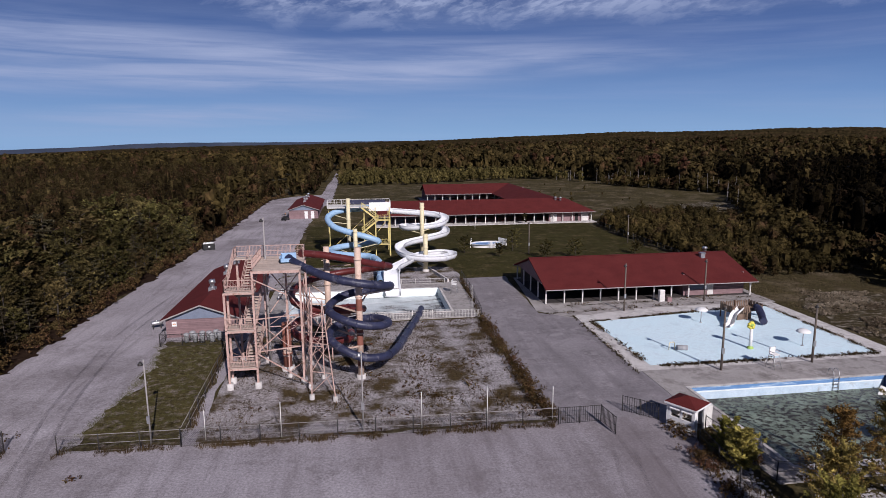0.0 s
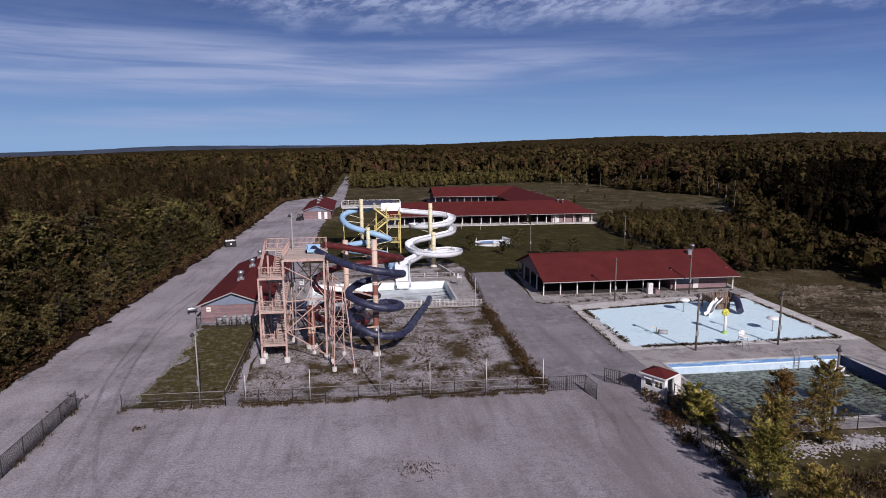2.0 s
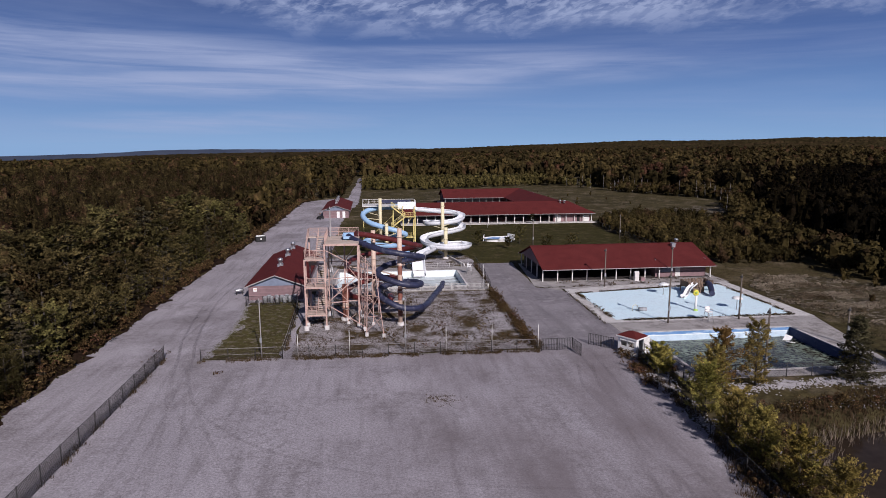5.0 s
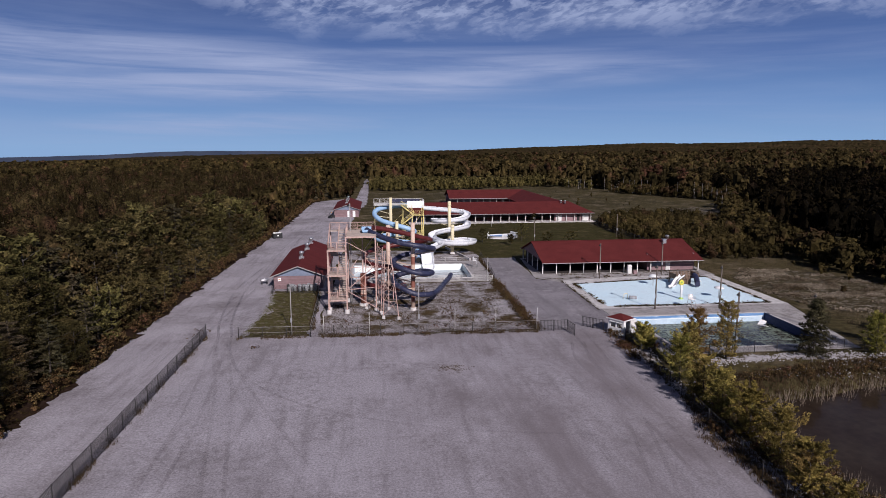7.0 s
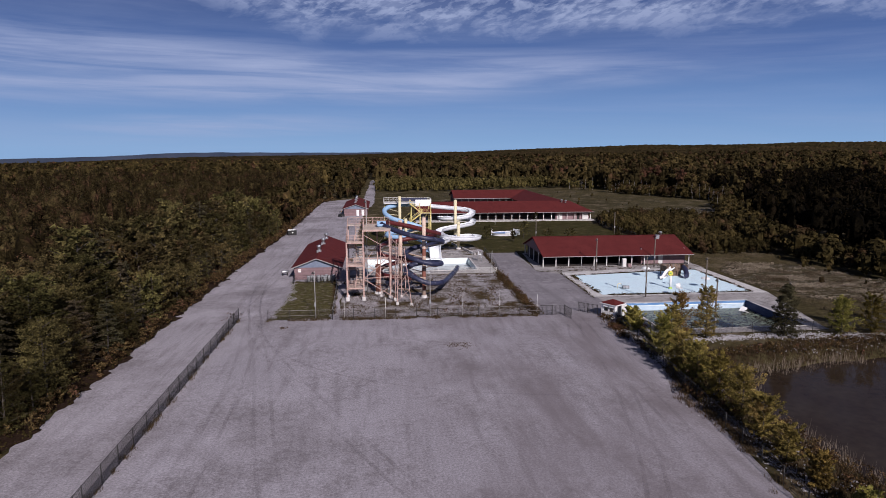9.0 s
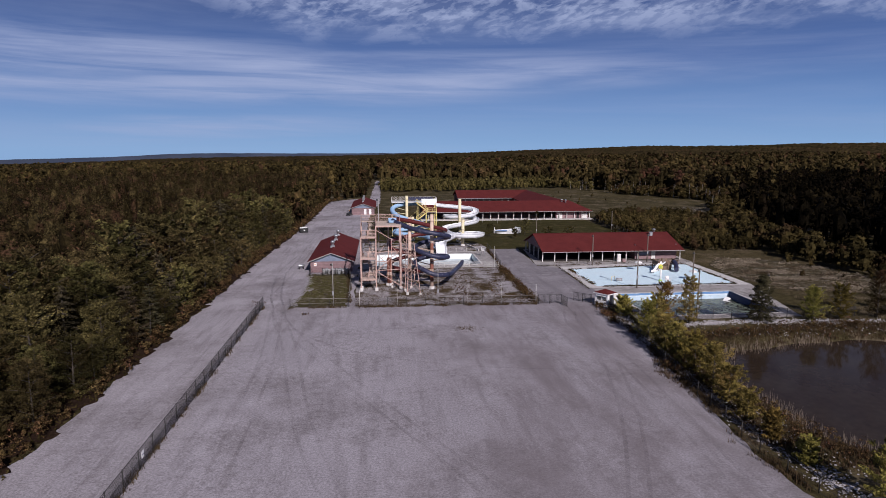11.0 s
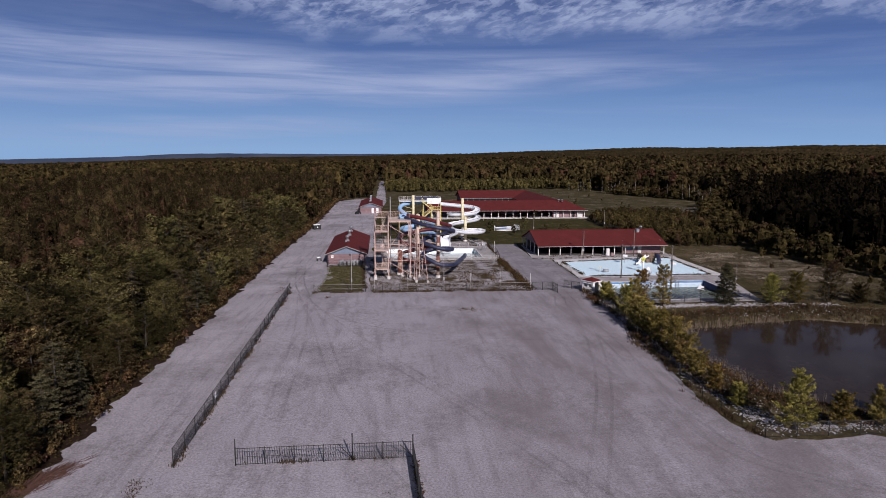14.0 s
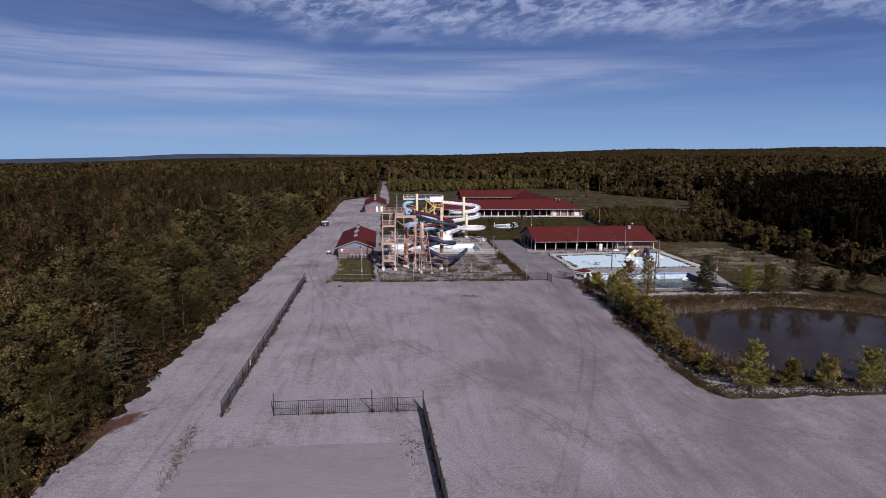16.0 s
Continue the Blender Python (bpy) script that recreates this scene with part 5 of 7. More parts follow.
for a, b in ((BY0, BY0 + 0.25), (BY0 + 1.1, BY0 + 1.3), (BY0 + 2.1, BY1)):
    part("mullion", Shape().box(BX0, BX0 + 0.1, a, b, 0.95, 1.72), WHITE, booth)
part("back_wall", Shape().box(BX0 + 0.1, BX1, BY1 - 0.1, BY1, 0, 2.1), WHITE, booth)
part("far_wall", Shape().box(BX1 - 0.1, BX1, BY0, BY1 - 0.1, 0, 2.1), WHITE, booth)
part("front_panel", Shape().box(BX0 + 0.1, BX0 + 0.45, BY0, BY0 + 0.1, 0, 2.1), WHITE, booth)
part("front_panel", Shape().box(BX1 - 0.65, BX1 - 0.1, BY0, BY0 + 0.1, 0, 2.1), WHITE, booth)
part("lintel", Shape().box(BX0 + 0.45, BX1 - 0.65, BY0, BY0 + 0.1, 1.95, 2.1), WHITE, booth)
part("floor", Shape().box(BX0 + 0.1, BX1 - 0.1, BY0 + 0.1, BY1 - 0.1, 0.0, 0.08), POLEWOOD, booth)
part("counter", Shape().box(BX0 + 0.1, BX0 + 0.5, BY0 + 0.15, BY1 - 0.15, 0.88, 0.94), POLEWOOD, booth)
for a, b in ((BX0 + 0.33, BX0 + 0.46), (BX1 - 0.66, BX1 - 0.53)):
    part("door_jamb", Shape().box(a, b, BY0 - 0.04, BY0 - 0.004, 0, 2.0), WHITE, booth)
door_leaf = part("door", Shape().box(0, 0.95, -0.02, 0.02, 0.03, 1.95), OLDWHITE, booth, "open white door leaf")
door_leaf.matrix_basis = pose(BX1 - 0.6, BY0 - 0.05, 0, 0, 0, -12)
for k in (0.25, 1.3):
    aw = Shape()
    for q in range(4):
        y0 = BY0 + k - 0.06 + 0.23 * q
        aw.face([(BX0 - 0.02, y0, 1.80), (BX0 - 0.02, y0 + 0.23, 1.80), (BX0 - 0.16, y0 + 0.23, 1.72), (BX0 - 0.16, y0, 1.72)])
        aw.face([(BX0 - 0.16, y0, 1.72), (BX0 - 0.16, y0 + 0.23, 1.72), (BX0 - 0.17, y0 + 0.17, 1.64), (BX0 - 0.17, y0 + 0.06, 1.64)])
    part("awning", aw, WHITE, booth, "small scalloped white awning")
ap = ((BX0 + BX1) / 2, (BY0 + BY1) / 2, 2.72)
cs = [(BX0 - 0.16, BY0 - 0.16, 2.14), (BX1 + 0.16, BY0 - 0.16, 2.14), (BX1 + 0.16, BY1 + 0.16, 2.14), (BX0 - 0.16, BY1 + 0.16, 2.14)]
rs = Shape()
for i in range(4):
    rs.face([cs[i], cs[(i + 1) % 4], ap])
rs.face(list(reversed(cs)))
part("roof", rs, ROOF, booth)
part("eaves", Shape().box(BX0 - 0.16, BX1 + 0.16, BY0 - 0.2, BY0 - 0.16, 2.0, 2.14), WHITE, booth)
part("eaves", Shape().box(BX0 - 0.2, BX0 - 0.16, BY0 - 0.2, BY1 + 0.16, 2.0, 2.14), WHITE, booth)


# ---- slides ----
def tube_slide(name, label, pts, radius, mat, flange=3.2, dark_end=True):
    """An enclosed flume of bolted sections along a smooth run."""
    root = thing(name, label, "water slide")
    run = spline(pts, 0.45)
    per = max(4, int(flange / 0.45))
    i = 0
    while i < len(run) - 1:
        seg = run[i:min(i + per, len(run) - 1) + 1]
        if len(seg) > 1:
            part("tube_section", Shape().sweep(seg, radius, 16, caps=False), mat, root)
            d = (seg[1] - seg[0]).normalized()
            part("flange", Shape().sweep([seg[0] - d * 0.05, seg[0] + d * 0.05], radius + 0.06, 16), mat, root)
        i += per
    # a near-black disc caps the end, standing for shade inside the tube
    d = (run[-1] - run[-2]).normalized()
    part("outlet", Shape().sweep([run[-1] - d * 0.02, run[-1] + d * 0.01], radius * 0.93, 16), DARK, root, "dark disc closing the mouth, for the shade inside")
    return root


def open_flume(name, label, pts, radius, mat, flange=3.2):
    """An open half-pipe with rolled lips along a smooth run."""
    root = thing(name, label, "water slide")
    run = spline(pts, 0.45)
    sec = [(math.cos(a), math.sin(a)) for a in np.linspace(math.radians(160), math.radians(380), 13)]
    outer = [(1.16 * sec[0][0], sec[0][1])] + [(1.07 * a, 1.07 * b) for a, b in sec] + [(1.16 * sec[-1][0], sec[-1][1])]
    per = max(4, int(flange / 0.45))
    i = 0
    while i < len(run) - 1:
        seg = run[i:min(i + per, len(run) - 1) + 1]
        if len(seg) > 1:
            part("flume_section", Shape().sweep(seg, radius, section=outer + list(reversed(sec))), mat, root)
            d = (seg[1] - seg[0]).normalized()
            part("flange", Shape().sweep([seg[0] - d * 0.04, seg[0] + d * 0.04], radius * 1.13, section=outer[1:-1] + [(1.03 * a, 1.03 * b) for a, b in reversed(sec)]), mat, root)
        i += per
    return root


NAVY_RUN = [(-6.6, 62.7, 12.2), (-5.4, 61.2, 11.8), (-3.6, 59.3, 11.3), (-1.5, 58.2, 10.8), (0.7, 57.9, 10.4), (2.4, 58.6, 10.0), (3.5, 60.4, 9.5), (3.0, 62.6, 8.9), (1.2, 63.4, 8.4), (-0.8, 63.2, 8.1), (-2.2, 62.1, 7.7),
            (-2.7, 60.0, 7.4), (-1.6, 58.2, 7.0), (0.5, 57.6, 6.4), (2.5, 58.4, 6.0), (3.2, 60.0, 5.9), (2.0, 62.1, 5.7), (-0.3, 62.7, 5.4), (-2.0, 61.9, 5.1), (-2.7, 60.0, 4.7), (-1.9, 58.2, 4.2), (0.4, 57.4, 3.2),
            (2.7, 58.4, 2.8), (4.2, 61.6, 2.5), (5.9, 69.0, 1.8), (8.2, 78.8, 1.0), (8.9, 82.6, 0.75)]
tube_slide("navy_tube_slide", "winding navy blue fibreglass tube slide, scuffed and faded", NAVY_RUN, 0.4, NAVY)
RED_RUN = [(-5.6, 65.4, 12.2), (-3.5, 66.7, 11.7), (-0.5, 67.8, 10.9), (2.4, 69.4, 9.9), (4.1, 71.9, 9.1), (2.2, 74.8, 8.3), (-2.0, 75.7, 7.7), (-5.4, 74.2, 7.3), (-7.1, 71.3, 6.9), (-7.1, 69.0, 6.4), (-6.0, 67.0, 6.0), (-4.0, 66.1, 5.8),
           (-1.6, 66.3, 5.5), (0.2, 67.8, 5.1), (0.7, 70.0, 4.6), (-0.6, 72.2, 4.2), (-3.2, 73.0, 3.8), (-5.8, 71.8, 3.4), (-7.2, 69.2, 3.0), (-6.4, 66.6, 2.7), (-4.0, 65.4, 2.4), (-1.6, 66.2, 2.1), (-0.6, 68.6, 1.8), (-1.2, 74.0, 1.4), (-2.0, 82.4, 0.85)]
tube_slide("maroon_tube_slide", "winding maroon fibreglass tube slide, faded", RED_RUN, 0.4, MAROON)
BLUE_RUN = [(3.6, 130.5, 9.6), (-0.9, 130.5, 9.3), (-4.1, 129.4, 8.9), (-5.5, 127.1, 7.9), (-4.1, 124.2, 6.6), (-1.0, 122.8, 5.6), (2.3, 122.1, 4.7), (4.4, 122.6, 3.8), (4.2, 124.4, 3.2), (1.0, 125.2, 2.8), (-3.0, 123.8, 2.6), (-5.0, 121.4, 2.4), (-4.0, 118.6, 2.2), (-0.5, 117.2, 2.0),
            (2.4, 116.4, 1.9), (4.0, 113.2, 1.7), (4.2, 107.0, 1.3), (3.9, 98.6, 0.75)]
tube_slide("light_blue_tube_slide", "winding light blue fibreglass tube slide", BLUE_RUN, 0.6, SKYBLUE)
WHITE_RUN = [(7.6, 129.4, 9.2), (12.1, 129.9, 8.7), (16.9, 129.4, 8.2), (18.7, 127.1, 7.5), (16.8, 124.2, 6.8), (13.2, 123.0, 6.5), (10.2, 124.2, 6.3), (10.2, 127.4, 6.1), (14.4, 129.0, 5.8), (18.2, 127.7, 5.4), (18.1, 123.6, 5.0), (14.5, 120.2, 4.7), (9.8, 116.7, 4.4), (8.0, 112.7, 4.1), (8.9, 108.7, 3.6),
             (11.9, 106.6, 3.3), (15.5, 107.0, 3.2), (17.6, 110.0, 3.1), (15.8, 112.6, 3.05), (12.2, 111.4, 3.0), (9.8, 107.8, 2.95), (8.0, 104.4, 2.85), (6.7, 102.3, 2.75), (6.2, 101.2, 2.6)]
flume = open_flume("white_flume_slide", "winding open white fibreglass water slide", WHITE_RUN, 0.78, FLUME)
trough = [(-1.15, 0.75), (-1.05, 0.75), (-0.95, 0.1), (-0.7, 0.0), (0.7, 0.0), (0.95, 0.1), (1.05, 0.75), (1.15, 0.75), (1.05, -0.06), (0.7, -0.12), (-0.7, -0.12), (-1.05, -0.06), (-1.15, 0.75)]
part("landing_chute", Shape().sweep(spline([(6.3, 101.6, 2.2), (5.95, 100.4, 1.9), (5.8, 99.2, 1.1), (5.75, 97.8, 0.1), (5.75, 96.2, -0.9)], 0.4), 1.15, section=trough), FLUME, flume, "steep wide white landing chute")


def column(name, label, x, y, h, r, mat, bands=(), band_mat=None, group=""):
    root = thing(name, label, "support column", group)
    part("footing", Shape().lathe([(0.0, 0.45), (r * 1.5, 0.45), (r * 1.5, -0.2)][::-1], 16, (x, y, 0)), PALECONCRETE, root)
    part("shaft", Shape().rod((x, y, 0.4), (x, y, h), r, n=16), mat, root)
    for a, b in bands:
        part("band", Shape().lathe([(r + 0.004, a), (r + 0.004, b)], 16, (x, y, 0)), band_mat, root)
    for k in range(3):
        part("collar", Shape().lathe([(r, h * (0.35 + 0.28 * k)), (r + 0.09, h * (0.35 + 0.28 * k)), (r + 0.09, h * (0.35 + 0.28 * k) + 0.12), (r, h * (0.35 + 0.28 * k) + 0.12)], 16, (x, y, 0)), mat, root)
    return root


column("slide_column", "peach steel slide column with rust-brown bands", 0.35, 60.0, 13.6, 0.32, PEACH, [(1.4, 2.6), (3.6, 5.2), (7.2, 8.4)], RUST)
main_col = bpy.data.objects["slide_column"]
for k in range(2, len(NAVY_RUN) - 3, 2):
    q = Vector(NAVY_RUN[k])
    if 1.5 < math.hypot(q.x - 0.35, q.y - 60.0) < 4.2 and q.z < 11:
        part("arm", Shape().bar((0.35, 60.0, q.z - 0.75), (q.x, q.y, q.z - 0.42), 0.14, 0.14), PEACH, main_col)
column("slide_column", "short rust-brown slide column with a pale band", -7.3, 63.6, 5.2, 0.46, RUST, [(1.6, 2.6)], PEACH)
column("slide_column", "salmon steel slide column", -3.2, 70.2, 12.0, 0.34, PEACH)
column("slide_column", "cream steel slide column", 13.3, 121.9, 11.3, 0.42, CREAM, group="cream columns")
column("slide_column", "cream steel slide column", 12.6, 109.8, 6.9, 0.42, CREAM, group="cream columns")
column("slide_column", "cream steel slide column", -1.3, 127.6, 11.9, 0.4, CREAM, group="cream columns")
column("slide_column", "cream steel slide column", 0.0, 120.6, 6.6, 0.4, CREAM, group="cream columns")


for col_name, run, cx, cy in (("slide_column.002", RED_RUN, -3.2, 70.2), ("slide_column.003", WHITE_RUN, 13.3, 121.9), ("slide_column.004", WHITE_RUN, 12.6, 109.8), ("slide_column.005", BLUE_RUN, -1.3, 127.6), ("slide_column.006", BLUE_RUN, 0.0, 120.6)):
    for q in run[1:-2]:
        q = Vector(q)
        if 1.2 < math.hypot(q.x - cx, q.y - cy) < 5.4 and q.z > 1.6:
            part("arm", Shape().bar((cx, cy, max(0.6, q.z - 1.2)), (q.x, q.y, q.z - 0.6), 0.12, 0.12), bpy.data.objects[col_name].children[1].data.materials[0], bpy.data.objects[col_name])


def railing(root, pts, height=1.1, spacing=0.14, mat=None, bars=True):
    """A guard rail along a run of points: posts, two rails and thin bars."""
    mat = mat or SALMON
    bar_mesh = Shape().box(-0.01, 0.01, -0.01, 0.01, height * 0.1, height).mesh("baluster") if bars else None
    for p, q in zip(pts[:-1], pts[1:]):
        p, q = Vector(p), Vector(q)
        n = max(1, round((q - p).length / 1.4))
        up = Vector((0, 0, height))
        for i in range(n + 1):
            a = p + (q - p) * (i / n)
            part("rail_post", Shape().bar(a, a + up, 0.07, 0.07), mat, root)
        for f, w in ((1.0, 0.06), (0.5, 0.04), (0.1, 0.04)):
            part("rail", Shape().bar(p + up * f, q + up * f, w, w), mat, root)
        if bars:
            m = max(1, int((q - p).length / spacing))
            for i in range(1, m):
                a = p + (q - p) * (i / m)
                part("baluster", bar_mesh, mat, root).matrix_basis = pose(*a)


def flight(root, x0, x1, ya, za, yb, zb, tread_mat, mat, along="y"):
    """A straight flight of open steps between two levels, with stringers and handrails."""
    n = max(3, round(abs(zb - za) / 0.19))
    P = (lambda u, v, z: (u, v, z)) if along == "y" else (lambda u, v, z: (v, u, z))
    for i in range(n):
        v = ya + (yb - ya) * (i + 0.5) / n
        z = za + (zb - za) * (i + 1) / n
        d = abs(yb - ya) / n * 0.55
        a, b = P(x0, v - d, z - 0.06), P(x1, v + d, z)
        part("tread", Shape().box(min(a[0], b[0]), max(a[0], b[0]), min(a[1], b[1]), max(a[1], b[1]), a[2], b[2]), tread_mat, root)
    for u in (x0, x1):
        part("stringer", Shape().bar(P(u, ya, za - 0.05), P(u, yb, zb - 0.05), 0.06, 0.26), mat, root)
        part("handrail", Shape().bar(P(u, ya, za + 1.0), P(u, yb, zb + 1.0), 0.06, 0.06).bar(P(u, ya, za + 0.55), P(u, yb, zb + 0.55), 0.04, 0.04)
             .bar(P(u, ya, za), P(u, ya, za + 1.0), 0.06, 0.06).bar(P(u, yb, zb), P(u, yb, zb + 1.0), 0.06, 0.06), mat, root)


# ---- salmon stair tower with its launch deck ----
tower = thing("slide_tower", "salmon-painted steel stair tower with a wooden launch deck", "tower")
TX0, TX1, TY0, TY1 = -12.4, -9.7, 59.0, 66.4
DX1, DZ = -5.3, 11.85
LAND = [2.2, 6.0, 9.8]
for x, yy, h in ((TX0, TY0, LAND[2]), (TX1, TY0, DZ), (TX0, TY0 + 1.6, LAND[2]), (TX0, TY1, DZ), (TX1, TY1, DZ), (DX1, TY0 + 0.6, DZ), (DX1, TY1, DZ), (-7.4, TY1, DZ)):
    leg = part("leg", Shape().bar((x, yy, 0.4), (x, yy, h), 0.2, 0.2), SALMON, tower)
    part("footing", Shape().lathe([(0.34, -0.2), (0.34, 0.62), (0.0, 0.62)], 14, (x, yy, 0)), PALECONCRETE, leg)
for k, z in enumerate(LAND):
    for j in range(9):
        part("deck_board", Shape().box(TX0 - 0.1, TX1 + 0.05, TY0 - 0.1 + j * 0.2, TY0 + 0.08 + j * 0.2, z - 0.05, z), DECKWOOD, tower)
    part("landing_frame", Shape().bar((TX0, TY0, z - 0.16), (TX1, TY0, z - 0.16), 0.12, 0.22).bar((TX0, TY0 + 1.65, z - 0.16), (TX1, TY0 + 1.65, z - 0.16), 0.12, 0.22)
         .bar((TX0, TY0, z - 0.16), (TX0, TY0 + 1.65, z - 0.16), 0.12, 0.22).bar((TX1, TY0, z - 0.16), (TX1, TY0 + 1.65, z - 0.16), 0.12, 0.22), SALMON, tower)
    railing(tower, [(TX1, TY0, z), (TX0, TY0, z), (TX0, TY0 + 1.65, z)], 1.15)
    # back landing half a storey down
    zb = z - 1.9
    if zb > 0.5:
        part("back_landing", Shape().box(TX0, TX1, TY1 - 1.4, TY1, zb - 0.1, zb), DECKWOOD, tower)
    flight(tower, TX0 + 0.1, TX0 + 1.2, TY1 - 1.4, max(0.05, zb), TY0 + 1.65, z, DECKWOOD, SALMON)
    nz = z + 1.9 if k < 2 else DZ
    flight(tower, TX0 + 1.45, TX1 - 0.1, TY0 + 1.65, z, TY1 - 1.4, nz, DECKWOOD, SALMON)
part("back_landing", Shape().box(TX0, TX1, TY1 - 1.4, TY1, DZ - 0.1, DZ), DECKWOOD, tower)
for j in range(37):
    part("deck_board", Shape().box(TX1 - 0.1, DX1 + 0.15, TY0 - 0.1 + j * 0.2, TY0 + 0.08 + j * 0.2, DZ - 0.06, DZ), DECKWOOD, tower)
part("deck_frame", Shape().bar((TX1, TY0, DZ - 0.2), (DX1, TY0, DZ - 0.2), 0.14, 0.26).bar((TX1, TY1, DZ - 0.2), (DX1, TY1, DZ - 0.2), 0.14, 0.26)
     .bar((TX1, TY0, DZ - 0.2), (TX1, TY1, DZ - 0.2), 0.14, 0.26).bar((DX1, TY0, DZ - 0.2), (DX1, TY1, DZ - 0.2), 0.14, 0.26), SALMON, tower)
railing(tower, [(TX1 + 0.05, TY0 + 0.05, DZ), (TX1 + 0.05, TY1 - 1.5, DZ)], 1.15)
railing(tower, [(TX0, TY1 - 1.4, DZ), (TX0, TY1, DZ), (DX1, TY1, DZ), (DX1, TY1 - 1.8, DZ)], 1.15)
railing(tower, [(TX0, TY0 + 1.65, DZ - 2.0), (TX0, TY1 - 1.4, DZ)], 1.15)
braces = [((TX1, TY0, 3.6), (-5.3, 60.3, 7.2)), ((TX1, TY0, 3.6), (-4.6, 58, 0.6)), ((TX1, TY0, 11.0), (-6.6, 60.2, 9.0)), ((TX1, TY0, 7.0), (-5.3, 60.3, 7.0)), ((TX1, TY0, 3.7), (-5.3, 60.3, 3.7)),
          ((TX0, TY1, 0.6), (TX0, TY0 + 1.6, 6.0)), ((TX1, TY1, 0.6), (TX1, TY0, 6.0)), ((TX0, TY1, 6.0), (TX1, TY1, 0.6)), ((DX1, TY1, 5.0), (DX1, TY0 + .6, 11.0)), ((TX1, TY1, 5.0), (DX1, TY1, 11.0)), ((DX1, TY1, 5.0), (TX1, TY1, 11.0)),
          ((TX1, TY1, 4.0), (DX1, TY1, 4.0)), ((TX1, TY1, 8.0), (DX1, TY1, 8.0))]
for a, b in braces:
    part("brace", Shape().bar(a, b, 0.1, 0.1), SALMON, tower)
part("launch_tub", Shape().box(-7.4, -5.9, 61.9, 63.6, DZ, DZ + 0.12).box(-7.4, -7.3, 61.9, 63.6, DZ, DZ + 0.7).box(-7.4, -5.9, 63.5, 63.6, DZ, DZ + 0.8).box(-7.4, -5.9, 61.9, 62.0, DZ, DZ + 0.5), SKYBLUE, tower, "pale blue launch tub")

# open lattice frame carrying the tube slides
lattice = thing("slide_lattice", "salmon steel lattice carrying the tube slides", "support frame")
feet = [(-4.3, 55.4), (-2.1, 54.6), (-4.6, 58.0), (-5.3, 60.3)]
tops = [(-4.0, 56.2, 9.6), (-3.1, 56.4, 9.2), (-4.3, 58.2, 10.2), (-5.0, 60.2, 10.6)]
for (x, yy), tp in zip(feet, tops):
    part("leg", Shape().bar((x, yy, 0.4), tp, 0.09, 0.09), SALMON, lattice)
    part("footing", Shape().lathe([(0.24, -0.2), (0.24, 0.5), (0.0, 0.5)], 14, (x, yy, 0)), PALECONCRETE, lattice)
def on_leg(i, f):
    return tuple(feet[i][k] * (1 - f) + tops[i][k] * f if k < 2 else 0.4 * (1 - f) + tops[i][2] * f for k in range(3))
for i, j in ((0, 1), (0, 2), (2, 3)):
    for f in (0.25, 0.55, 0.85):
        part("strut", Shape().bar(on_leg(i, f), on_leg(j, f), 0.055, 0.055), SALMON, lattice)
for i, j, f, g in ((0, 1, 0.03, 0.25), (0, 1, 0.25, 0.55), (0, 1, 0.55, 0.85), (2, 3, 0.25, 0.55), (0, 2, 0.55, 0.85), (3, 2, 0.03, 0.25)):
    part("brace", Shape().bar(on_leg(i, f), on_leg(j, g), 0.05, 0.05), SALMON, lattice)

for i, j in ((0, 3), (1, 3)):
    for f in (0.4, 0.7, 0.95):
        part("strut", Shape().bar(on_leg(i, f), on_leg(j, f), 0.05, 0.05), SALMON, lattice)
for i, j, f, g in ((3, 0, 0.4, 0.7), (0, 3, 0.7, 0.95), (2, 0, 0.03, 0.25), (1, 3, 0.05, 0.4), (3, 2, 0.55, 0.85)):
    part("brace", Shape().bar(on_leg(i, f), on_leg(j, g), 0.045, 0.045), SALMON, lattice)
for x, yy, h in ((-6.9, 61.4, 9.2), (-3.4, 60.6, 8.2), (-2.6, 63.6, 6.4), (-5.0, 64.8, 7.6)):
    part("prop", Shape().bar((x, yy, 0.3), (x, yy, h), 0.1, 0.1), SALMON, lattice)
    part("footing", Shape().lathe([(0.24, -0.2), (0.24, 0.4), (0.0, 0.4)], 12, (x, yy, 0)), PALECONCRETE, lattice)
for a, b in (((-6.9, 61.4, 3.4), (-3.4, 60.6, 3.4)), ((-6.9, 61.4, 6.6), (-3.4, 60.6, 6.6)), ((-6.9, 61.4, 0.6), (-3.4, 60.6, 3.4)), ((-3.4, 60.6, 3.4), (-6.9, 61.4, 6.6)), ((-2.6, 63.6, 3.0), (-5.0, 64.8, 3.0)),
             ((-5.0, 64.8, 0.6), (-2.6, 63.6, 6.0)), ((-3.4, 60.6, 5.0), (-2.6, 63.6, 5.0)), ((-6.9, 61.4, 5.0), (-5.0, 64.8, 5.0)), ((-9.7, 66.4, 4.0), (-5.0, 64.8, 7.4)), ((-9.7, 59.0, 7.0), (-6.9, 61.4, 3.4))):
    part("brace", Shape().bar(a, b, 0.06, 0.06), SALMON, lattice)

# ---- yellow stair tower at the back ----
ytower = thing("yellow_slide_tower", "faded yellow steel stair tower with a white launch platform", "tower")
YZ = 10.0
for x, yy in ((1.9, 127.6), (7.1, 127.6), (1.9, 133.0), (7.1, 133.0), (-5.4, 133.0), (-5.4, 129.8), (7.1, 125.6), (4.2, 125.6), (4.2, 127.6)):
    part("leg", Shape().bar((x, yy, 0.0), (x, yy, YZ if yy > 126 else 8.0), 0.16, 0.16), YELLOW, ytower)
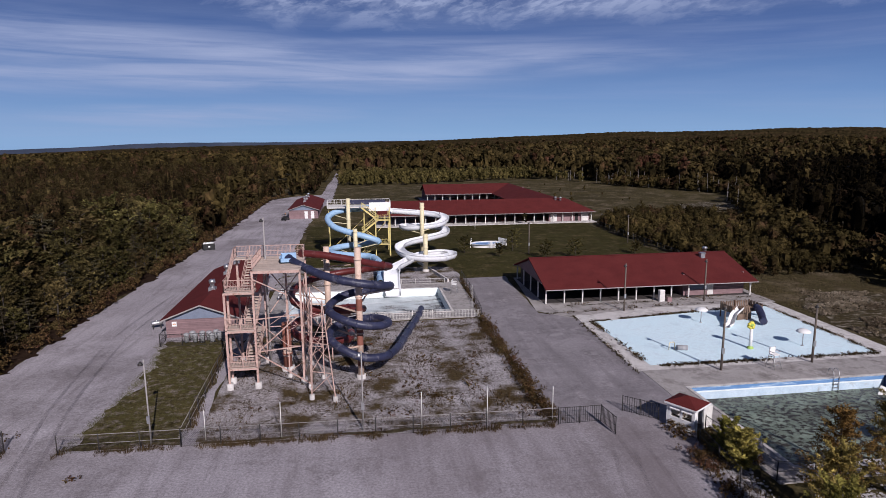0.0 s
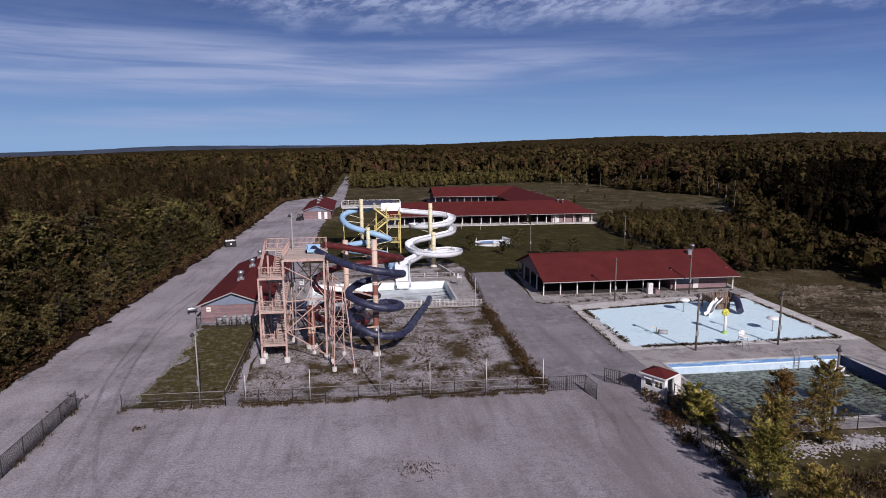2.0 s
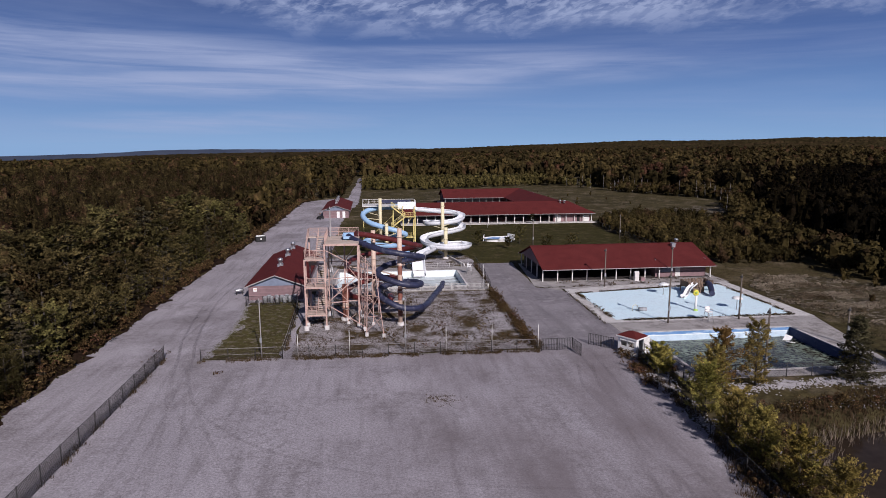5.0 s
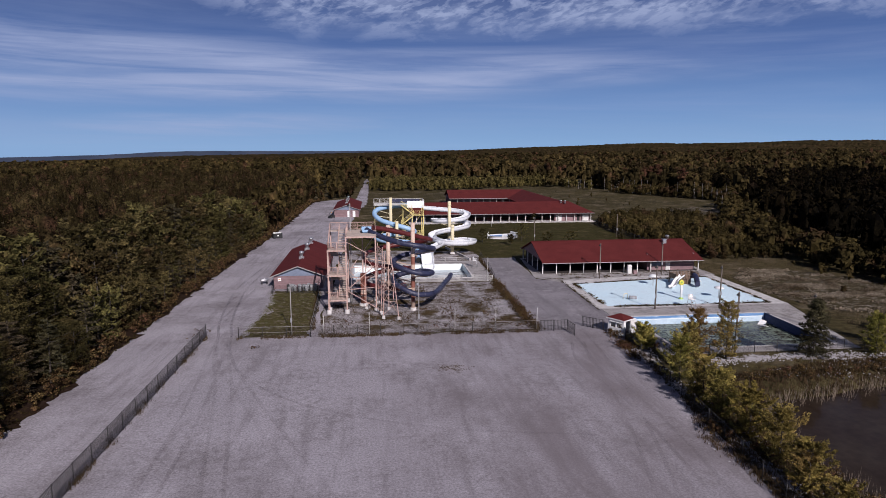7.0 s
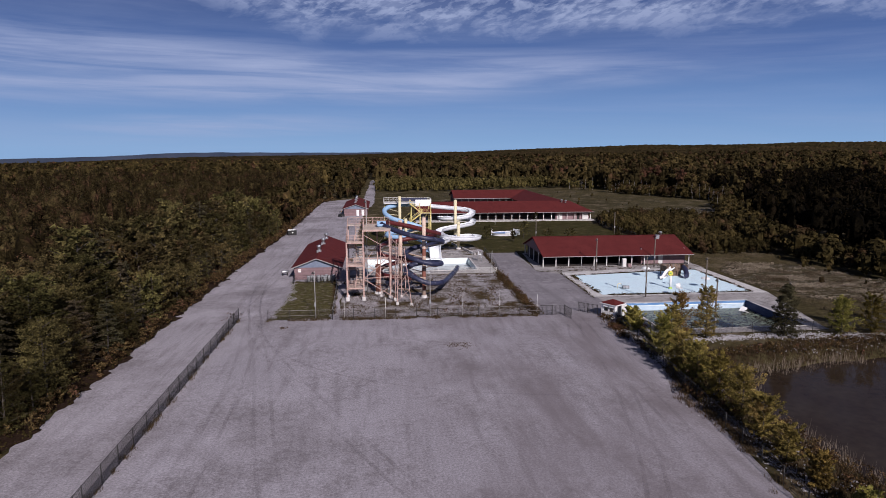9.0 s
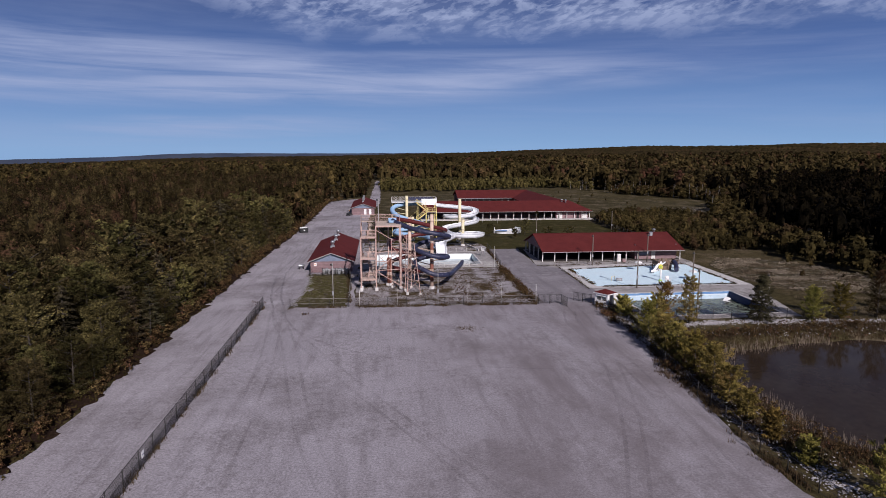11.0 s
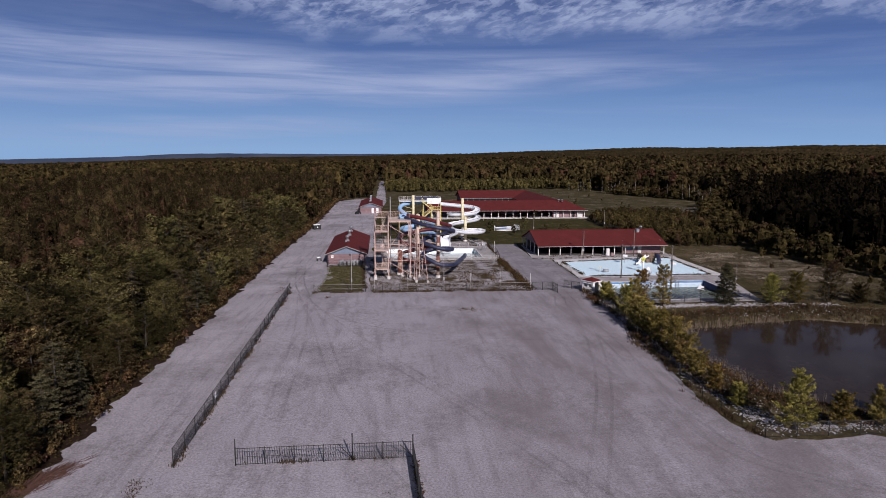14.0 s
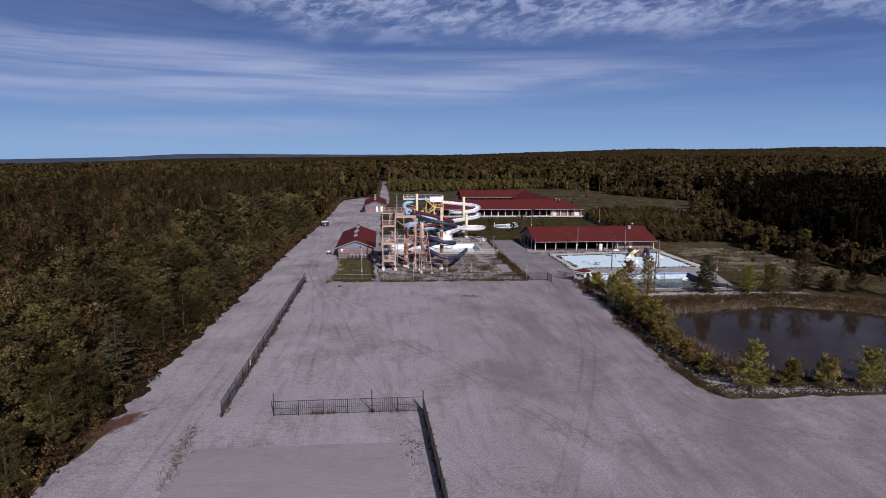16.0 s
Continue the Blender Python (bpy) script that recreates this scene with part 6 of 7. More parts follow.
part("platform", Shape().box(-5.6, 7.4, 128.6, 133.4, YZ - 0.2, YZ), OLDWHITE, ytower, "white launch platform")
railing(ytower, [(-5.6, 128.6, YZ), (-5.6, 133.4, YZ), (7.4, 133.4, YZ), (7.4, 128.6, YZ)], 1.15, 0.3, OLDWHITE)
part("tarpaulin", Shape().box(-1.0, 6.6, 133.3, 133.36, YZ + 0.1, YZ + 1.0), NAVY, ytower, "dark blue sheet tied to the back rail")
part("side_panel", Shape().box(3.0, 7.4, 128.5, 128.56, YZ - 0.9, YZ + 0.9), FLUME, ytower, "white side panel")
levels = [(0.05, 2.5), (2.5, 5.0), (5.0, 7.5), (7.5, 10.0)]
for k, (a, b) in enumerate(levels):
    xa, xb = (1.4, 4.6) if k % 2 == 0 else (4.6, 1.4)
    flight(ytower, 125.8 if k % 2 == 0 else 126.9, 126.7 if k % 2 == 0 else 127.8, xa, a, xb, b, YELLOW, YELLOW, along="x")
for z in (2.5, 7.5):
    part("landing", Shape().box(4.6, 7.2, 125.6, 127.8, z - 0.1, z), YELLOW, ytower)
    railing(ytower, [(4.8, 125.6, z), (7.2, 125.6, z), (7.2, 127.8, z)], 1.1, 0.3, YELLOW)
part("landing", Shape().box(0.2, 1.4, 125.6, 127.8, 4.9, 5.0), YELLOW, ytower)
for a, b in (((1.9, 133, 0.3), (7.1, 133, 7)), ((-5.4, 133, 0.3), (1.9, 133, 7)), ((-5.4, 129.8, 0.3), (-5.4, 133, 6)), ((7.1, 127.6, 0.3), (7.1, 133, 6))):
    part("brace", Shape().bar(a, b, 0.1, 0.1), YELLOW, ytower)


# ---- fences ----
def chain_fence(name, label, runs, height, group="", post_mat=None, rail_mat=None, gauge=(0.16, 0.012), mesh=True, spacing=3.0, pickets=False, cat="fence", post_extra=0.0):
    """Posts, rails and wire mesh or pickets along runs of points."""
    post_mat = post_mat or STEELBLACK
    root = thing(name, label, cat, group)
    wires = Shape()
    picket = Shape().box(-0.016, 0.016, -0.016, 0.016, height * 0.05, height * 1.03).mesh("picket") if pickets else None
    for p, q in runs:
        p, q = Vector((*p, 0.0)), Vector((*q, 0.0))
        L = (q - p).length
        d = (q - p) / L
        n = max(1, round(L / spacing))
        for i in range(n + 1):
            a = p + d * (L * i / n)
            part("post", Shape().rod(a, a + Vector((0, 0, height + 0.08 + post_extra)), 0.045, n=8), post_mat, root)
        up = Vector((0, 0, height))
        for f, r in ((1.0, 0.024), (0.5, 0.016), (0.08, 0.016)):
            part("rail", Shape().rod(p + up * f, q + up * f, r, n=6), rail_mat or post_mat, root)
        if pickets:
            m = int(L / 0.2)
            turn = math.degrees(math.atan2(d.y, d.x))
            for i in range(1, m):
                ob = part("picket", picket, post_mat, root)
                ob.matrix_basis = pose(*(p + d * (L * i / m)), 0, 0, turn)
        elif mesh:
            st = gauge[0]
            m = int((L + height) / st)
            w = gauge[1]
            nrm = Vector((-d.y, d.x, 0)) * 0.004
            for s in (1, -1):
                for i in range(m):
                    u0, u1 = i * st - height, i * st
                    z0, z1 = 0.0, height
                    if u0 < 0:
                        z0, u0 = -u0, 0.0
                    if u1 > L:
                        z1, u1 = height - (u1 - L), L
                    if z1 - z0 < 0.02:
                        continue
                    if s < 0:
                        u0, u1 = L - u0, L - u1
                    a, b = p + d * u0 + Vector((0, 0, z0)), p + d * u1 + Vector((0, 0, z1))
                    wd = Vector((0, 0, w))
                    wires.face([a + nrm * s, b + nrm * s, b + nrm * s + wd, a + nrm * s + wd])
    if wires.v:
        part("wire_mesh", wires, WIRE, root, kind="stuff")
    return root


chain_fence("yard_fence", "black chain-link fence along the front of the slide yard", [((-23.4, 47.9), (-14.1, 47.7)), ((-14.1, 47.7), (16.9, 46.9))], 1.5, rail_mat=FASCIA)
chain_fence("lawn_fence", "black chain-link fence beside the dry lawn", [((-14.1, 47.8), (-14.6, 67.0)), ((-14.6, 67), (-15.4, 75.4))], 1.5, rail_mat=FASCIA)
chain_fence("bin_enclosure_fence", "black chain-link enclosure beside the bath house", [((-23.1, 75.6), (-23.1, 73.4)), ((-23.1, 73.4), (-15.4, 73.2))], 1.5)
chain_fence("road_fence", "long black chain-link fence along the gravel road", [((-28.2, -15.0), (-27.8, 49.0))], 1.7, gauge=(0.11, 0.036))
chain_fence("path_fence", "black chain-link fence beside the asphalt path", [((16.7, 79.0), (17.6, 90.0)), ((17.6, 90), (18.0, 103))], 1.5)
chain_fence("gate_fence", "black picket fence beside the entrance gate", [((16.9, 46.9), (20.7, 46.9)), ((20.7, 46.9), (21.0, 44.5))], 1.5, pickets=True, spacing=1.9)
chain_fence("gate_leaf", "open black picket gate leaf", [((23.4, 48.6), (25.7, 46.4))], 1.45, pickets=True, spacing=1.6, cat="gate")
chain_fence("pool_fence", "black chain-link fence between the yard and the pool", [((28.4, 43.6), (29.4, 36.0)), ((29.4, 36.0), (52, 34.6)), ((52, 34.6), (63, 34.6))], 1.5)
chain_fence("pond_fence", "black chain-link fence round the pond", [((27.0, 42), (24.4, 14.0)), ((24.4, 14.0), (22.6, -5)), ((22.6, -5), (23.7, -14.3)), ((23.7, -14.3), (45, -14.8)), ((45, -14.8), (75, -15))], 1.4)
pen_fence = chain_fence("pen_fence", "black steel picket fence at the corner of an asphalt pad", [((-23.2, -15.1), (-13.6, -15.1)), ((-13.6, -15.1), (-8.5, -15.1)), ((-8.5, -15.1), (-7.9, -34))], 1.5, pickets=True, spacing=2.3)
part("tall_post", Shape().rod((-13.6, -15.02, 0), (-13.6, -15.02, 2.4), 0.05, n=8), STEELBLACK, pen_fence)
part("tall_post", Shape().rod((-8.5, -15.02, 0), (-8.5, -15.02, 2.1), 0.05, n=8), STEELBLACK, pen_fence)
part("brace", Shape().rod((-13.6, -15.0, 0.1), (-14.8, -15.0, 1.5), 0.035, n=6), STEELBLACK, pen_fence)
part("tall_post", Shape().rod((-23.2, -15.02, 0), (-23.2, -15.02, 2.3), 0.05, n=8), STEELBLACK, pen_fence)
part("brace", Shape().rod((-8.55, -15.02, 0.15), (-9.6, -15.0, 1.2), 0.035, n=6), STEELBLACK, pen_fence)
chain_fence("meadow_fence", "far black chain-link fence along the meadow", [((63.4, 104), (63.6, 131)), ((63.6, 131), (64.4, 158)), ((64.4, 158), (70, 165))], 1.7)
chain_fence("deck_rail", "low white pipe rail at the back of the basin deck", [((5.0, 100.2), (14.6, 99.8))], 0.9, post_mat=OLDWHITE, mesh=False, spacing=2.4)
kerb_wall = thing("kerb_wall", "low pale concrete kerb wall beside the flume", "wall", kind="structure")
part("kerb", Shape().bar((11.9, 117.7, 0.26), (15.4, 100.8, 0.26), 0.3, 0.52), PALECONCRETE, kerb_wall)
chain_fence("basin_fence", "low white picket fence in front of the slide basin", [((-9.0, 80.0), (12.9, 80.2)), ((12.9, 80.2), (16.4, 79.2))], 1.1, post_mat=OLDWHITE, pickets=True, spacing=2.6)


# ---- lamp posts ----
def lamp_post(x, y, h, lamp_mat, label, wood=True, group="lamp posts", r=0.07, double=False):
    root = thing("lamp_post", label, "lamp post", group, at=pose(x, y, 0))
    part("pole", Shape().rod((0, 0, -0.1), (0, 0, h), 0.13 if wood else r, 0.09 if wood else r * 0.8, n=10), POLEWOOD if wood else FASCIA, root)
    heads = (-0.32, 0.32) if double else (-0.2,)
    part("arm", Shape().bar((heads[0], -0.1, h - 0.28), (max(0.06, heads[-1]), -0.1, h - 0.28), 0.06, 0.06), GALV, root)
    for dx in heads:
        head = Shape().lathe([(0.0, 0.2), (0.09, 0.2), (0.12, 0.1), (0.22, -0.02), (0.2, -0.1), (0, -0.1)][::-1], 12, (dx, -0.16, h - 0.32))
        part("lamp", head, lamp_mat, root)
    part("junction_box", Shape().box(-0.12, 0.12, -0.22, -0.1, 1.9, 2.5), GALV, root)
    return root


for x, yy, h in ((37.6, 56.2, 7.0), (48.5, 56.8, 6.6), (37.1, 79.1, 6.8), (50.8, 82.0, 6.4), (35.5, 122.4, 6.8), (61.3, 131.8, 6.5), (37.9, 34.9, 7.8), (55.3, 44.6, 4.8)):
    lamp_post(x, yy, h, STEELBLACK, "dark wooden lamp post with small floodlights", double=False)
lamp_post(-16.6, 48.5, 7.2, STEELBLACK, "slim steel lamp post with small grey lamp heads", False)
lamp_post(0.4, 48.4, 7.0, GALV, "slim steel lamp post with small grey lamp heads", False)
lamp_post(-9.2, 64.8, 16.2, STEELBLACK, "tall pale mast with a dark lamp beside the launch deck", False, r=0.1)


# ---- pond banks ----
bank = np.random.default_rng(91)


def young_tree(seed, height, spread, mat, label, x, y):
    made = bough_tree(seed, height, spread * 1.25, 38 if height > 3 else 24, 5, 42, 0.08, 0.05, 0.75, 0.45, 0.6, 0.0, 0.5)
    root = tree_thing("young_tree", label, made, BARK, mat, "young trees round the pond")
    root.matrix_basis = pose(x, y, terrain(x, y), 0, 0, seed * 37 % 360)
    return root


POND_TREES = [(28.4, 40.6, 2.6, 1.1, 0), (28.0, 38.0, 3.1, 1.2, 0), (32.4, 34.2, 6.2, 1.8, 1), (36.0, 33.6, 7.0, 1.7, 0), (29.8, 31.2, 5.2, 1.5, 0), (27.2, 27.6, 5.0, 1.7, 0), (27.0, 22.4, 4.6, 1.8, 0), (26.6, 18.4, 4.6, 1.6, 0),
              (26.8, 14.2, 4.4, 1.6, 1), (26.6, 9.8, 4.6, 1.6, 0), (26.0, 5.6, 3.8, 1.4, 0), (25.4, 1.4, 3.0, 1.2, 0), (25.2, -2.6, 2.6, 1.1, 1), (25.4, -7.0, 2.2, 0.9, 0),
              (27.6, -12.8, 5.6, 1.5, 0), (32.4, -12.6, 3.4, 1.0, 1), (36.6, -12.8, 3.6, 1.2, 0), (41.4, -13.0, 4.4, 1.5, 0), (47.0, -13.0, 4.0, 1.3, 1),
              (55.4, 33.6, 5.0, 1.6, 0), (59.6, 33.4, 5.4, 1.5, 1), (66.0, 33.8, 7.2, 2.3, 2), (74.6, 30.8, 5.6, 1.7, 2), (70.6, 32.4, 3.2, 1.5, 2), (80.0, 26.0, 6.0, 2.0, 2), (83, 18, 5.5, 2.0, 2)]
for i, (x, yy, h, w, tone) in enumerate(POND_TREES):
    young_tree(200 + i, h, w, (YOUNGLEAF, RUSTLEAF, LEAVES)[tone], ("young yellow-green tree on the pond bank", "young rust-tinged tree on the pond bank", "young dark green tree on the pond bank")[tone], x, yy)
spruce = tree_thing("spruce_tree", "dark young spruce at the corner of the pool fence", bough_tree(61, 7.4, 2.3, 60, 6, 30, 0.10, 0.04, 0.15, 0.8, 0.6, 0.1, 0.25, 0.25), BARK, NEEDLES, "")
spruce.matrix_basis = pose(47.0, 33.4, terrain(47.0, 33.4))


def near_pond(e0, e1, n, keep=lambda x, y: True):
    out = []
    while len(out) < n:
        x, yy = bank.uniform(22.6, 82), bank.uniform(-14, 36)
        e = pond_e(x, yy)
        if e0 < e < e1 and keep(x, yy):
            out.append((x, yy))
    return out


def pebble(rng_):
    """A rough stone: a knocked-about box of twelve faces."""
    s = Shape()
    c = [(-1, -1, -0.6), (1, -1, -0.6), (1, 1, -0.6), (-1, 1, -0.6), (-0.7, -0.7, 0.7), (0.7, -0.7, 0.7), (0.7, 0.7, 0.7), (-0.7, 0.7, 0.7)]
    return [tuple(v * rng_.uniform(0.6, 1.2) for v in p) for p in c]


stones = Shape()
spots_ = near_pond(1.08, 1.36, 1400, lambda x, y: (x < 30 or y > 27 or y < -9) and bank.uniform() < 0.3 + 0.6 * max(0.0, noise.noise(Vector((x * 0.25, y * 0.25, 4.0)))))
heaps = [(27.2, 38.4, 0.7, 1.0, 420), (26.9, 35.4, 0.6, 1.2, 420), (26.4, 31.0, 0.5, 1.6, 380), (26.2, 25.4, 0.45, 2.0, 300), (25.6, 18.0, 0.45, 2.6, 300), (25.2, 9.0, 0.45, 3.0, 300), (24.6, 0.0, 0.5, 3.0, 300), (25.6, -9.5, 0.8, 1.8, 320), (34.0, 33.0, 1.6, 0.7, 380), (39.6, 33.4, 1.5, 0.55, 520), (44.6, 33.6, 1.2, 0.6, 300), (49.6, 33.2, 2.0, 0.7, 500), (56.6, 32.4, 1.8, 0.8, 320), (63, 32.0, 2.0, 0.7, 220), (32.0, -12.6, 3.0, 0.5, 360), (42.0, -13.0, 4.0, 0.5, 360)]
for hx, hy, hw, hd, n in heaps:
    spots_ += [(bank.normal(hx, hw), bank.normal(hy, hd)) for _ in range(n)]
for x, yy in spots_:
    r = bank.uniform(0.04, 0.13)
    z = terrain(x, yy)
    a = bank.uniform(0, 6.28)
    ca, sa = math.cos(a) * r, math.sin(a) * r
    k = len(stones.v)
    for px, py, pz in pebble(bank):
        stones.v.append((x + px * ca - py * sa, yy + px * sa + py * ca, z + pz * r * 0.8))
    for q in ((4, 5, 6, 7), (0, 1, 5, 4), (1, 2, 6, 5), (2, 3, 7, 6), (3, 0, 4, 7)):
        stones.f.append(tuple(k + i for i in q))
        stones.s.append(False)
tagged(part("riprap", stones, STONE), "pale broken stones on the pond bank", "stones", kind="stuff")


def blades(pts, hmin, hmax, width, per, spread, rng_):
    """Upright stalks in small tufts, three corners to each."""
    v = []
    for x, yy, z in pts:
        for _ in range(per):
            a = rng_.uniform(0, 6.28)
            bx, by = x + rng_.normal(scale=spread), yy + rng_.normal(scale=spread)
            h = rng_.uniform(hmin, hmax)
            dx, dy = math.cos(a) * width, math.sin(a) * width
            tx, ty = rng_.normal(scale=0.16) * h, rng_.normal(scale=0.16) * h
            v += [(bx - dx, by - dy, z - 0.05), (bx + dx, by + dy, z - 0.05), (bx + tx, by + ty, z + h)]
    return cloud_mesh("blades", np.array(v))


reed_pts = [(x, yy, terrain(x, yy)) for x, yy in near_pond(0.93, 1.04, 560, lambda x, y: (y > 16 and x < 52) or (x < 36 and bank.uniform() < 0.5) or bank.uniform() < 0.12)]
tagged(part("reeds", blades(reed_pts, 0.5, 1.5, 0.024, 4, 0.35, bank), REED), "pale dry reeds standing along the shore", "reeds", kind="stuff")
sedge_pts = [(x, yy, terrain(x, yy)) for x, yy in near_pond(1.02, 1.34, 8200)]
tagged(part("bank_grass", blades(sedge_pts, 0.12, 0.5, 0.04, 7, 0.22, bank), WEED), "brown grass and sedge on the pond bank", "grass", kind="stuff")
shrub_pts = np.array([(x, yy, terrain(x, yy)) for x, yy in near_pond(1.04, 1.30, 220, lambda x, y: x < 32 or y > 26)])
wood("bank_shrubs", shrub_pts, 0.5, 1.6, 130, 93, "low brown-green shrubs on the pond bank", CLUMP, 0.0, 0.5, 0.06, 0.0, False)


LAWNBLADE = material("lawn_blades", (0.05, 0.052, 0.018), (0.11, 0.10, 0.04), 0.4, 0.95, 0.0, 20.0, coords="World", spec=0.05)
DRYWEED = material("brown_weeds", (0.05, 0.034, 0.018), (0.095, 0.065, 0.035), 1.5, 0.95, 0.0, 20.0, spec=0.05)
DARKWEED = material("dark_weeds", (0.03, 0.023, 0.012), (0.06, 0.045, 0.022), 1.5, 0.95, 0.0, 20.0, spec=0.05)


# ---- weeds ----
def weed_line(pts, width, density, hmin, hmax, rng_):
    out = []
    for (ax, ay), (bx, by) in zip(pts[:-1], pts[1:]):
        L = math.hypot(bx - ax, by - ay)
        for _ in range(int(L * density)):
            f = rng_.uniform()
            x, yy = ax + (bx - ax) * f, ay + (by - ay) * f
            if noise.noise(Vector((x * 0.4, yy * 0.4, 2.0))) < -0.12:
                continue
            out.append((x + rng_.normal(scale=width), yy + rng_.normal(scale=width), 0.03))
    return out


weeds = np.random.default_rng(17)
pts = weed_line([(-23.4, 47.8), (16.9, 46.8)], 0.22, 9, 0.2, 0.6, weeds) + weed_line([(17.0, 47), (16.4, 60), (16.2, 79)], 0.45, 16, 0.3, 0.8, weeds) + weed_line([(-14.1, 48), (-15.4, 75)], 0.15, 6, 0.2, 0.5, weeds)
pts += weed_line([(-28.2, -15.0), (-27.8, 49.0)], 0.12, 3, 0.1, 0.4, weeds) + weed_line([(16.8, 79), (18, 103)], 0.2, 6, 0.2, 0.6, weeds) + weed_line([(-23.2, -15.0), (-8.5, -15.0), (-7.9, -33)], 0.1, 2, 0.1, 0.3, weeds)
pts += weed_line([(27.5, 42.5), (24.6, 14), (22.6, -5), (23.6, -14)], 0.4, 12, 0.2, 0.7, weeds)
tagged(part("fence_weeds", blades(pts, 0.1, 0.5, 0.025, 14, 0.16, weeds), DRYWEED), "brown dead weeds along the fences", "weeds", kind="stuff")
pts = []
for _ in range(5200):
    x, yy = weeds.uniform(-13, 16), weeds.uniform(48, 79)
    if noise.noise(Vector((x * 0.22, yy * 0.22, 8.0))) > 0.02 or (yy < 56 and x > 4 and weeds.uniform() < 0.4):
        pts.append((x, yy, 0.02))
tagged(part("yard_weeds", blades(pts, 0.05, 0.22, 0.03, 8, 0.2, weeds), DRYWEED), "brown weeds over the slide yard", "weeds", kind="stuff")
pts = weed_line([(31, 58.4), (57.9, 58.4), (57.9, 78.6), (30.8, 75), (31.0, 58.4)], 0.2, 22, 0.1, 0.4, weeds) + weed_line([(28.9, 57), (29.2, 78)], 0.12, 5, 0.1, 0.3, weeds)
pts += weed_line([(28, 82.6), (59, 83.4)], 0.2, 7, 0.1, 0.4, weeds) + weed_line([(26, 79.5), (60, 81.5)], 0.15, 5, 0.1, 0.3, weeds)
tagged(part("joint_weeds", blades(pts, 0.05, 0.24, 0.05, 8, 0.12, weeds), DARKWEED), "dark weeds growing in the pool joints", "weeds", kind="stuff")
pts = [(x, yy, 0.0) for x, yy in ((weeds.normal(3.0, 1.1), weeds.normal(33.6, 0.7)) for _ in range(50))] + [(weeds.normal(-30.2 + k * 0.006, 0.35), -16.6 - k * 0.098, 0.0) for k in range(120)]
pts += [(weeds.normal(-9.9, 0.5), weeds.uniform(-26, -20), 0.0) for _ in range(30)]
tagged(part("yard_tufts", blades(pts, 0.04, 0.16, 0.06, 7, 0.15, weeds), DRYWEED), "small weed tufts in the open gravel", "weeds", kind="stuff")
pts = []
for _ in range(9000):
    x, yy = weeds.uniform(61.5, 100), weeds.uniform(30, 100)
    if inside(x, yy, OPEN_LAND) and pond_e(x, yy) > 1.25:
        pts.append((x, yy, terrain(x, yy)))
tagged(part("meadow_grass", blades(pts, 0.06, 0.28, 0.06, 5, 0.3, weeds), STRAW), "tufts of pale dry meadow grass", "grass", kind="stuff")


# ---- wheel tracks ----
def wheel_track(runs, width=0.36):
    for pts in runs:
        run = spline([(x, yy, 0.006) for x, yy in pts], 1.2)
        s = Shape()
        for a, b in zip(run[:-1], run[1:]):
            d = (b - a).normalized()
            n = Vector((-d.y, d.x, 0)) * width / 2
            s.face([a - n, b - n, b + n, a + n])
        structure("wheel_track", s, TRACK, "faint wheel track worn into the gravel", "track")


def pair(pts, gauge=1.7):
    out = []
    for k in (-0.5, 0.5):
        out.append([(x + k * gauge, yy) for x, yy in pts])
    return out


ROADWAY = [(-27.6, 100), (-29.0, 80), (-28.2, 67), (-26.9, 56), (-25.4, 48.8)]
wheel_track(pair(ROADWAY + [(-23.4, 40), (-19.4, 30), (-11, 12), (-2, -6), (6, -24), (14, -50)]))
wheel_track(pair(ROADWAY + [(-24.0, 41), (-20.8, 28), (-16.6, 6), (-12, -10), (-4, -30)]))
wheel_track(pair(ROADWAY + [(-24.6, 40), (-23.0, 26), (-22.2, 10), (-21.6, -10), (-20, -13)]))
wheel_track([[(-24.6, 46), (-20, 34), (-12, 25), (0, 19), (14, 16)]])
wheel_track(pair([(-31, -60), (-31.2, -20), (-30.6, 10), (-29.8, 40), (-28.6, 60), (-27, 90), (-27, 130), (-24, 180), (-16, 240), (-11.6, 320)]))
wheel_track(pair([(22, 46), (21.4, 38), (19.8, 26), (17, 12), (13, -2), (6, -20), (-4, -44)]))
wheel_track(pair([(20.6, 42), (19.0, 34), (20.2, 22), (19.6, 4), (18.6, -10), (22, -20), (36, -26), (70, -28)]))
# asphalt pad inside the picket fence
patch("asphalt_pad", [(-29.1, -21.5), (-10.8, -21.7), (-10.4, -31), (-10.0, -44), (-30, -44)], 0.012, PADCONCRETE, "worn asphalt pad inside the picket fence", "pavement", rough=0.2)


# reddish brush heap at the road's edge
heap = Shape()
hr = np.random.default_rng(8)
for _ in range(420):
    x, yy = hr.normal(0, 1.7), hr.normal(0, 0.6)
    z = max(0.02, 0.55 * math.exp(-(x * x) / 5 - yy * yy) * hr.uniform(0.2, 1.1))
    a, L = hr.uniform(-0.7, 0.7), hr.uniform(0.5, 1.6)
    heap.bar((x, yy, z), (x + L * math.cos(a), yy + L * math.sin(a), max(0.02, z + hr.uniform(-0.2, 0.3))), 0.03, 0.03)
TWIG = material("red_brown_twigs", (0.075, 0.035, 0.025), (0.14, 0.07, 0.05), 1.5, 0.95, 0.0, 20.0)
heap_ob = tagged(part("brush_heap", heap, TWIG), "heap of cut red-brown branches by the road", "branches", kind="stuff")
heap_ob.matrix_basis = pose(-37.9, -16.4, 0.0, 0, 0, 62) @ Matrix.Diagonal((0.8, 0.75, 0.8, 1))

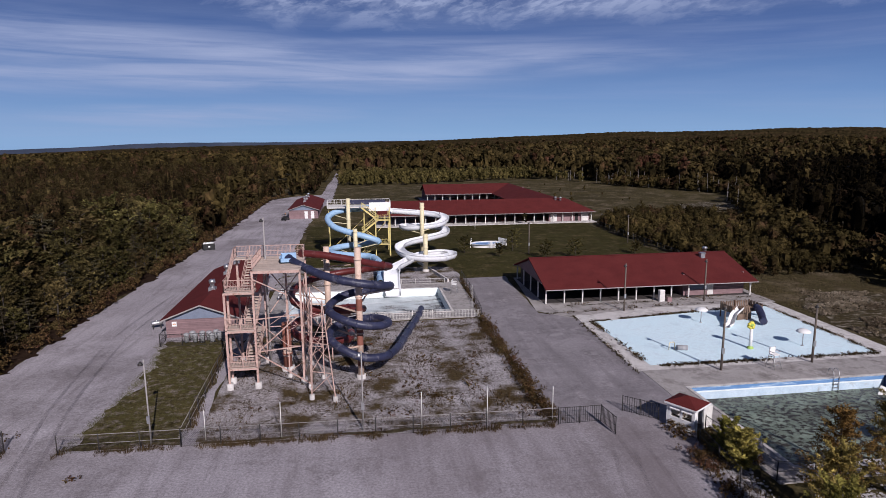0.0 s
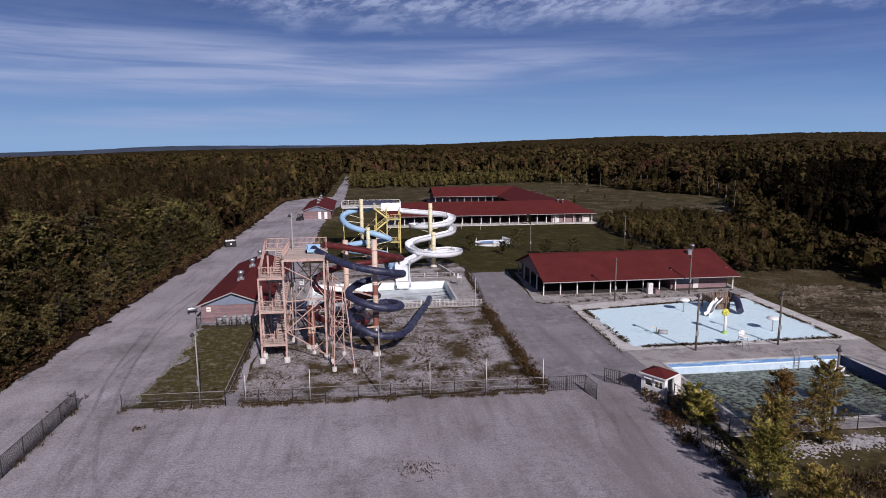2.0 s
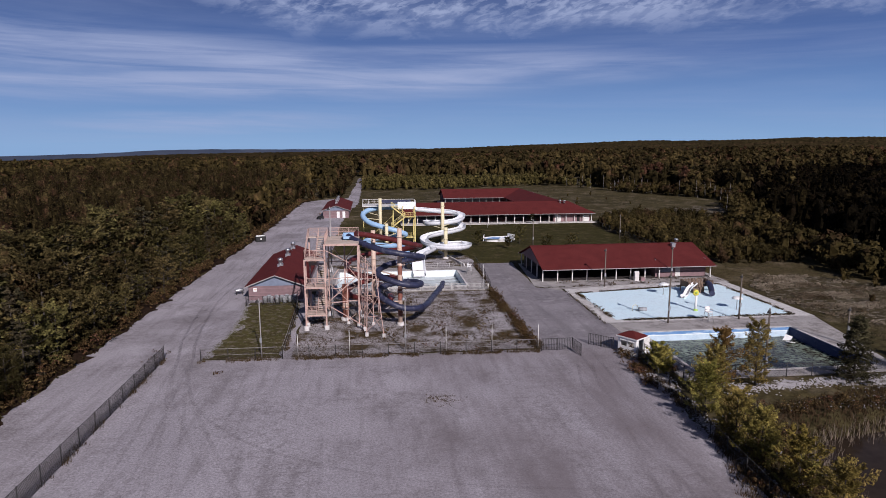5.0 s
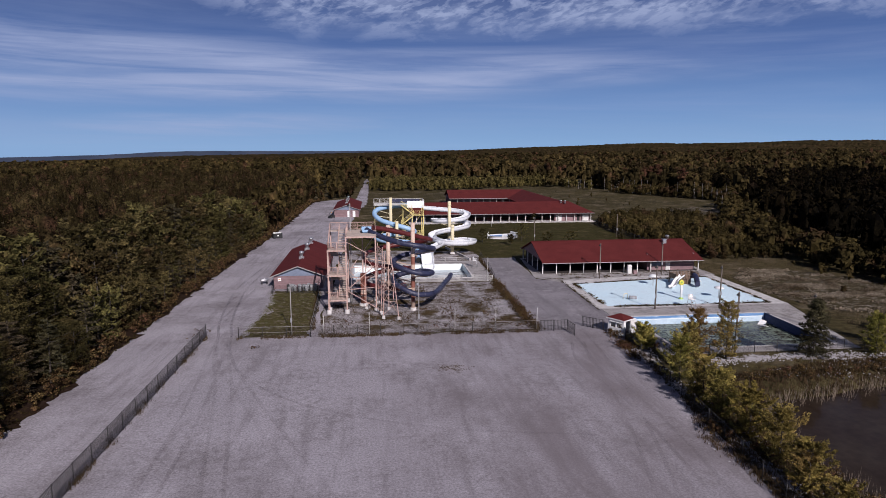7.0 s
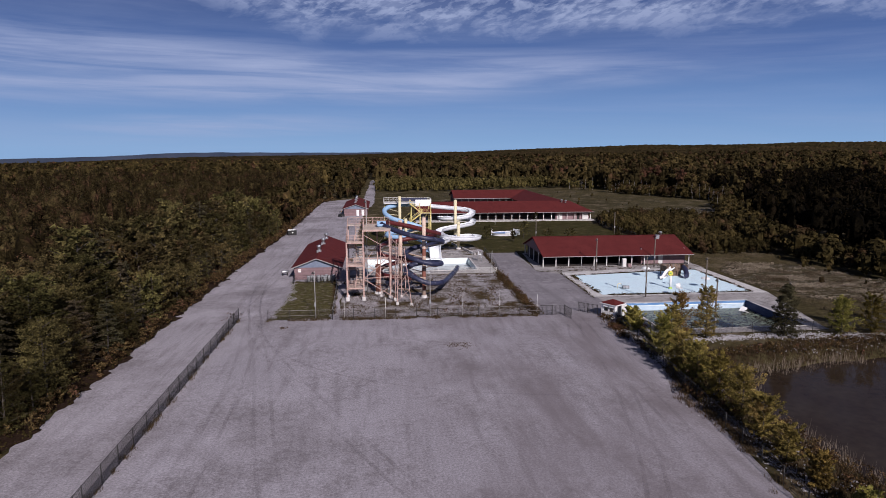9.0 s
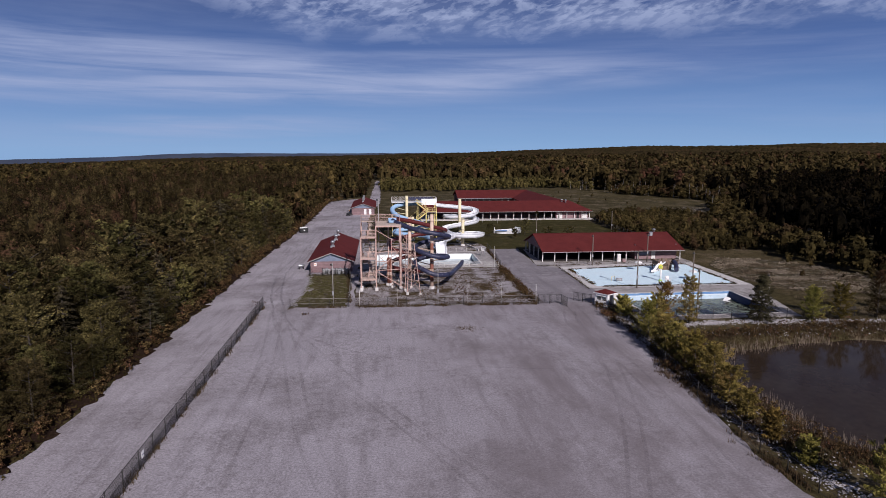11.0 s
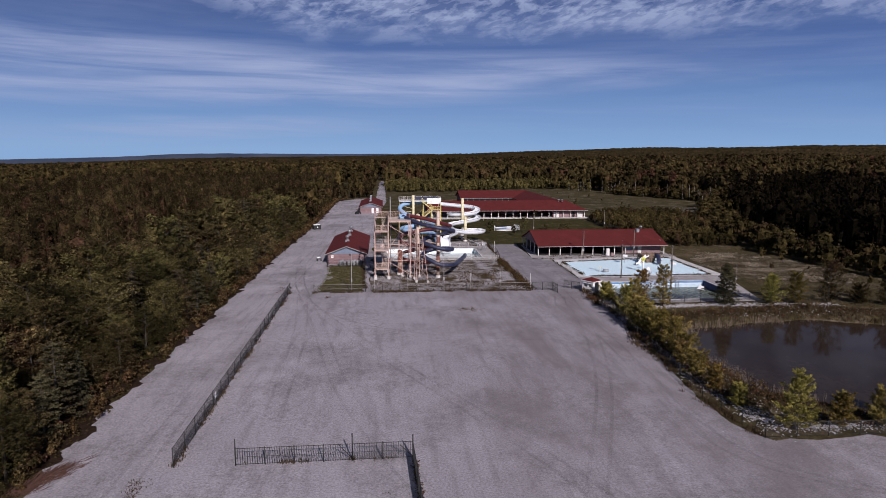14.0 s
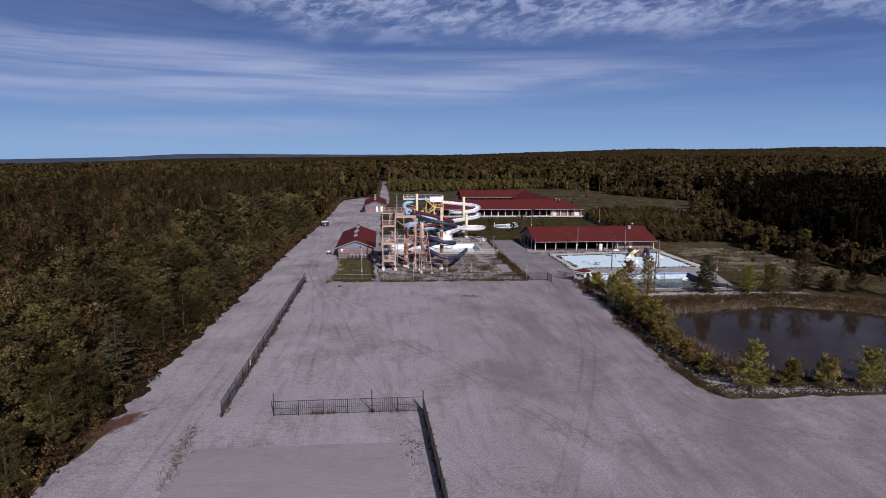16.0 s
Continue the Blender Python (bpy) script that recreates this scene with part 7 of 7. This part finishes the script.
# concrete slabs in front of the pavilion
slab_me = Shape().box(-1.36, 1.36, -0.98, 0.98, -0.02, 0.05)
slab_mesh = bevelled(slab_me, "slab", 0.015)
slabs = thing("slab_walk", "row of old concrete slabs before the pavilion", "pavement", kind="structure")
for i in range(12):
    for j in range(2):
        x = 27.6 + 2.78 * i
        ob = part("slab", slab_mesh, CONCRETE, slabs)
        ob.matrix_basis = pose(x + 1.4, 80.9 + 2.02 * j + 0.09 * (i - 2) * 0.3, 0.02, hr.uniform(-0.3, 0.3), hr.uniform(-0.3, 0.3), 1.0)

# short grass over the lawn strip and along its ragged edge
pts = [(weeds.uniform(-22.6, -14.6), weeds.uniform(48.4, 75), 0.02) for _ in range(2600)]
pts += [(sample([(48, -23.0), (58, -21.9), (66, -21.6), (75, -23)], yy) - abs(weeds.normal(0, 0.35)), yy, 0.0) for yy in weeds.uniform(48, 75, 400)]
tagged(part("lawn_grass", blades(pts, 0.03, 0.14, 0.03, 7, 0.18, weeds), LAWNBLADE), "short ragged grass of the lawn strip", "grass", kind="stuff")
pts = []
while len(pts) < 3400:
    x, yy = weeds.uniform(61.6, 90), weeds.uniform(44, 86)
    if inside(x, yy, [(61.6, 60), (61.6, 70), (63.5, 79), (69, 85), (78, 84), (84, 77), (88, 66), (88, 54), (80, 47), (66, 52)]) and noise.noise(Vector((x * 0.12, yy * 0.3, 6.0))) > -0.05 and pond_e(x, yy) > 1.3:
        pts.append((x, yy, terrain(x, yy)))
PALECUSHION = foliage("pale_dried_plants", [(0.15, 0.125, 0.095), (0.25, 0.22, 0.18), (0.36, 0.325, 0.28)], (0.10, 0.072, 0.04), hue_scale=0.2, sprig=5.0, leafy=(0.6, 1.35), patchy=(0.6, 1.4))
wood("pale_meadow_plants", np.array(pts), 0.14, 0.4, 18, 98, "pale dried plants in low cushions over the meadow", PALECUSHION, 0.0, 0.9, 0.11, 0.0, False)


# bushy weed clumps in the joints about the wading pool and the pavilion
def clump_line(a, b, n, width):
    out = []
    for _ in range(n):
        f = weeds.uniform()
        x, yy = a[0] + (b[0] - a[0]) * f, a[1] + (b[1] - a[1]) * f
        if noise.noise(Vector((x * 0.35, yy * 0.35, 11.0))) > -0.02:
            out.append((x + weeds.normal(scale=width), yy + weeds.normal(scale=width), 0.05))
    return out


clumps_ = clump_line((30.9, 58.6), (30.7, 75), 90, 0.22) + clump_line((30.8, 75), (57.8, 78.7), 150, 0.2) + clump_line((57.9, 58.5), (57.9, 78.6), 60, 0.15) + clump_line((31, 58.3), (57.8, 58.3), 70, 0.12)
clumps_ += clump_line((28.6, 79.2), (60, 82.2), 130, 0.3) + clump_line((30, 83.2), (56, 84.2), 70, 0.2) + clump_line((28.9, 58), (29.3, 78), 30, 0.15)
# first run: weeds along the pen fence that also stand for its shadow strip
clumps_ += [(-8.42 + 0.0033 * k + weeds.normal(scale=0.1), -15.4 - 0.1 * k, 0.02) for k in range(180)] + [(weeds.normal(-29.0, 0.8), weeds.normal(51.5, 1.5), 0.02) for _ in range(16)] + [(weeds.normal(-20.6, 0.35), weeds.normal(43.6, 0.2), 0.02) for _ in range(9)]
clumps_ += clump_line((16.9, 48.5), (16.5, 78), 190, 0.4) + clump_line((-13, 47.9), (16.8, 47.0), 120, 0.25) + clump_line((27.4, 46), (29.2, 40), 40, 0.5)
clumps_ += [(x, yy, 0.02) for x, yy in zip(weeds.uniform(-2, 16, 1100), weeds.uniform(48.5, 66, 1100)) if noise.noise(Vector((x * 0.3, yy * 0.3, 3.0))) > 0.12]
clumps_ += [(x, yy, 0.02) for x, yy in zip(weeds.uniform(-12, 15, 800), weeds.uniform(50, 78, 800)) if noise.noise(Vector((x * 0.25, yy * 0.25, 21.0))) > 0.2]
wood("weed_clumps", np.array(clumps_), 0.08, 0.42, 45, 96, "bushy brown weed clumps in the joints and gravel", CLUMP, 0.0, 0.75, 0.042, 0.0, False)
path_side = [(16.6 + weeds.normal(scale=0.45), weeds.uniform(48, 79), 0.03) for _ in range(420)] + clump_line((26.3, 45.4), (25.2, 33.5), 260, 0.5) + clump_line((28.0, 46.0), (29.6, 37.0), 120, 0.35)
wood("path_weeds", np.array(path_side), 0.2, 0.85, 90, 97, "thick reddish-brown weeds beside the asphalt path", CLUMP, 0.0, 0.5, 0.042, 0.0, False)


# ---- wading pool things ----
LEAFYELLOW = material("yellow_plastic", (0.62, 0.55, 0.06), (0.70, 0.62, 0.10), 1.0, 0.5, 0.05, 20.0)
LIME = material("lime_plastic", (0.30, 0.45, 0.08), (0.36, 0.52, 0.12), 1.0, 0.5, 0.05, 20.0)
GREYPLASTIC = material("grey_plastic", (0.26, 0.26, 0.27), (0.36, 0.36, 0.37), 1.5, 0.6, 0.1, 20.0)
BINGREY = material("grey_bin_plastic", (0.30, 0.305, 0.31), (0.44, 0.445, 0.45), 2.0, 0.6, 0.05, 20.0)
BLACKPAINT = material("black_paint", (0.015, 0.015, 0.015), (0.03, 0.03, 0.03), 2.0, 0.55, 0.05, 20.0, spots=(0.1, 0.06, 0.04), spot_scale=2.0, spot_range=(0.6, 0.75))
BAGWHITE = material("white_bag", (0.6, 0.6, 0.6), (0.75, 0.75, 0.74), 3.0, 0.6, 0.3, 8.0)
WATERBLUE = material("pool_liner_blue", (0.10, 0.24, 0.50), (0.16, 0.32, 0.58), 0.8, 0.3, 0.05, 6.0)
AMBER = material("amber_paint", (0.55, 0.20, 0.03), (0.62, 0.26, 0.05), 2.0, 0.5, 0.05, 20.0)
PLAYWOOD = material("brown_play_wood", (0.13, 0.085, 0.06), (0.20, 0.135, 0.095), 2.0, 0.85, 0.2, 20.0, object_random=0.2)

for x, yy in ((44.6, 72.2), (51.2, 61.8)):
    um = thing("splash_umbrella", "white mushroom-shaped water umbrella on a steel pipe", "water feature", "splash umbrellas", at=pose(x, yy, 0.07))
    part("pipe", Shape().rod((0, 0, 0), (0, 0, 1.75), 0.06, n=12), GALV, um)
    part("canopy", Shape().lathe([(0.78, 1.66), (0.80, 1.70), (0.68, 1.85), (0.45, 1.97), (0.2, 2.03), (0, 2.05)], 24).lathe([(0, 1.76), (0.68, 1.71), (0.78, 1.66)], 24), WHITE, um)
    part("base_plate", Shape().lathe([(0.18, 0.0), (0.18, 0.04), (0, 0.04)], 12), GALV, um)

fl = thing("flower_spray_post", "white spray post topped by a yellow flower", "water feature", at=pose(44.7, 61.9, 0.07))
part("post", Shape().rod((0, 0, 0), (0, 0, 2.7), 0.2, 0.17, n=16), WHITE, fl)
part("base_ring", Shape().lathe([(0.36, 0), (0.36, 0.12), (0.2, 0.3)], 16), LIME, fl)
for k in range(7):
    a = 2 * math.pi * k / 7
    part("petal", Shape().lathe([(0, -0.2), (0.14, -0.15), (0.2, 0.0), (0.14, 0.15), (0, 0.2)], 10, (-0.15 + 0.3 * math.cos(a), -0.1 + 0.06 * math.sin(a * 2), 2.8 + 0.3 * math.sin(a))), LEAFYELLOW, fl)
part("flower_heart", Shape().lathe([(0, -0.16), (0.22, -0.1), (0.26, 0), (0.22, 0.1), (0, 0.16)], 12, (-0.15, -0.14, 2.85)), LIME, fl)

toy = thing("crawl_tunnel_toy", "grey crawl tunnel with a pale arched pipe", "water feature", at=pose(35.6, 62.9, 0.07, 0, 0, -8) @ Matrix.Diagonal((0.8, 0.8, 0.8, 1)))
part("arch", Shape().sweep([(-0.35, 0, 0), (-0.35, 0, 0.9), (-0.2, 0, 1.1), (0.25, 0, 1.15), (0.45, 0, 1.0), (0.45, 0, 0)], 0.07, 8), CREAM, toy)
part("drum", Shape().sweep([(0.7, -0.1, 0.36), (2.2, -0.25, 0.36)], 0.36, 14), GREYPLASTIC, toy)
for k in range(3):
    part("drum_hoop", Shape().sweep([(0.85 + 0.55 * k, -0.115 - 0.055 * k, 0.36), (0.92 + 0.55 * k, -0.122 - 0.055 * k, 0.36)], 0.4, 14), GREYPLASTIC, toy)

play = thing("play_structure", "brown wooden play platform with white and navy slides", "playground", at=pose(51.0, 73.4, 0.07, 0, 0, 6))
for x, yy in ((-2.2, -1.2), (2.2, -1.2), (-2.2, 1.2), (2.2, 1.2), (0, -1.2), (0, 1.2)):
    part("post", Shape().bar((x, yy, 0), (x, yy, 2.1), 0.14, 0.14), PLAYWOOD, play)
part("deck", Shape().box(-2.2, 2.2, -1.2, 1.2, 1.12, 1.24), PLAYWOOD, play)
for k in range(15):
    for yy in (-1.3, 1.3):
        if yy > 0 or not (1 <= k <= 4 or 9 <= k <= 12):
            part("paling", Shape().box(-2.2 + k * 0.29, -2.02 + k * 0.29, yy - 0.03, yy + 0.03, 1.05, 1.95 + 0.1 * (k % 2)), PLAYWOOD, play)
for k in range(9):
    for x in (-2.3, 2.3):
        part("paling", Shape().box(x - 0.03, x + 0.03, -1.2 + k * 0.27, -1.02 + k * 0.27, 1.05, 1.95 + 0.1 * (k % 2)), PLAYWOOD, play)
part("under_panel", Shape().box(-1.2, 0.9, -0.9, -0.8, 0, 1.1), PLAYWOOD, play)
sec = [(math.cos(a), math.sin(a)) for a in np.linspace(math.radians(170), math.radians(370), 11)]
part("open_slide", Shape().sweep(spline([(-1.1, -1.2, 1.85), (-1.7, -1.6, 1.75), (-2.6, -1.9, 1.3), (-3.5, -2.6, 0.8), (-4.3, -3.4, 0.55), (-5.0, -3.7, 0.5)], 0.3), 0.4, section=[(1.1 * a, 1.1 * b) for a, b in sec] + list(reversed(sec))), WHITE, play, "white plastic slide chute")
part("tube_chute", Shape().sweep(spline([(1.2, -1.2, 1.7), (1.15, -1.9, 1.6), (0.85, -2.8, 1.05), (0.4, -3.6, 0.66), (0.2, -4.0, 0.6)], 0.3), 0.46, 14), NAVY, play, "navy tube chute")
part("ramp", Shape().bar((2.3, 0, 1.1), (3.4, 0, 0.12), 1.2, 0.08), WHITE, play)

chair = thing("lifeguard_chair", "white lifeguard chair on a galvanised frame", "chair", at=pose(43.4, 55.9, 0.06, 0, 0, 12))
for a, b in (((-0.5, -0.5, 0), (-0.3, -0.2, 1.5)), ((0.5, -0.5, 0), (0.3, -0.2, 1.5)), ((-0.5, 0.6, 0), (-0.3, 0.3, 2.2)), ((0.5, 0.6, 0), (0.3, 0.3, 2.2))):
    part("leg", Shape().rod(a, b, 0.035, n=8), GALV, chair)
for z in (0.4, 0.8, 1.15):
    part("rung", Shape().rod((-0.45 + 0.1 * z, -0.45 + 0.15 * z, z), (0.45 - 0.1 * z, -0.45 + 0.15 * z, z), 0.03, n=8), GALV, chair)
part("seat", bevelled(Shape().box(-0.42, 0.42, -0.3, 0.4, 1.45, 1.55), "seat"), WHITE, chair)
part("backrest", bevelled(Shape().box(-0.42, 0.42, 0.34, 0.42, 1.55, 2.2), "backrest"), WHITE, chair)
for x in (-0.42, 0.42):
    part("armrest", Shape().box(x - 0.04, x + 0.04, -0.3, 0.38, 1.78, 1.84), WHITE, chair)

for x, yy, tr in ((15.2, 92.6, 70), (-11.2, 91.6, -80)):
    copy_thing(chair, pose(x, yy, 0.06, 0, 0, tr))

lad = thing("pool_ladder", "chrome pool ladder with curved handrails", "ladder", at=pose(47.7, 52.4, 0.1))
for x in (-0.3, 0.3):
    part("handrail", Shape().sweep([(x, 0.75, 0), (x, 0.75, 0.5), (x, 0.6, 0.8), (x, 0.3, 0.85), (x, 0.0, 0.6), (x, -0.12, 0.1), (x, -0.12, -1.4)], 0.035, 8), GALV, lad)
for z in (-0.3, -0.65, -1.0):
    part("step", Shape().box(-0.3, 0.3, -0.2, -0.06, z, z + 0.04), GALV, lad)
deb = thing("collapsed_slide_panel", "loose white panel lying against the pool wall", "debris", at=pose(51.6, 49.6, -1.2, 0, 14, 30))
part("panel", bevelled(Shape().box(-1.0, 1.0, -0.3, 0.3, 0, 0.08), "panel", 0.01), BAGWHITE, deb)
part("frame", Shape().bar((-1.0, -0.3, 0.12), (1.2, 0.3, 0.5), 0.06, 0.06), STEELBLACK, deb)

# beside the open pavilion
cab = thing("white_cabinet", "tall white metal cabinet beside the pavilion", "cabinet", at=pose(44.6, 83.0, 0.03))
part("body", bevelled(Shape().box(-0.4, 0.4, -0.3, 0.3, 0.06, 1.75), "body"), WHITE, cab)
part("door", Shape().box(-0.34, 0.34, -0.33, -0.302, 0.15, 1.65), OLDWHITE, cab)
part("plinth", Shape().box(-0.36, 0.36, -0.26, 0.26, 0, 0.06), CONCRETE, cab)
bx = thing("wooden_bin", "low mauve wooden bin beside the cabinet", "bin", at=pose(45.7, 82.8, 0.03))
part("body", bevelled(Shape().box(-0.35, 0.35, -0.3, 0.3, 0, 0.7), "body"), BRICKRED, bx)
part("lid", bevelled(Shape().box(-0.38, 0.38, -0.33, 0.33, 0.7, 0.76), "lid"), POLEWOOD, bx)

# bins behind the lawn fence
binm = thing("wheeled_bin", "grey wheeled refuse bin behind the fence", "bin", "refuse bins")
part("body", Shape().lathe([(0.0, 0.06), (0.26, 0.06), (0.34, 1.0)], 12), BINGREY, binm)
part("lid", Shape().lathe([(0.37, 1.0), (0.37, 1.06), (0.2, 1.16), (0, 1.18)], 12), GREYPLASTIC, binm)
for x in (-0.2, 0.2):
    part("wheel", Shape().rod((x - 0.03, 0.28, 0.1), (x + 0.03, 0.28, 0.1), 0.1, n=12), STEELBLACK, binm)
binm.matrix_basis = pose(-19.4, 74.6, 0.02)
for x, yy, rx in ((-18.5, 74.4, 0), (-17.9, 75.2, 0), (-17.3, 74.3, 14), (-16.6, 74.9, 0), (-16.0, 74.4, -10), (-18.7, 75.3, 0), (-19.9, 75.5, 0), (-17.1, 75.6, 8), (-20.4, 74.7, 0), (-15.9, 75.5, 0)):
    copy_thing(binm, pose(x, yy, 0.02, rx, 0, x * 50))
sg = thing("wall_sign", "small white sign on the bath house wall", "sign", at=pose(-22.3, 76.83, 1.75))
part("plate", Shape().box(-0.28, 0.28, -0.03, 0.0, -0.3, 0.3), WHITE, sg)
part("print_bar", Shape().box(-0.18, 0.18, -0.034, -0.03, -0.05, 0.06), AMBER, sg)
fs = thing("fence_sign", "small white notice on the road fence", "sign", at=pose(-28.04, -2.2, 1.1))
part("plate", Shape().box(0, 0.02, -0.25, 0.25, -0.3, 0.3), WHITE, fs)
part("print_bar", Shape().box(0.021, 0.024, -0.18, 0.18, -0.04, 0.05), SLATEPAINT, fs)
prop = thing("propane_tank", "silver-white propane tank on a dark stand", "tank", at=pose(-25.7, 81.2, 0.0, 0, 0, 20))
part("tank", Shape().sweep([(-0.75, 0, 0.75), (-0.68, 0, 0.75), (-0.55, 0, 0.75), (0.55, 0, 0.75), (0.68, 0, 0.75), (0.75, 0, 0.75)], [0.05, 0.2, 0.28, 0.28, 0.2, 0.05], 14), GALV, prop)
for x in (-0.45, 0.45):
    part("stand", Shape().box(x - 0.06, x + 0.06, -0.24, 0.24, 0, 0.52), STEELBLACK, prop)
part("valve_cover", Shape().lathe([(0.12, 1.0), (0.12, 1.14), (0, 1.16)], 10), GALV, prop)

# dumpster and utility cart on the road
dump = thing("dumpster", "black steel dumpster heaped with white bags", "dumpster", at=pose(-32.2, 140.2, 0.0, 0, 0, 24) @ Matrix.Diagonal((0.72, 0.9, 0.9, 1)))
part("body", Shape().box(-1.7, 1.7, -0.95, -0.88, 0.15, 1.6).box(-1.7, 1.7, 0.88, 0.95, 0.15, 1.6).box(-1.7, -1.63, -0.88, 0.88, 0.15, 1.6).box(1.63, 1.7, -0.88, 0.88, 0.15, 1.6).box(-1.63, 1.63, -0.88, 0.88, 0.15, 0.25), BLACKPAINT, dump)
for k in range(5):
    part("rib", Shape().box(-1.5 + 0.72 * k, -1.38 + 0.72 * k, -1.0, -0.95, 0.2, 1.55), BLACKPAINT, dump)
part("label_plate", Shape().box(-0.3, 0.3, -1.01, -0.955, 0.7, 1.05), WHITE, dump)
for x in (-1.4, 1.4):
    part("skid", Shape().box(x - 0.1, x + 0.1, -0.9, 0.9, 0, 0.15), BLACKPAINT, dump)
for k in range(9):
    part("bag", Shape().lathe([(0, 0), (0.3, 0.05), (0.42, 0.25), (0.3, 0.5), (0.08, 0.62), (0, 0.66)], 9, (-1.2 + 0.3 * k, 0.35 * math.sin(k * 2.1), 1.25)), BAGWHITE, dump)
cart = thing("utility_cart", "dark utility cart with an orange beacon", "vehicle", at=pose(-20.6, 187.6, 0.0, 0, 0, 60))
part("body", bevelled(Shape().box(-1.2, 1.2, -0.6, 0.6, 0.4, 0.95), "body", 0.05), BLACKPAINT, cart)
part("cab_frame", Shape().bar((-0.5, -0.55, 0.95), (-0.5, -0.55, 1.8), 0.06, 0.06).bar((-0.5, 0.55, 0.95), (-0.5, 0.55, 1.8), 0.06, 0.06).bar((0.6, -0.55, 0.95), (0.4, -0.55, 1.8), 0.06, 0.06).bar((0.6, 0.55, 0.95), (0.4, 0.55, 1.8), 0.06, 0.06), STEELBLACK, cart)
part("roof", bevelled(Shape().box(-0.6, 0.5, -0.6, 0.6, 1.8, 1.88), "roof"), BLACKPAINT, cart)
part("seat", bevelled(Shape().box(-0.4, 0.1, -0.5, 0.5, 0.95, 1.2), "seat"), STEELBLACK, cart)
part("beacon", Shape().lathe([(0.14, 1.88), (0.14, 2.05), (0, 2.12)], 10), AMBER, cart)
for x in (-0.8, 0.8):
    for yy in (-0.62, 0.62):
        part("wheel", Shape().rod((x, yy - 0.12, 0.3), (x, yy + 0.12, 0.3), 0.3, n=14), STEELBLACK, cart)

# raised oval pool on the lawn
oval = thing("raised_pool", "small oval raised pool with blue liner and white fencing", "pool", at=pose(29.2, 133.6, 0.02, 0, 0, 4))
ov = [(3.6 * math.cos(a), 2.3 * math.sin(a)) for a in np.linspace(0, 2 * math.pi, 28, endpoint=False)]
wl, dk = Shape(), Shape()
for i in range(28):
    (ax, ay), (bx_, by_) = ov[i], ov[(i + 1) % 28]
    wl.face([(ax, ay, 0), (bx_, by_, 0), (bx_, by_, 0.75), (ax, ay, 0.75)])
    dk.face([(ax, ay, 0.76), (bx_, by_, 0.76), (bx_ * 1.14, by_ * 1.18, 0.76), (ax * 1.14, ay * 1.18, 0.76)])
part("wall", wl, WHITE, oval)
part("rim", dk, WHITE, oval)
part("liner", Shape().face([(x * 0.995, yy * 0.995, 0.6) for x, yy in ov]), WATERBLUE, oval, "faded blue liner")
for a, b in (((-4.2, -1.0), (-3.2, 2.2)), ((3.2, 2.2), (4.2, -0.6)), ((-0.5, -2.7), (2.9, -2.2))):
    pn = Shape()
    for k in range(12):
        f = k / 11
        x, yy = a[0] + (b[0] - a[0]) * f, a[1] + (b[1] - a[1]) * f
        pn.box(x - 0.06, x + 0.06, yy - 0.03, yy + 0.03, 0.0, 1.5)
    pn.bar((*a, 1.5), (*b, 1.5), 0.06, 0.08).bar((*a, 0.9), (*b, 0.9), 0.06, 0.08)
    part("fence_panel", pn, WHITE, oval, kind="stuff")

# young trees on the lawn
for i, (x, yy, h, w) in enumerate(((33.2, 127.0, 5.0, 2.2), (37.6, 117.5, 3.8, 1.9), (43.6, 117.0, 4.0, 2.1), (22.6, 126.0, 3.8, 1.7), (29.0, 121.0, 3.0, 1.2), (57.2, 119.0, 2.8, 1.2), (46.6, 166.0, 3.4, 0.9))):
    root = tree_thing("lawn_tree", "small dark green tree on the lawn", bough_tree(300 + i, h * 0.95, w * 0.95, 22, 3, 18, 0.12, 0.22, 0.5, 0.1, 0.6, 0.0, 0.5), BARK, EDGELEAF, "trees on the lawn")
    root.matrix_basis = pose(x, yy, 0.02)
# pale marker posts behind the yard fence
for x, yy, h in ((-12.4, 48.6, 2.6), (-6.3, 48.2, 3.0), (5.3, 48.0, 3.2), (10.9, 47.8, 3.4), (16.7, 47.9, 3.0), (15.4, 78.9, 4.6), (26, 160, 2), (31, 158, 2)):
    mp_ = thing("marker_post", "slim pale steel post standing by the fence", "post", "marker posts", at=pose(x, yy, 0.0))
    part("pipe", Shape().rod((0, 0, 0), (0, 0, h), 0.035, n=8), OLDWHITE, mp_)
    part("cap", Shape().lathe([(0.06, h), (0.06, h + 0.04), (0, h + 0.07)], 8), GALV, mp_)

# broken board lying in the corner of the drained pool
slab_ = thing("broken_board", "broken white board lying in the corner of the drained pool", "debris", at=pose(51.9, 50.9, -1.2, 14, -20, 40))
part("board", bevelled(Shape().box(-0.9, 0.9, -0.45, 0.45, 0.0, 0.09), "board"), WHITE, slab_)
part("bracket", Shape().box(-0.3, -0.22, -0.4, 0.4, -0.12, 0.0), GALV, slab_)
